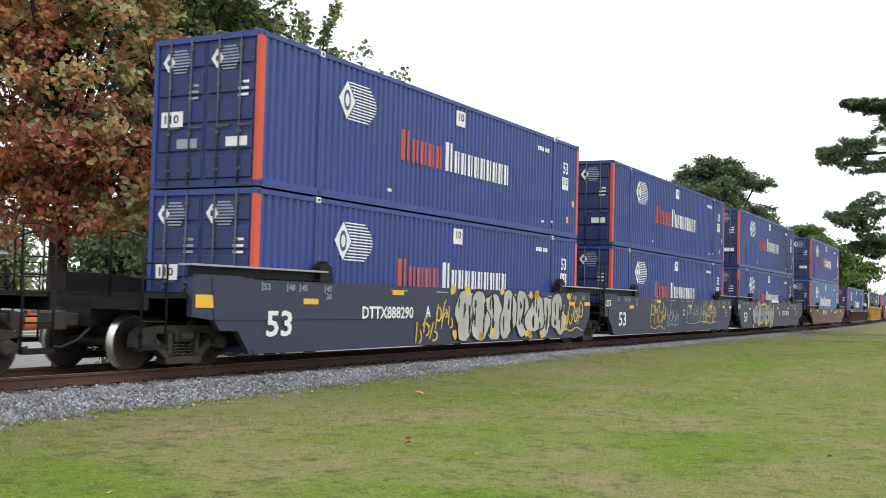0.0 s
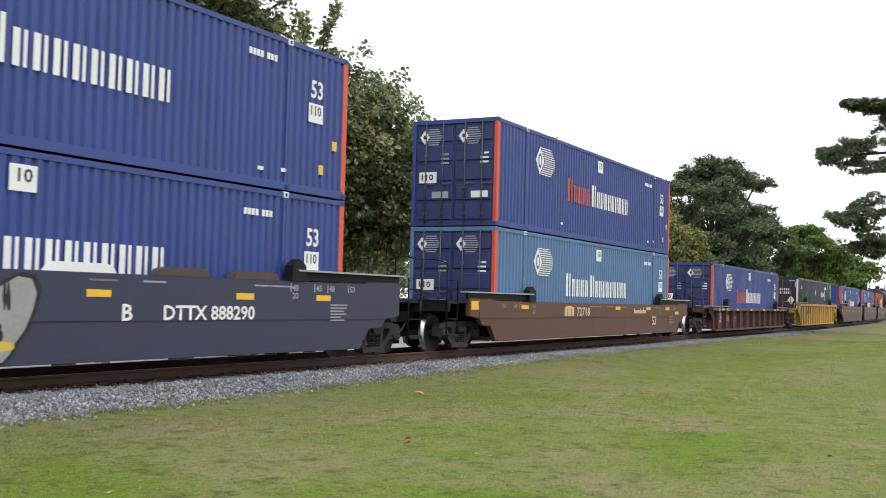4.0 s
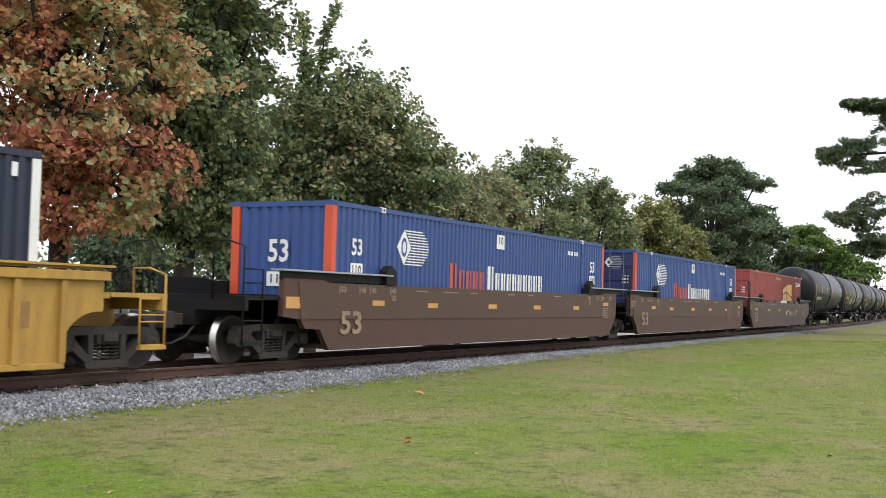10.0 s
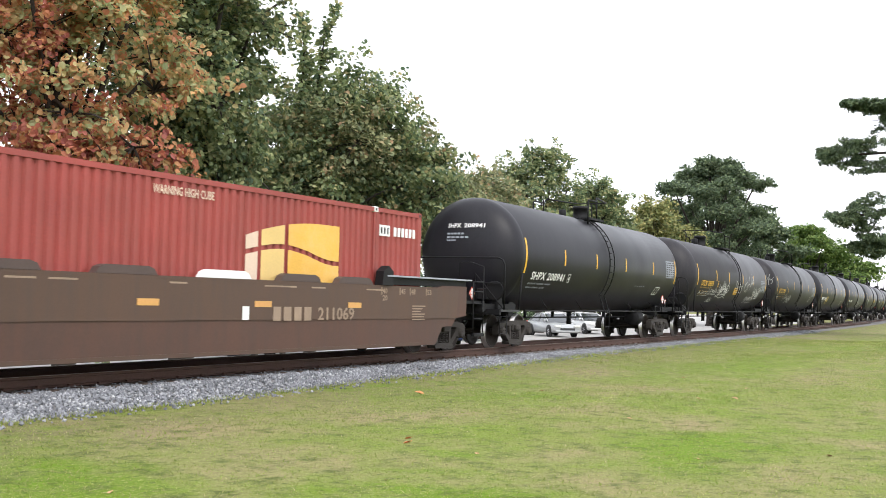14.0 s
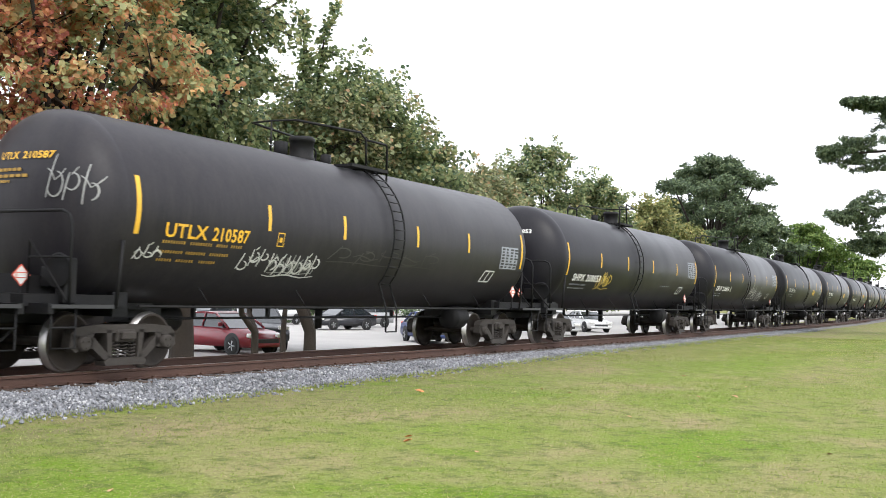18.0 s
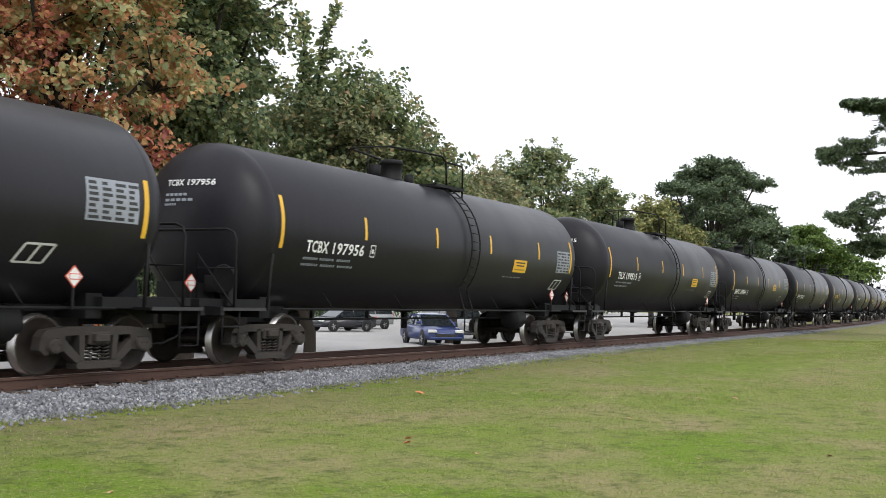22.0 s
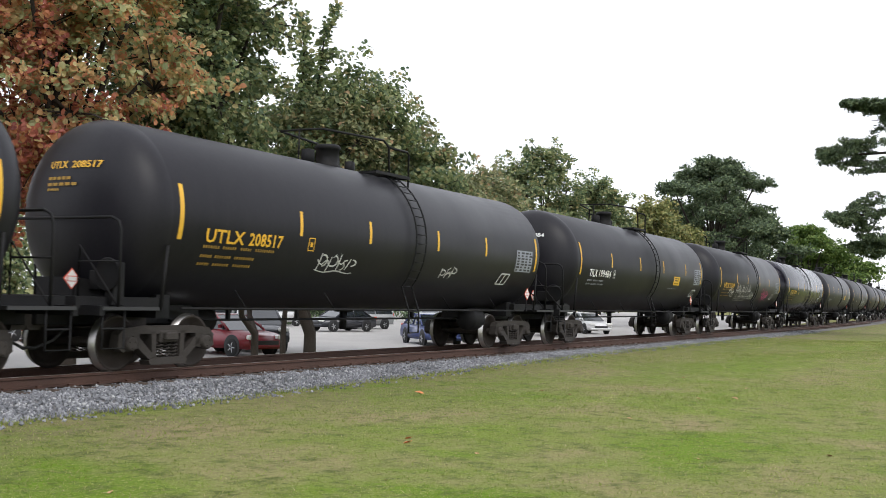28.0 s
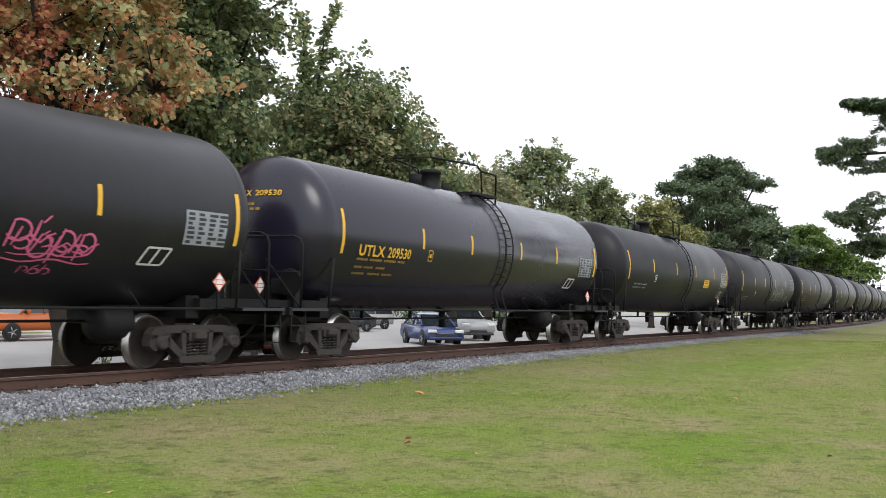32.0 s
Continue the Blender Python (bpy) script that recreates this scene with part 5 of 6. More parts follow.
    for k, (xa, xb, za, zb, n, m) in enumerate(spray):
        me = scrawl(xa, xb, za, zb, 10 * seed + k, n, 0.5 if xb < -7.9 else 0.8)
        if xb < -7.9:          # on the lead head: its width is counted from the axle line outwards
            for v in me.vertices:
                yy, zz = v.co.x + 10.0, v.co.z
                r = min(0.999, math.hypot(yy, zz - TZ) / TR)
                v.co = (-TH - 0.78 * math.sqrt(max(0, 1 - r ** 2.2)) - 0.025, -yy, zz)
        else:
            on_tank(me, 0.011 + 0.002 * (k % 3))
        tagged(part("spray_tag", me, m, car, "sprayed scrawl"), kind="stuff")
    return car


def scrawl(x0, x1, z0, z1, seed, n=6, weight=1.0):
    """A sprayed tag that spells nothing: n crossing figures of slanted strokes and hooks, over an underline."""
    rr = random.Random(seed)
    bm = bmesh.new()
    step, h, zc = (x1 - x0) / n, z1 - z0, (z0 + z1) / 2
    w = weight * min(0.055, 0.085 * h + 0.008)

    def stroke(pts, w):
        prev = None
        for k, (px, pz) in enumerate(pts):
            qx, qz = pts[min(k + 1, len(pts) - 1)]
            ox, oz = pts[max(k - 1, 0)]
            d = Vector((qx - ox, qz - oz)).normalized() * w / 2 * (0.55 + 0.45 * math.sin(math.pi * (k + 0.6) / (len(pts) + 0.2)))
            cur = (bm.verts.new((px - d.y, 0, pz + d.x)), bm.verts.new((px + d.y, 0, pz - d.x)))
            if prev:
                bm.faces.new((prev[0], prev[1], cur[1], cur[0]))
            prev = cur

    for i in range(n):
        cx = x0 + step * (i + 0.5)
        lift = h * 0.12 * rr.uniform(-1, 1)
        lean = 0.25 * step * rr.uniform(0.2, 1.0)
        top, low = zc + lift + h * rr.uniform(0.28, 0.5), zc + lift - h * rr.uniform(0.22, 0.42)
        # an upright, a hook that leaves its head, and a cross stroke
        stroke([(cx - 0.25 * step + lean * (2 * k / 5 - 1), low + (top - low) * k / 5) for k in range(6)], w)
        a0, turn = rr.uniform(1.2, 2.4), -rr.uniform(2.6, 5.2)
        rx, rz = step * rr.uniform(0.28, 0.5), h * rr.uniform(0.14, 0.26)
        hz = zc + lift + h * rr.choice((-0.14, 0.12))
        stroke([(cx + 0.08 * step + rx * math.cos(a0 + turn * k / 10), hz + rz * math.sin(a0 + turn * k / 10)) for k in range(11)], w)
        if i % 2 == seed % 2:
            stroke([(cx - 0.5 * step + 1.1 * step * k / 4, zc + lift + h * (0.05 + 0.12 * math.sin(1.6 * k + seed))) for k in range(5)], 0.8 * w)
        if i % 3 == 1:
            stroke([(cx + 0.1 * step * k, top - 0.05 * h + 0.16 * h * k / 3) for k in range(4)], 0.7 * w)
    if n > 3:
        stroke([(x0 + (x1 - x0) * k / 8, z0 + h * (0.08 + 0.05 * math.sin(1.3 * k + seed))) for k in range(9)], 0.7 * w)
    me = bpy.data.meshes.new("spray")
    bm.to_mesh(me)
    bm.free()
    return me


def blob(rr, x, z, rx, rz, wob=0.18, n=22):
    ph = [rr.uniform(0, 6.28) for _ in range(3)]
    pts = []
    for k in range(n):
        a = 6.2832 * k / n
        r = 1 + wob * math.sin(2 * a + ph[0]) + 0.7 * wob * math.sin(3 * a + ph[1]) + 0.4 * wob * math.sin(5 * a + ph[2])
        pts.append((x + rx * r * math.cos(a), z + rz * r * math.sin(a)))
    return pts


def spray_piece(car, x0, x1, z0, z1, y, fill, spots, seed, n=6, strokes=3):
    """A large sprayed piece of swollen rounded shapes, outlined in black, with coloured dabs; it spells nothing."""
    rr = random.Random(seed)
    step = (x1 - x0) / n
    zc, h = (z0 + z1) / 2, (z1 - z0) / 2
    for i in range(n):
        cx = x0 + step * (i + 0.5) + 0.1 * step * rr.uniform(-1, 1)
        depth = y - 0.003 - 0.003 * (i % 2)
        pts = blob(rr, cx, zc + 0.06 * rr.uniform(-1, 1), step * 0.72, h * 0.95, 0.2)
        bm = bmesh.new()
        prism(bm, [(min(max(a, -8.2), 8.2), min(max(b, 0.26), z1 + 0.06)) for a, b in pts], depth - 0.0015, depth)
        o = part("spray_outline", bm, "outline_spray", car, "black sprayed outline")
        mx, mz = cx, zc
        bm = bmesh.new()
        prism(bm, [(min(max(mx + (a - mx) * 0.88, -8.2), 8.2), min(max(mz + (b - mz) * 0.90, 0.29), z1 + 0.03)) for a, b in pts], depth - 0.0035, depth - 0.0015)
        part("spray_fill", bm, fill, o)
        for k in range(strokes):
            bm = bmesh.new()
            prism(bm, blob(rr, cx + step * 0.36 * rr.uniform(-1, 1), zc + h * 0.55 * (1 if k % 2 else -1) * rr.uniform(0.2, 1), 0.03 + 0.05 * rr.random(), 0.10 + 0.16 * rr.random(), 0.2, 12), depth - 0.005, depth - 0.0035)
            part("spray_stroke", bm, "outline_spray", o)
    for k in range(2 * n):
        bm = bmesh.new()
        cx = x0 - 0.5 + (x1 - x0 + 1.0) * rr.random()
        prism(bm, blob(rr, cx, z1 - 0.1 + 0.1 * rr.random() if k % 2 else z0 + 0.25 * rr.random(), 0.10 + 0.07 * rr.random(), 0.08 + 0.06 * rr.random(), 0.15, 14), y - 0.0105, y - 0.0085)
        part("spray_dab", bm, spots, car)


def side_scrawl(car, x0, x1, z0, z1, seed, y, material, n=6):
    me = scrawl(x0, x1, z0, z1, seed, n)
    tagged(part("spray_tag", shift(me, 0, y - 0.006, 0), material, car, "sprayed scrawl"), kind="stuff")


def side_text(car, text, x, z, h, w, y, material):
    part("car_mark", shift(lettering(text, h, w), x, y - 0.004, z), material, car)


# ---- trees ----
def leaf_mesh(name, centres, heart, per, spread, size, rng, flat=0.6, plain=False):
    """Folded single leaves round each centre, their faces turned up and outwards from the crown's heart."""
    c = np.repeat(np.asarray(centres), per, 0)
    n = len(c)
    ball = rng.normal(0, 1, (n, 3))
    ball *= (rng.random(n) ** 0.45 / np.linalg.norm(ball, axis=1))[:, None]
    p = c + ball * np.array([spread, spread, spread * flat]) * 1.7
    out = p - heart
    out /= np.linalg.norm(out, axis=1, keepdims=True) + 1e-6
    nn = np.array([0, 0, 0.75]) + 0.65 * out + 0.85 * rng.normal(0, 1, (n, 3))
    nn /= np.linalg.norm(nn, axis=1, keepdims=True)
    d = np.cross(nn, rng.normal(0, 1, (n, 3)))
    d /= np.linalg.norm(d, axis=1, keepdims=True)
    s = np.cross(d, nn)
    L = (size * (0.65 + 0.7 * rng.random(n)))[:, None]
    if plain:
        v = np.stack([p, p + d * L * 0.5 + s * L * 0.4 + nn * L * 0.08, p + d * L - nn * L * 0.08, p + d * L * 0.5 - s * L * 0.4 + nn * L * 0.08], 1)
        me = bpy.data.meshes.new(name)
        me.from_pydata(v.reshape(-1, 3).tolist(), [], np.arange(4 * n).reshape(-1, 4).tolist())
        return me
    v = np.empty((n, 6, 3))
    v[:, 0] = p
    v[:, 1] = p + d * L * 0.28 + s * L * 0.36 + nn * L * 0.07
    v[:, 2] = p + d * L * 0.72 + s * L * 0.36 + nn * L * 0.05
    v[:, 3] = p + d * L - nn * L * 0.1
    v[:, 4] = p + d * L * 0.72 - s * L * 0.36 + nn * L * 0.05
    v[:, 5] = p + d * L * 0.28 - s * L * 0.36 + nn * L * 0.07
    k = np.arange(n)[:, None] * 6
    f = np.concatenate([k + [0, 1, 2, 3], k + [0, 3, 4, 5]], 1).reshape(-1, 4)
    me = bpy.data.meshes.new(name)
    me.from_pydata(v.reshape(-1, 3).tolist(), [], f.tolist())
    return me


def tree(x, y, top, radius, leaves, label, seed, base=-0.92, trunk_r=0.26, low=2.2, lobes=14, clumps=18, per=60, leaf=0.26, layered=False, stems=1, shoots=(), leaf2=None,
         lobe=0.46, lean=0.0, full=2.2, tilt=0.0, spread=0.15, plain=False):
    """A trunk with forking limbs that end in lobes of foliage; the leaves sit in clumps over each lobe."""
    rng = np.random.default_rng(seed)
    root = tagged(new("tree"), label, "tree", "trees by the track")
    root.location = (x, y, base)
    top -= base
    low -= base
    bm = bmesh.new()
    fork = low + 0.12 * (top - low)
    starts = []
    for st in range(stems):
        off = np.array([0.25 * (st - (stems - 1) / 2), 0.15 * (st % 2), 0])
        end = off * 9 + (0.3 * rng.normal(), 0.3 * rng.normal(), fork)
        r = trunk_r / math.sqrt(stems)
        tube(bm, [off * 0.5 + (0, 0, -0.1), off * 0.55 + (0, 0, 0.25), off * (0.7 if stems > 1 else 1.2) + (0, 0, 0.95), (off * (2.6 if stems > 1 else 1) + end) * 0.5 + (0.06 * rng.normal(), 0.1, 0), end], [r * 1.55, r * 1.15, r * 1.05, r * 0.92, r * 0.85], 12)
        starts.append((end, r * 0.8))
    mid_z, half = (top + low) / 2, (top - low) / 2
    heaps, centres, tones = [], [], []
    for i in range(lobes):
        f = (i + 0.5) / lobes
        u = 2 * f - 1
        a = 2.39996 * i + 0.5 * rng.normal()
        ring = math.sqrt(max(0.05, 1 - abs(u) ** full))
        rl = radius * lobe * rng.uniform(0.8, 1.15)
        rad = max(0.0, radius * ring * rng.uniform(0.75, 1.1) - rl * 0.75) * (0.45 if i % 4 == 3 else 1)
        flat = 0.42 if layered else 0.9
        rz = min(rl * flat, half * 0.5)
        c = np.array([lean + rad * math.cos(a), 0.8 * rad * math.sin(a), mid_z + u * (half - rz * 0.8) - tilt * max(0.0, rad * math.cos(a)) * (1 + u) / 2])
        heaps.append((c, rl, rz))
    for c, rl, rz in heaps:
        b0, r0 = starts[rng.integers(len(starts))]
        m = b0 + (c - b0) * 0.55 + (0, 0, 0.25 * rl)
        rr = r0 * 0.5
        tube(bm, [b0 - (0, 0, 0.2), b0 + (m - b0) * 0.5, m, c], [rr, rr * 0.8, rr * 0.6, rr * 0.35], 7)
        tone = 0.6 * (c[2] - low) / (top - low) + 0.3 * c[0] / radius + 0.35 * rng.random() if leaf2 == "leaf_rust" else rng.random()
        for k in range(clumps):
            d = rng.normal(0, 1, 3)
            d /= np.linalg.norm(d)
            g = rng.uniform(0.4, 1.0) if rng.random() > 0.22 else rng.uniform(1.0, 1.4)
            p = c + d * g * (rl, rl, rz)
            centres.append(p)
            tones.append(tone)
            if k % 3 == 0:
                tube(bm, [c, (c + p) / 2 + (0, 0, 0.1), p], [rr * 0.3, rr * 0.2, 0.012], 5)
    part("trunk", bm, "bark", root, "rough grey-brown trunk and limbs")
    for line in shoots:
        pts = [np.array([px - x, 0.0, pz - base]) for px, pz in line]
        bm = bmesh.new()
        tube(bm, pts, [0.05 - 0.035 * k / (len(pts) - 1) for k in range(len(pts))], 6)
        st = part("shoot", bm, "bark", root)
        along = []
        for p0, p1 in zip(pts, pts[1:]):
            m = max(2, int(np.linalg.norm(p1 - p0) / 0.07))
            along += [p0 + (p1 - p0) * k / m for k in range(m)]
        part("shoot_leaves", leaf_mesh("shoot_leaves", along, pts[0] - (0, 0, 2), 9, 0.13, 0.17, rng, 1.0), leaves, st)
    centres, tones = np.array(centres), np.array(tones)
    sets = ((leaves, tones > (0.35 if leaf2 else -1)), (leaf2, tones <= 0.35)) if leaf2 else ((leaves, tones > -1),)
    for m, pick in sets:
        if pick.any():
            part("crown", leaf_mesh("crown", centres[pick], np.array([0, 0, mid_z - 0.3 * half]), per, radius * lobe * spread, leaf, rng, 0.85 if not layered else 0.45, plain), m, root)
    return root


# ---- parked cars ----
def wheel(parent, x, y, r=0.32):
    bm = bmesh.new()
    lathe(bm, [(r * 0.62, -0.1), (r * 0.95, -0.1), (r, -0.06), (r, 0.06), (r * 0.95, 0.1), (r * 0.62, 0.1)], "y", 24)
    t = part("tyre", bm, "rubber", parent)
    t.location = (x, y, r)
    bm = bmesh.new()
    s = -1 if y < 0 else 1
    lathe(bm, [(r * 0.63, s * 0.06), (r * 0.60, s * 0.085), (r * 0.52, s * 0.05), (0.05, s * 0.06)], "y", 20)
    for k in range(5):
        a = k * 1.2566
        tube(bm, [(0.03 * math.cos(a), s * 0.085, 0.03 * math.sin(a)), (r * 0.58 * math.cos(a), s * 0.08, r * 0.58 * math.sin(a))], 0.03, 5)
    part("rim", bm, "alloy", t)


CARS = {  # outline of the body (x forward, z) and of the cabin; lengths in metres
    "sedan": dict(L=4.5, W=1.78, body=[(-2.22, 0.32), (-2.25, 0.62), (-2.15, 0.92), (-1.55, 0.98), (-0.9, 0.96), (0.85, 0.93), (1.75, 0.82), (2.15, 0.70), (2.25, 0.5), (2.2, 0.28), (-2.0, 0.25)],
                  cabin=[(-1.75, 0.95), (-1.05, 1.40), (-0.4, 1.46), (0.25, 1.42), (1.1, 0.92)], axles=(-1.35, 1.38)),
    "suv": dict(L=4.6, W=1.85, body=[(-2.25, 0.38), (-2.3, 0.8), (-2.22, 1.05), (-1.0, 1.06), (0.95, 1.04), (1.95, 0.96), (2.25, 0.78), (2.3, 0.5), (2.2, 0.32), (-2.1, 0.32)],
                cabin=[(-2.2, 1.04), (-1.95, 1.58), (-0.8, 1.68), (0.2, 1.64), (1.15, 1.03)], axles=(-1.38, 1.4)),
    "pickup": dict(L=5.7, W=1.98, body=[(-2.85, 0.55), (-2.85, 1.14), (-0.62, 1.16), (1.2, 1.16), (2.45, 1.12), (2.8, 0.95), (2.85, 0.55), (2.7, 0.42), (-2.7, 0.48)],
                   cabin=[(-0.75, 1.14), (-0.6, 1.80), (0.3, 1.88), (0.75, 1.84), (1.5, 1.14)], axles=(-1.75, 1.85)),
}


def parked_car(kind, paint, x, y, turn, label):
    c = CARS[kind]
    W = c["W"] / 2
    car = tagged(new("pickup_truck" if kind == "pickup" else "car"), label, "pickup truck" if kind == "pickup" else "car", "parked vehicles")
    bm = bmesh.new()
    poly = []
    for x1, z1 in c["body"]:
        poly.append((x1, z1))
    prism(bm, poly, -W, W)
    bmesh.ops.bevel(bm, geom=[e for e in bm.edges], offset=0.07, segments=2, affect="EDGES", clamp_overlap=True)
    for f in bm.faces:
        f.smooth = True
    part("body", bm, paint, car)
    bm = bmesh.new()
    cab = c["cabin"]
    a = [bm.verts.new((p, -W * (0.93 if q < 1.2 else 0.76), q)) for p, q in cab]
    b = [bm.verts.new((p, W * (0.93 if q < 1.2 else 0.76), q)) for p, q in cab]
    n = len(cab)
    bm.faces.new(a)
    bm.faces.new(b[::-1])
    for i in range(n):
        bm.faces.new((a[i], b[i], b[(i + 1) % n], a[(i + 1) % n]))
    bmesh.ops.recalc_face_normals(bm, faces=list(bm.faces))
    part("glasshouse", bm, "glass", car, "dark glass")
    bm = bmesh.new()
    hi = [p for p in cab if p[1] > 1.25]
    prism(bm, [(hi[0][0], hi[0][1] - 0.01), *[(p, q + 0.02) for p, q in hi], (hi[-1][0], hi[-1][1] - 0.01)], -W * 0.78, W * 0.78)
    for s in (-1, 1):
        for p0, p1 in ((cab[0], cab[1]), (cab[-1], cab[-2])):
            tube(bm, [(p0[0], s * W * 0.935, p0[1]), (p1[0], s * W * 0.775, p1[1])], 0.045, 5)
        m = (cab[0][0] + cab[-1][0]) / 2
        tube(bm, [(m, s * W * 0.935, cab[0][1]), (m, s * W * 0.775, max(q for p, q in cab))], 0.035, 5)
    part("roof", bm, paint, car)
    for ax in c["axles"]:
        for s in (-1, 1):
            bm = bmesh.new()
            lathe(bm, [(0.41, -0.012), (0.41, 0.012)], "y", 20, (ax, s * (W + 0.001), 0.36))
            part("wheel_arch", bm, "dark", car)
            wheel(car, ax, s * (W - 0.06), 0.38 if kind == "pickup" else 0.32)
    L = c["L"] / 2
    zf = 0.62 if kind == "sedan" else 0.8
    for s in (-1, 1):
        part("headlight", boxes((L - 0.18, L + 0.01, s * W * 0.74 - 0.2, s * W * 0.74 + 0.2, zf, zf + 0.15), bevel=0.03), "white", car)
        part("tail_light", boxes((-L - 0.01, -L + 0.12, s * W * 0.8 - 0.14, s * W * 0.8 + 0.14, zf + 0.08, zf + 0.32), bevel=0.03), "red_letter", car)
    for s in (-1, 1):
        part("mirror", boxes((cab[-1][0] - 0.42, cab[-1][0] - 0.28, s * (W + 0.02) - 0.08, s * (W + 0.02) + 0.08, cab[0][1] + 0.02, cab[0][1] + 0.16), bevel=0.03), paint, car)
    part("front_grille", boxes((L - 0.02, L + 0.015, -0.5, 0.5, 0.42, 0.58), bevel=0.01), "dark", car)
    for a, b in ((L - 0.15, L + 0.04), (-L - 0.04, -L + 0.15)):
        part("bumper", boxes((a, b, -W * 0.9, W * 0.9, 0.32, 0.44), bevel=0.03), "dark" if kind == "pickup" else paint, car)
    car.matrix_world = pose(x, y, -0.905, 0, 0, turn)
    return car


def paint(name, color):
    M[name] = mat(name, color, 0.35, vary=0.08, coat=0.35, grime=0.2, grime_color=(0.1, 0.09, 0.08))
    return name


# ---- putting the place together ----
LAWN_LEAVES = ((19.3, 4.75, 0.14), (18.8, 5.26, 0.11), (13.4, 2.2, 0.13), (18.0, 7.34, 0.10), (24.0, 7.06, 0.12), (11.18, 6.63, 0.15), (6.9, 7.06, 0.09),
               (11.0, 5.6, 0.07), (15.3, 5.3, 0.09), (12.2, 3.4, 0.08), (8.9, 5.5, 0.07), (18.5, 8.1, 0.09), (11.5, 6.8, 0.12), (21.6, 5.1, 0.10))
build_ground()
build_track()
blades()
me = bpy.data.meshes.new("car_park")
lot = [(-120, 23.6), (40, 24.0), (90, 25.6), (160, 30), (260, 44), (260, 95), (-120, 95)]
bm = bmesh.new()
bm.faces.new([bm.verts.new((a, b, -0.905)) for a, b in lot])
tagged(part("car_park", bm, "asphalt"), "pale worn concrete car park beyond the track", "car park", kind="structure")
bm = boxes((22.5, 36.5, 39.5, 40.0, -0.905, -0.76), (22.5, 36.5, 42.5, 43.0, -0.905, -0.76), (36.5, 37.0, 39.5, 43.0, -0.905, -0.76), bevel=0.03)
tagged(part("kerb", bm, "kerb"), "pale concrete kerb round a planted island", "kerb", kind="structure")
tagged(part("island", boxes((22.5, 36.5, 40.0, 42.5, -0.905, -0.80)), "grass"), "grass island inside a kerb", "island", kind="structure")

fallen_leaf(16.63, 9.62, 0.20, 30, "curled orange fallen leaf on the lawn")
for k, (a, b, c) in enumerate(LAWN_LEAVES):
    fallen_leaf(a, b, c, 47 * k, "dull orange fallen leaf on the lawn" if k in (5, 12) else ("pale dry fallen leaf on the lawn", "small rust-brown fallen leaf on the lawn", "buff curled fallen leaf on the lawn")[k % 3])

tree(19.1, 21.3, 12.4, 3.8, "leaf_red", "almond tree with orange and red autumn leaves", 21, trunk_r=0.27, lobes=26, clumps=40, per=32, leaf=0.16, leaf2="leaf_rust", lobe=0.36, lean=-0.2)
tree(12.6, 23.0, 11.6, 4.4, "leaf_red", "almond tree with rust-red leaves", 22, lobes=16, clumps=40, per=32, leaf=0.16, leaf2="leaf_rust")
tree(24.5, 22.4, 14.6, 3.25, "leaf_green", "tall dark green almond tree", 23, trunk_r=0.33, lobes=30, clumps=52, per=36, leaf=0.155, lean=0.1, lobe=0.42, full=4)
tree(29.9, 21.6, 9.3, 4.3, "leaf_green", "spreading almond tree with olive-green leaves and upright shoots", 24, stems=2, trunk_r=0.26, lobes=32, clumps=52, per=34, leaf=0.155, leaf2="leaf_olive", lean=2.2, lobe=0.35, full=4, tilt=0.30,
     shoots=(((28.9, 7.6), (29.0, 9.3), (28.85, 10.7)), ((29.7, 7.6), (30.0, 9.3), (30.15, 10.3), (30.95, 11.5)), ((30.0, 9.3), (30.8, 9.8)), ((29.3, 8.2), (29.4, 9.4))))
FAR = dict(plain=True, spread=0.2, per=21)
tree(47.6, 25.8, 7.3, 2.9, "leaf_olive", "smaller almond tree with olive leaves", 25, lobes=20, clumps=34, leaf=0.21, lobe=0.34, **FAR)
tree(54.5, 27.8, 9.0, 2.9, "leaf_olive", "almond tree with thinning olive-brown leaves", 26, lobes=18, clumps=30, leaf=0.22, lobe=0.34, **FAR)
tree(70.0, 31.0, 12.4, 4.1, "leaf_green", "almond tree with sparse green leaves", 27, lobes=28, clumps=30, leaf=0.25, lobe=0.29, tilt=0.25, **FAR)
tree(61.0, 30.5, 9.6, 3.4, "leaf_olive", "almond tree with brownish leaves and gaps", 37, lobes=20, clumps=28, leaf=0.24, lobe=0.32, **FAR)
tree(80.5, 31.0, 11.4, 4.2, "leaf_green", "leafy green tree with gaps of sky", 28, lobes=24, clumps=30, leaf=0.28, lobe=0.30, **FAR)
tree(98.0, 32.0, 11.3, 5.2, "leaf_yellow", "tree with yellowing pale leaves", 29, lobes=24, clumps=34, leaf=0.3, lobe=0.32, **FAR)
tree(117.0, 31.5, 17.4, 9.2, "leaf_dark", "broad dark green tree with layered feathery foliage", 30, lobes=54, clumps=40, per=36, leaf=0.27, layered=True, trunk_r=0.5, low=2.0, lobe=0.20, plain=True, spread=0.22)
tree(150.0, 34.0, 14.5, 6.5, "leaf_dark", "dark green tree beside the track", 36, lobes=24, clumps=26, per=34, leaf=0.45, layered=True, trunk_r=0.45, lobe=0.30, plain=True, spread=0.25)
tree(180.0, 33.0, 14.6, 7.5, "leaf_bright", "bright green spreading tree", 31, lobes=26, clumps=28, per=40, leaf=0.4, layered=True, trunk_r=0.45, low=1.5, lobe=0.29, plain=True, spread=0.25)
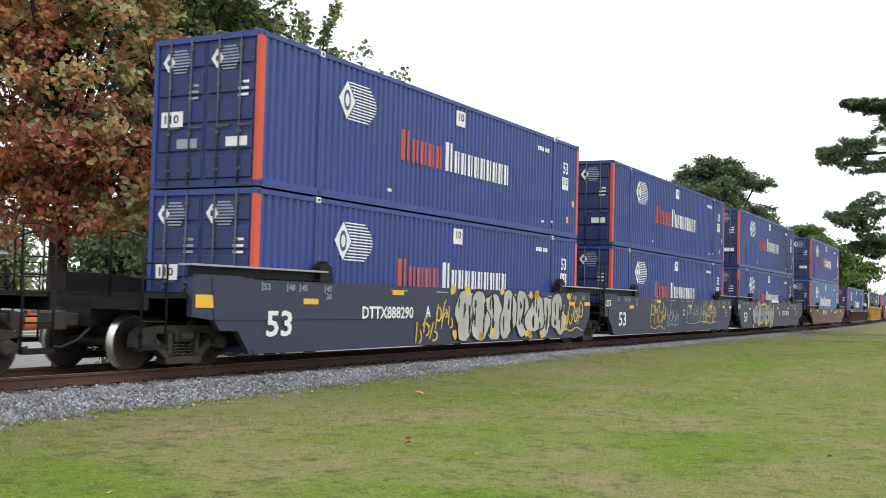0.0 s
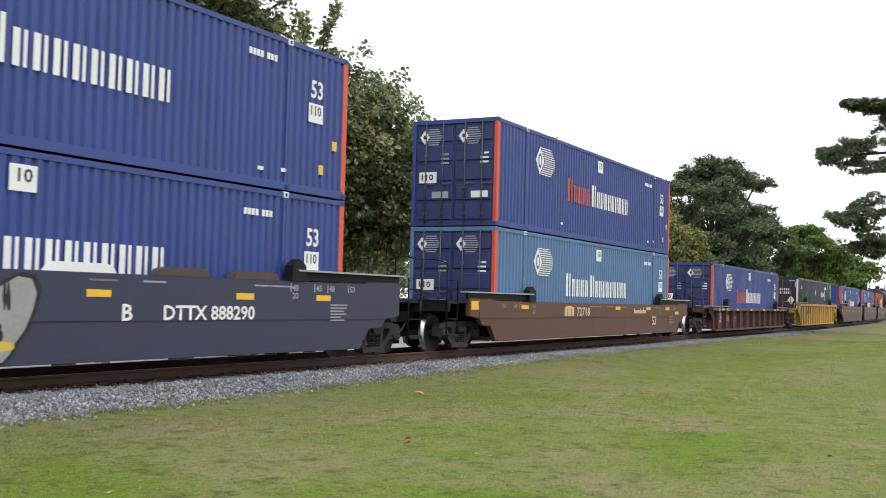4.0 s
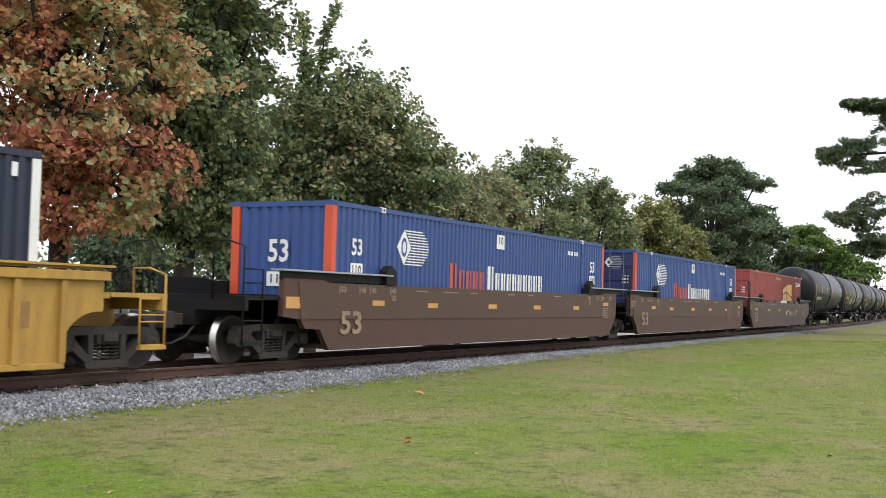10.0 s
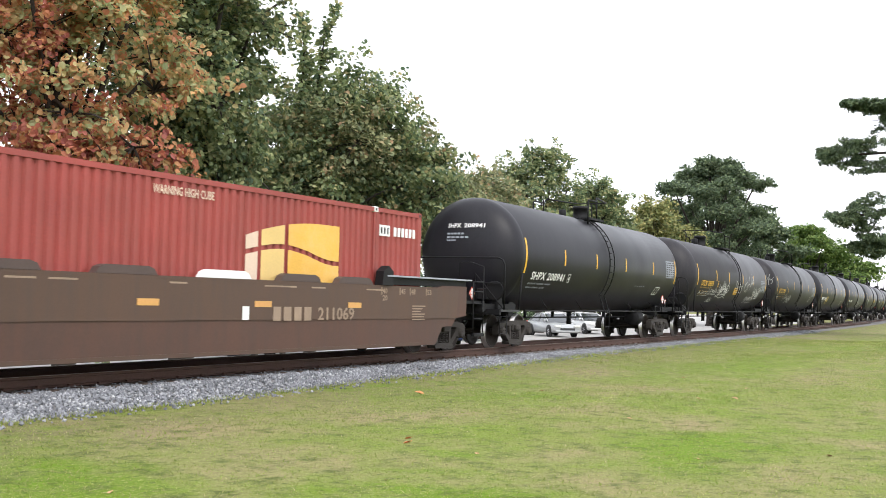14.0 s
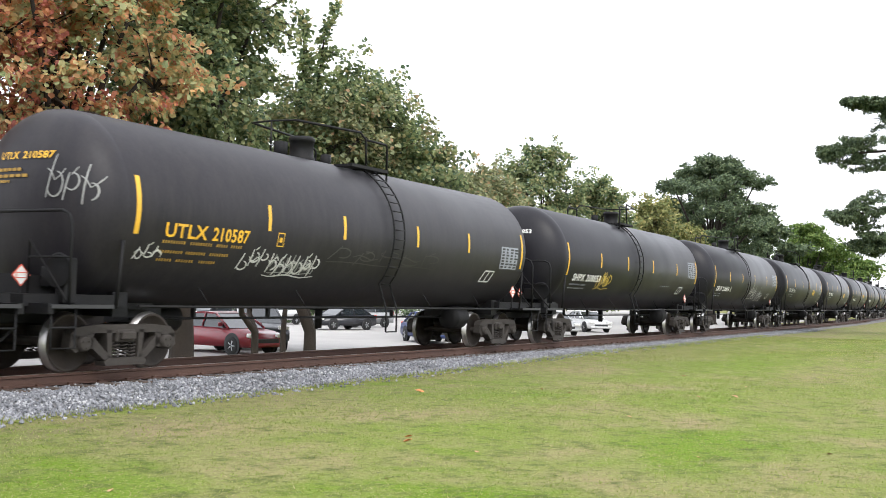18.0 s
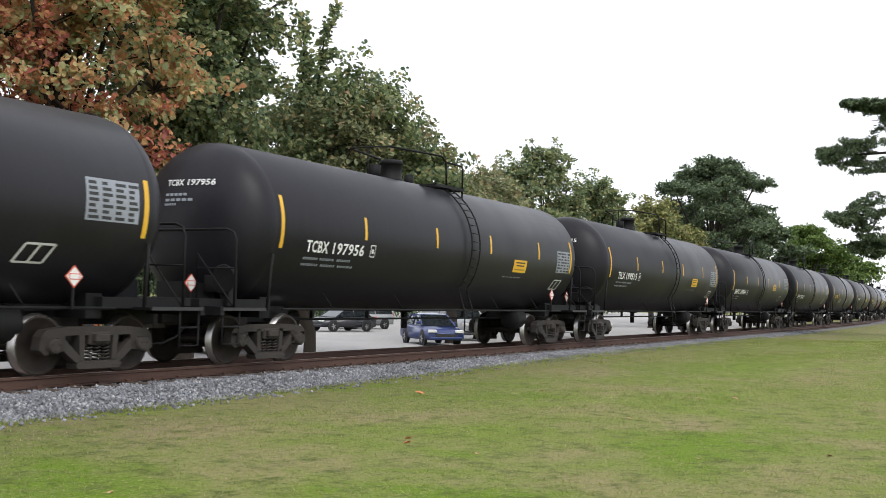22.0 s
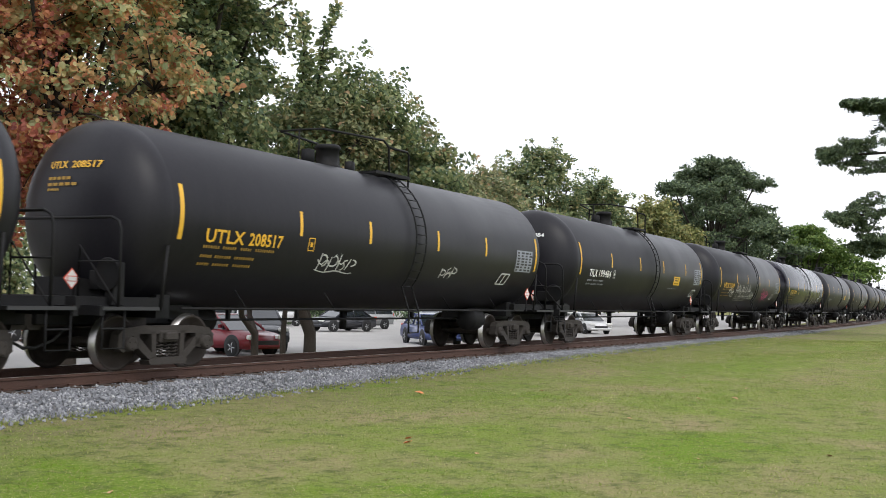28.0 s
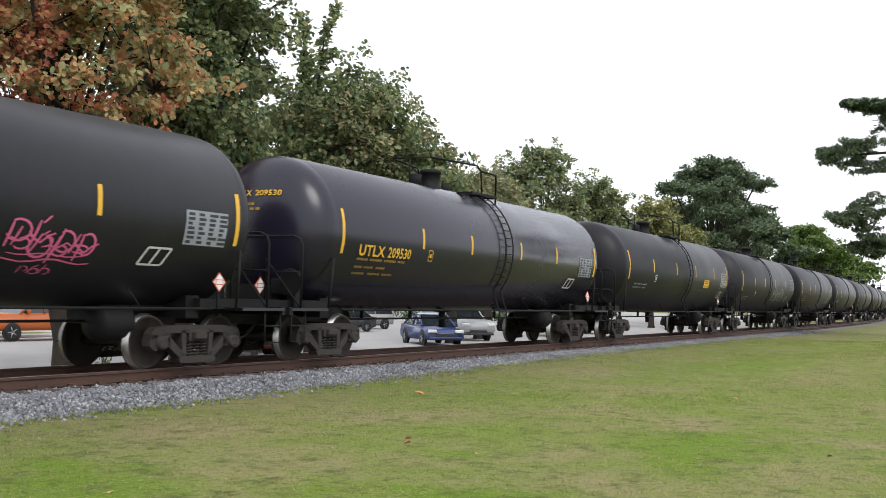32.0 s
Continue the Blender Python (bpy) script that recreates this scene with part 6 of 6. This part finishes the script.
tree(225.0, 36.0, 13.0, 9.0, "leaf_bright", "green tree far along the track", 32, lobes=18, clumps=24, per=44, leaf=0.5, layered=True, trunk_r=0.4, low=1.0, lobe=0.34, plain=True, spread=0.28)
tree(280.0, 52.0, 15.0, 14.0, "leaf_dark", "dark green tree far along the track", 33, lobes=20, clumps=24, per=50, leaf=0.6, layered=True, trunk_r=0.4, low=0.5, lobe=0.34, plain=True, spread=0.28)


def tiered_tree(x, y, base, label, seed):
    """A trunk with long level branches; each tier carries sprays of small leaves between an upper and a lower line, thinning to its tip."""
    rng = np.random.default_rng(seed)
    root = tagged(new("tree"), label, "tree", "trees by the track")
    root.location = (x, y, base)
    out = np.array([-0.484, 0.875, 0.0])
    aside = np.array([0.875, 0.484, 0.0])
    bm = bmesh.new()
    tube(bm, [(0, 0, -0.1), (0.05, 0.03, 2.0), (0.1, -0.1, 6.0), (0.0, 0.1, 10.0), (-0.1, 0.0, 13.6)], [0.55, 0.4, 0.33, 0.22, 0.1], 12)
    # reach, then (distance, lower, upper) along each tier
    tiers = ((6.0, ((0.0, 12.6, 14.6), (3.5, 12.55, 13.15), (4.6, 12.55, 13.05), (6.0, 12.9, 13.0))),
             (4.3, ((0.0, 11.2, 12.8), (3.2, 11.4, 12.7), (3.9, 11.3, 12.6), (4.3, 11.6, 12.3))),
             (7.4, ((0.0, 9.4, 11.8), (3.5, 8.95, 10.95), (5.2, 9.0, 10.9), (6.5, 8.95, 10.6), (7.4, 10.0, 10.25))),
             (7.0, ((0.0, 4.6, 9.2), (3.5, 4.5, 8.4), (4.6, 5.0, 7.8), (5.8, 5.9, 7.1), (7.0, 6.4, 6.55))),
             (5.4, ((0.0, 4.0, 6.0), (3.5, 4.2, 5.4), (5.4, 4.7, 5.0))))
    for side in (1, -1):
        for k, (reach, lines) in enumerate(tiers):
            reach *= 0.97 if side > 0 else 0.9
            d, lo, hi = zip(*lines)
            sway = 0.5 * rng.normal()
            pts = [out * side * reach * f + aside * sway * f + (0, 0, np.interp(reach * f, d, lo) * 0.45 + np.interp(reach * f, d, hi) * 0.55 - base) for f in (0, 0.3, 0.6, 0.85, 1.0)]
            tube(bm, pts, [0.14, 0.10, 0.07, 0.04, 0.015], 6)
            cs = []
            for j in range(int(52 * reach)):
                f = rng.random() ** 0.8
                dd = reach * f
                z0, z1 = np.interp(dd, d, lo), np.interp(dd, d, hi)
                z = z0 + (z1 - z0) * rng.random()
                depth = (1.2 * (1 - f) + 0.35) * rng.normal()
                if math.sin(2.3 * dd + 1.9 * depth + k) + math.sin(3.1 * z + 1.3 * dd) < -0.75:
                    continue
                c = out * side * dd + aside * (depth + sway * f) + (0, 0, z - base)
                cs.append(c)
                if j % 5 == 0:
                    tube(bm, [pts[2] * 0.2 + c * 0.8 if f > 0.5 else c - (0, 0, 0.3), c], [0.018, 0.006], 4)
            part("crown", leaf_mesh("crown", cs, np.array([0, 0, 6.0]), 60, 0.17, 0.13, rng, 0.5, True), "leaf_dark", root)
    part("trunk", bm, "bark", root, "rough grey-brown trunk and limbs")


tiered_tree(66.8, 4.8, -0.3, "dark tree with tiers of feathery branches over the lawn", 34)

# ivy climbing beside the first trunk
ivy = tagged(new("ivy"), "dark ivy strands hanging beside a trunk", "vine")
ivy.location = (20.25, 21.2, -0.92)
rng = np.random.default_rng(77)
for k in range(3):
    pts = [np.array([0.22 * k + 0.08 * math.sin(3.0 * j + k), 0.05 * k, 0.05 + 0.3 * j]) for j in range(6 + k)]
    bm = bmesh.new()
    tube(bm, pts, 0.012, 5)
    stem = part("stem", bm, "bark", ivy)
    part("leaves", leaf_mesh("leaves", pts, np.array([0, 1.0, 1.0]), 9, 0.07, 0.12, rng, 1.6), "leaf_green", stem)
for i, (a, b, h, r) in enumerate(((-2, 62, 8, 6), (12, 66, 9, 6), (26, 70, 8, 6), (40, 72, 9, 7), (56, 74, 8.5, 7), (72, 74, 9, 7), (90, 74, 10, 8), (110, 72, 10, 8), (132, 70, 10, 8), (160, 72, 11, 9), (190, 72, 11, 9))):
    tree(a, b, h, r, ("leaf_dark", "leaf_green", "leaf_dark")[i % 3], "green tree beyond the car park", 50 + i, lobes=16, clumps=16, per=44, leaf=0.46, low=-0.7, plain=True, spread=0.26)



def shrub(x, y, r, h, seed, label):
    rng = np.random.default_rng(seed)
    root = tagged(new("shrub"), label, "shrub", "shrubs behind the car park")
    root.location = (x, y, -0.92)
    bm = bmesh.new()
    cs = []
    for k in range(26):
        a, g = rng.random() * 6.283, rng.random() ** 0.5
        c = np.array([r * g * math.cos(a), 0.5 * r * g * math.sin(a), h * (0.15 + 0.75 * rng.random() * (1 - 0.4 * g))])
        cs.append(c)
        tube(bm, [(0.3 * c[0], 0.3 * c[1], 0), c], [0.03, 0.01], 5)
    part("stems", bm, "bark", root)
    part("foliage", leaf_mesh("foliage", cs, np.array([0, 0, 0.2]), 46, 0.5, 0.3, rng, 0.7, True), "leaf_dark", root)


for k in range(15):
    shrub(14 + 6.6 * k, 51 + 1.5 * math.sin(2.1 * k), 4.2, 2.1 + 0.5 * math.sin(1.7 * k), 300 + k, "low dark green shrub behind the car park")
tree(28.75, 21.9, 6.8, 1.7, "leaf_green", "slender young tree among the larger ones", 61, trunk_r=0.09, lobes=9, clumps=24, per=28, leaf=0.16, low=1.6, spread=0.2)
tree(27.6, 22.1, 6.0, 1.5, "leaf_green", "small twin-stemmed tree before the red car", 62, trunk_r=0.14, stems=2, lobes=7, clumps=22, per=26, leaf=0.16, low=1.6, spread=0.2)
paint("car_red", (0.24, 0.012, 0.025))
paint("car_blue", (0.025, 0.045, 0.16))
paint("car_orange", (0.55, 0.13, 0.02))
paint("car_silver", (0.45, 0.46, 0.47))
paint("car_dark", (0.02, 0.022, 0.03))
paint("car_white", (0.7, 0.7, 0.7))
parked_car("sedan", "car_red", 30.7, 25.95, -100, "dark red hatchback parked under the trees")
parked_car("sedan", "car_blue", 45.5, 25.8, -132, "dark blue saloon parked in the car park")
parked_car("pickup", "car_orange", 32.3, 37.6, 172, "orange pickup truck parked in the car park")
parked_car("pickup", "car_silver", 53.0, 28.4, -128, "silver pickup truck parked beside the blue car")
parked_car("sedan", "car_dark", 56.6, 38.6, 165, "dark saloon at the far side")
parked_car("sedan", "car_silver", 46.3, 46.6, -18, "silver saloon behind the kerbed island")
parked_car("sedan", "car_silver", 64.0, 27.4, -132, "silver hatchback parked between trees")
parked_car("sedan", "car_white", 73.0, 28.6, -132, "white car parked between trees")
parked_car("suv", "car_silver", 62.5, 41.0, 165, "silver car at the far side of the lot")
parked_car("sedan", "car_red", 25.9, 38.2, -60, "red car beside the orange pickup")
parked_car("suv", "car_dark", 34.2, 27.4, -132, "dark car parked behind the red hatchback")

for k, (a, b, tone, kind) in enumerate(((37.5, 47.6, "car_dark", "sedan"), (53.0, 45.6, "car_dark", "suv"), (60.5, 47.0, "car_white", "suv"), (70.0, 46.0, "car_dark", "sedan"), (80.0, 45.0, "car_silver", "suv"))):
    parked_car(kind, tone, a, b, 160 + 7 * k, {"car_dark": "dark car", "car_white": "white car", "car_silver": "silver car"}[tone] + " in the far row of the car park")

# ---- the train ----
FLOOR = 0.36
UP = FLOOR + CH + 0.03
UNIT = 19.30
TYPES = {}


def box_at(kind, centre, level):
    """A container of a kind, set into a well or on top of another."""
    if kind not in TYPES:
        TYPES[kind] = {
            "blue": lambda: container("blue", label="corrugated blue container with orange corner posts and white lettering"),
            "pale": lambda: container("light_blue", word=("white", "white"), scheme="plain_word", label="faded light-blue container with plain white lettering"),
            "nose": lambda: container("mid_blue", door_end=False, label="blue container, blank end leading, orange corner posts"),
            "mid": lambda: container("mid_blue", label="bright blue container with doors leading and orange posts"),
            "navy": lambda: container("navy", scheme="navy", posts="white", label="dark navy container with white emblem and white tail post"),
            "red": lambda: container("red", scheme="red", posts="red", label="brick-red container with a yellow panel emblem"),
        }[kind]()
        ob = TYPES[kind]
    else:
        ob = copy_thing(TYPES[kind], Matrix())
    return couple(ob, centre, level)


def top_covers(u):
    """Half-round covers bolted along the top of the sill."""
    for k, a in enumerate((-4.4, -2.1, 0.25, 2.4, 4.3)):
        bm = bmesh.new()
        prism(bm, [(a, 1.56), (a + 0.08, 1.66), (a + 0.2, 1.70), (a + 1.1, 1.70), (a + 1.22, 1.66), (a + 1.3, 1.56)], -1.56, -1.40)
        part("sill_cover", bm, "white" if k == 2 else "cover_brown", u)


gear = "charcoal well car unit with sprayed graffiti, carrying stacked containers"
first = 15.55 + CL / 2
couple(well_unit("well_grey", -0.14, label="charcoal well car ahead, empty end platform"), -0.14)
for i in range(3):
    s = first + UNIT * i
    u = couple(well_unit("well_grey", s, lead=i == 0, tail=i == 2, bogies=(i == 0, True), label=gear), s)
    side = -1.562
    if i == 0:
        side_text(u, "DTTX888290", -4.74, 0.84, 0.27, 2.12, side, "white")
        side_text(u, "A", -2.06, 0.87, 0.26, 0.24, side, "white")
        spray_piece(u, -0.55, 6.4, 0.28, 1.54, side, "piece_fill", "yellow_spray", 5, 8, 6)
        side_scrawl(u, -2.55, -1.5, 0.28, 0.92, 31, side, "yellow_spray", 3)
        side_scrawl(u, -1.6, -0.7, 0.5, 1.2, 35, side, "yellow_spray", 3)
        side_scrawl(u, 6.2, 7.9, 0.4, 1.5, 32, side - 0.008, "yellow_spray", 4)
    elif i == 1:
        side_scrawl(u, -4.4, -2.4, 0.35, 1.5, 33, side, "yellow_spray", 4)
        side_scrawl(u, -2.3, -0.6, 0.45, 1.3, 41, side - 0.002, "grey_mark", 4)
        side_scrawl(u, 0.6, 5.6, 0.5, 1.45, 34, side, "grey_mark", 9)
        side_scrawl(u, 3.2, 5.4, 0.5, 1.4, 36, side - 0.002, "yellow_spray", 4)
        side_text(u, "C", 0.1, 0.86, 0.27, 0.2, side, "white")
    else:
        spray_piece(u, -5.6, -0.2, 0.28, 1.54, side, "grey_spray", "yellow_spray", 9, 6, 4)
        top_covers(u)
        side_text(u, "B", 1.68, 0.84, 0.26, 0.22, side, "white")
        side_text(u, "DTTX 888290", 2.58, 0.84, 0.25, 2.3, side, "white")
    box_at("blue", s, FLOOR)
    box_at("blue", s, UP)
s = 77.40 + CL / 2
u = couple(well_unit("well_brown", s, top=1.28, number_x=5.05, number_size=(0.33, 0.52), number_mat="logo_cream", label="brown well car with yellow reflectors under stacked containers"), s)
side_text(u, "72718", -2.65, 0.88, 0.27, 1.15, -1.562, "logo_cream")
for k in range(3):
    part("letter_block", plate(-3.65 + 0.28 * k, -3.43 + 0.28 * k, 0.88, 1.15, -1.562), "logo_cream", u)
for k in range(12):
    part("letter_block", plate(2.95 + 0.112 * k, 3.03 + 0.112 * k, 0.96, 1.08 + 0.05 * (k in (0, 6, 9)), -1.562), "logo_cream", u)
box_at("pale", s, FLOOR)
box_at("blue", s, UP)
s = 100.58 + CL / 2
u = couple(well_unit("well_red", s, top=1.21, ribs=(1.55, 1.08, 1.21), number_x=-7.55, number_mat="logo_cream", label="oxide-red ribbed well car with a single container"), s)
for k in range(3):
    part("letter_block", plate(-5.9 + 0.24 * k, -5.73 + 0.24 * k, 0.60, 0.86, -1.404), "dull_cream", u)
side_text(u, "73090", -4.78, 0.60, 0.26, 1.02, -1.404, "dull_cream")
for a, text, w in ((-8.0, "53", 0.2), (-7.25, "48", 0.2), (-6.45, "40", 0.2), (-6.15, "20", 0.2), (6.05, "40", 0.2), (6.35, "20", 0.2), (7.25, "48", 0.2), (7.85, "53", 0.2)):
    side_text(u, text, a, 1.09, 0.11, w, -1.6, "white")
for a, w in ((-2.9, 0.5), (-2.9, 0.42), (-0.2, 0.35), (3.1, 0.4), (-8.0, 0.3)):
    part("stencil_bar", plate(a, a + w, 0.42 + 0.1 * (w < 0.45), 0.45 + 0.1 * (w < 0.45), -1.404), "dull_cream", u)
part("stencil_frame", boxes((1.3, 1.7, -1.408, -1.404, 0.72, 0.98)), "well_tan", u)
for a in (-7.4, -4.4, -1.2, 2.0, 5.2):
    part("reflector", boxes((a, a + 0.42, -1.606, -1.6, 1.10, 1.18)), "reflect", u)
box_at("blue", s, FLOOR)
s = 123.68 + CL / 2
u = couple(well_unit("yellow_paint", s, top=1.58, ribs=(1.01, 1.44, 1.58), number=None, label="yellow ribbed well car with a single navy container"), s)
side = -1.504
for a, text in ((-5.85, "DTTX"), (-4.88, "658150")):
    part("number_band", boxes((a, a + 0.84, side - 0.004, side, 0.90, 1.16)), "dark", u)
    side_text(u, text, a + 0.08, 0.95, 0.16, 0.68, side - 0.004, "grey_mark")
side_text(u, "53", 5.50, 0.76, 0.30, 0.45, side, "dark")
for a in (3.42, 4.46):
    b = part("emblem_band", boxes((a, a + 0.80, side - 0.004, side, 0.76, 1.02)), "dark", u)
    for k in range(3):
        part("emblem_bar", boxes((a + 0.1 + 0.22 * k, a + 0.24 + 0.22 * k, side - 0.007, side - 0.004, 0.80, 0.98)), "grey_mark", b)
for a in (-7.2, -3.0, -0.9, 6.4, 7.4):
    part("stencil_plate", boxes((a, a + 0.35, side - 0.003, side, 0.75, 1.12)), "well_tan", u, "faded stencilled patch")
box_at("navy", s, FLOOR)
for i, kind in enumerate(("nose", "mid", "red")):
    s = 147.07 + CL / 2 + 19.43 * i
    u = couple(well_unit("well_umber", s, top=1.56, lead=i == 0, tail=i == 2, bogies=(i == 0, True), number_mat="dull_cream", reflectors="logo_gold", number_x=-8.03, marks=((-7.65 if i == 2 else -6.6, 1.12), (-4.2, 1.08), (-1.0, 1.08), (1.9, 1.07), (4.9, 1.07)), label="dull brown well car unit carrying one container"), s)
    box_at(kind, s, FLOOR)
    side = -1.562
    if i == 1:
        bm = bmesh.new()
        lathe(bm, [(0.44, side - 0.004), (0.44, side - 0.001)], "y", 28, (5.42, 0, 1.06))
        e = part("emblem_disc", bm, "umber_fade", u, "faded round emblem")
        bm = bmesh.new()
        lathe(bm, [(0.36, side - 0.006), (0.36, side - 0.004)], "y", 28, (5.42, 0, 1.06))
        part("emblem_inner", bm, "umber_dim", e)
        for k, (w, z) in enumerate(((0.4, 1.2), (0.62, 1.06), (0.4, 0.92))):
            part("emblem_bar", boxes((5.42 - w / 2, 5.42 + w / 2, side - 0.008, side - 0.006, z - 0.03, z + 0.03)), "umber_fade", e)
        part("emblem_bar", boxes((5.39, 5.45, side - 0.0095, side - 0.008, 0.74, 1.38)), "umber_fade", e)
    if i == 2:
        for k in range(4):
            part("letter_block", plate(2.20 + 0.32 * k, 2.43 + 0.32 * k, 0.82, 1.08, side), "dull_cream", u)
        side_text(u, "211069", 3.61, 0.82, 0.26, 1.28, side, "dull_cream")
        part("letter_block", plate(1.32, 1.5, 0.84, 1.08, side), "white", u)
        top_covers(u)

TANKS = [("SHPX 208941", "rounded", "tank", False, ()),
         ("UTLX 208575", "amber", "tank_dirty", True, ((-6.57, -4.9, 1.68, 1.92, 5, "silver_spray"), (-4.9, -3.4, 1.75, 2.10, 6, "silver_spray"), (-4.4, -3.5, 1.36, 1.64, 4, "silver_spray"),
                                                       (-3.25, -1.25, 1.58, 2.46, 5, "silver_spray"), (-3.0, -1.5, 1.75, 2.3, 5, "silver_spray"), (0.0, 1.5, 1.92, 2.52, 4, "silver_spray"),
                                                       (1.95, 4.1, 1.92, 2.9, 3, "silver_spray"), (4.3, 5.9, 1.80, 2.3, 6, "silver_spray"), (3.05, 4.95, 1.38, 1.9, 5, "silver_spray"))),
         ("UTLX 210587", "amber", "tank_dirty", False, ((-9.4, -8.6, 2.5, 3.3, 3, "grey_spray"), (-4.55, -3.75, 1.62, 2.05, 3, "silver_spray"), (-3.7, -2.1, 1.52, 2.08, 6, "silver_spray"), (-3.6, -2.2, 1.6, 1.98, 7, "grey_spray"), (-7.1, -6.5, 1.7, 2.0, 3, "silver_spray"), (-1.9, 2.6, 1.9, 2.3, 5, "tank_scuff"))),
         ("SHPX 208853", "rounded", "tank", False, ((-4.5, -3.2, 1.62, 2.2, 4, "yellow_spray"), (-4.3, -3.4, 1.75, 2.25, 3, "yellow_spray"))),
         ("DBUX 208856", "rounded", "tank", False, ((0.55, 2.15, 1.52, 2.28, 4, "silver_spray"), (2.56, 3.9, 1.42, 2.14, 4, "silver_spray"))),
         ("TCBX 197956", "plain", "tank", True, ()),
         ("TILX 199515", "plain", "tank", True, ()),
         ("SHPX 208866", "rounded", "tank", True, ()),
         ("SHPX 208868", "rounded", "tank", False, ()),
         ("UTLX 208517", "amber", "tank", False, ((-3.18, -1.82, 1.72, 2.2, 4, "silver_spray"), (1.87, 2.68, 1.72, 2.08, 3, "silver_spray"))),
         ("TILX 199484", "plain", "tank", True, ()),
         ("UTLX 210129", "amber", "tank", False, ((-5.25, -4.15, 1.68, 2.25, 3, "silver_spray"), (-3.85, -2.5, 1.6, 2.4, 3, "silver_spray"), (-2.55, -0.5, 1.72, 2.42, 4, "silver_spray"),
                                                        (-0.5, 0.5, 1.62, 2.05, 4, "silver_spray"), (-3.6, -1.0, 1.5, 1.8, 7, "grey_spray"), (2.45, 4.15, 1.6, 2.3, 4, "pink"), (2.6, 4.0, 1.72, 2.15, 4, "pink"), (2.9, 3.5, 1.38, 1.6, 3, "pink"))),
         ("UTLX 209530", "amber", "tank_new", False, ()),
         ("", "plain", "tank", True, ((6.0, 7.0, 1.9, 2.7, 3, "silver_spray"),)), ("", "rounded", "tank_dirty", False, ((1.0, 4.2, 1.6, 2.4, 7, "silver_spray"),)), ("", "amber", "tank_dirty", False, ()),
         ("", "plain", "tank", False, ()), ("", "rounded", "tank_dirty", False, ()), ("", "plain", "tank", False, ()), ("", "rounded", "tank", False, ()), ("", "plain", "tank", False, ())]
TONE = {"tank": "black tank car", "tank_dirty": "dusty black tank car", "tank_new": "glossy black tank car mirroring the sky"}
for i, (mark, family, shell, sign, spray) in enumerate(TANKS):
    s = 214.67 + 18.0 * i - (0.27 if i >= 12 else 0.0)
    text = TONE[shell] + (", amber lettering" if family == "amber" else ", white lettering") + (", yellow panel" if sign else "") + (", sprayed tags" if spray else "")
    couple(tank_car(mark, family, s, shell, sign, spray, text, i), s)
for o in list(TANK["base"].children_recursive) + [TANK["base"]]:
    bpy.data.objects.remove(o)


# ---- motion of the train ----
def motions():
    times = [float(t) for t in range(33)]
    gone = [run(t) for t in times]
    for thing, s, z in MOVERS:
        walk(thing, [(t, on_track(s - g, z)) for t, g in zip(times, gone)])
    for w, s, off in WHEELSETS:
        here = Vector(w.location)
        rows = [(0.0, Matrix.Translation(here))]
        started = None
        k = 1
        while k < 960:
            t = k / 30
            x = s - run(t)
            if 4 < x < 34:
                if started is None:
                    started = run(t - 1 / 30)
                    rows.append((t - 1 / 30, rows[-1][1]))
                rows.append((t, Matrix.Translation(here) @ Matrix.Rotation(-(run(t) - started) / 0.457, 4, "Y")))
            k += 1
        rows.append((32.0, rows[-1][1]))
        seen = {}
        for t, m in rows:
            seen[round(t * 30)] = (t, m)
        walk(w, [seen[k] for k in sorted(seen)])


motions()
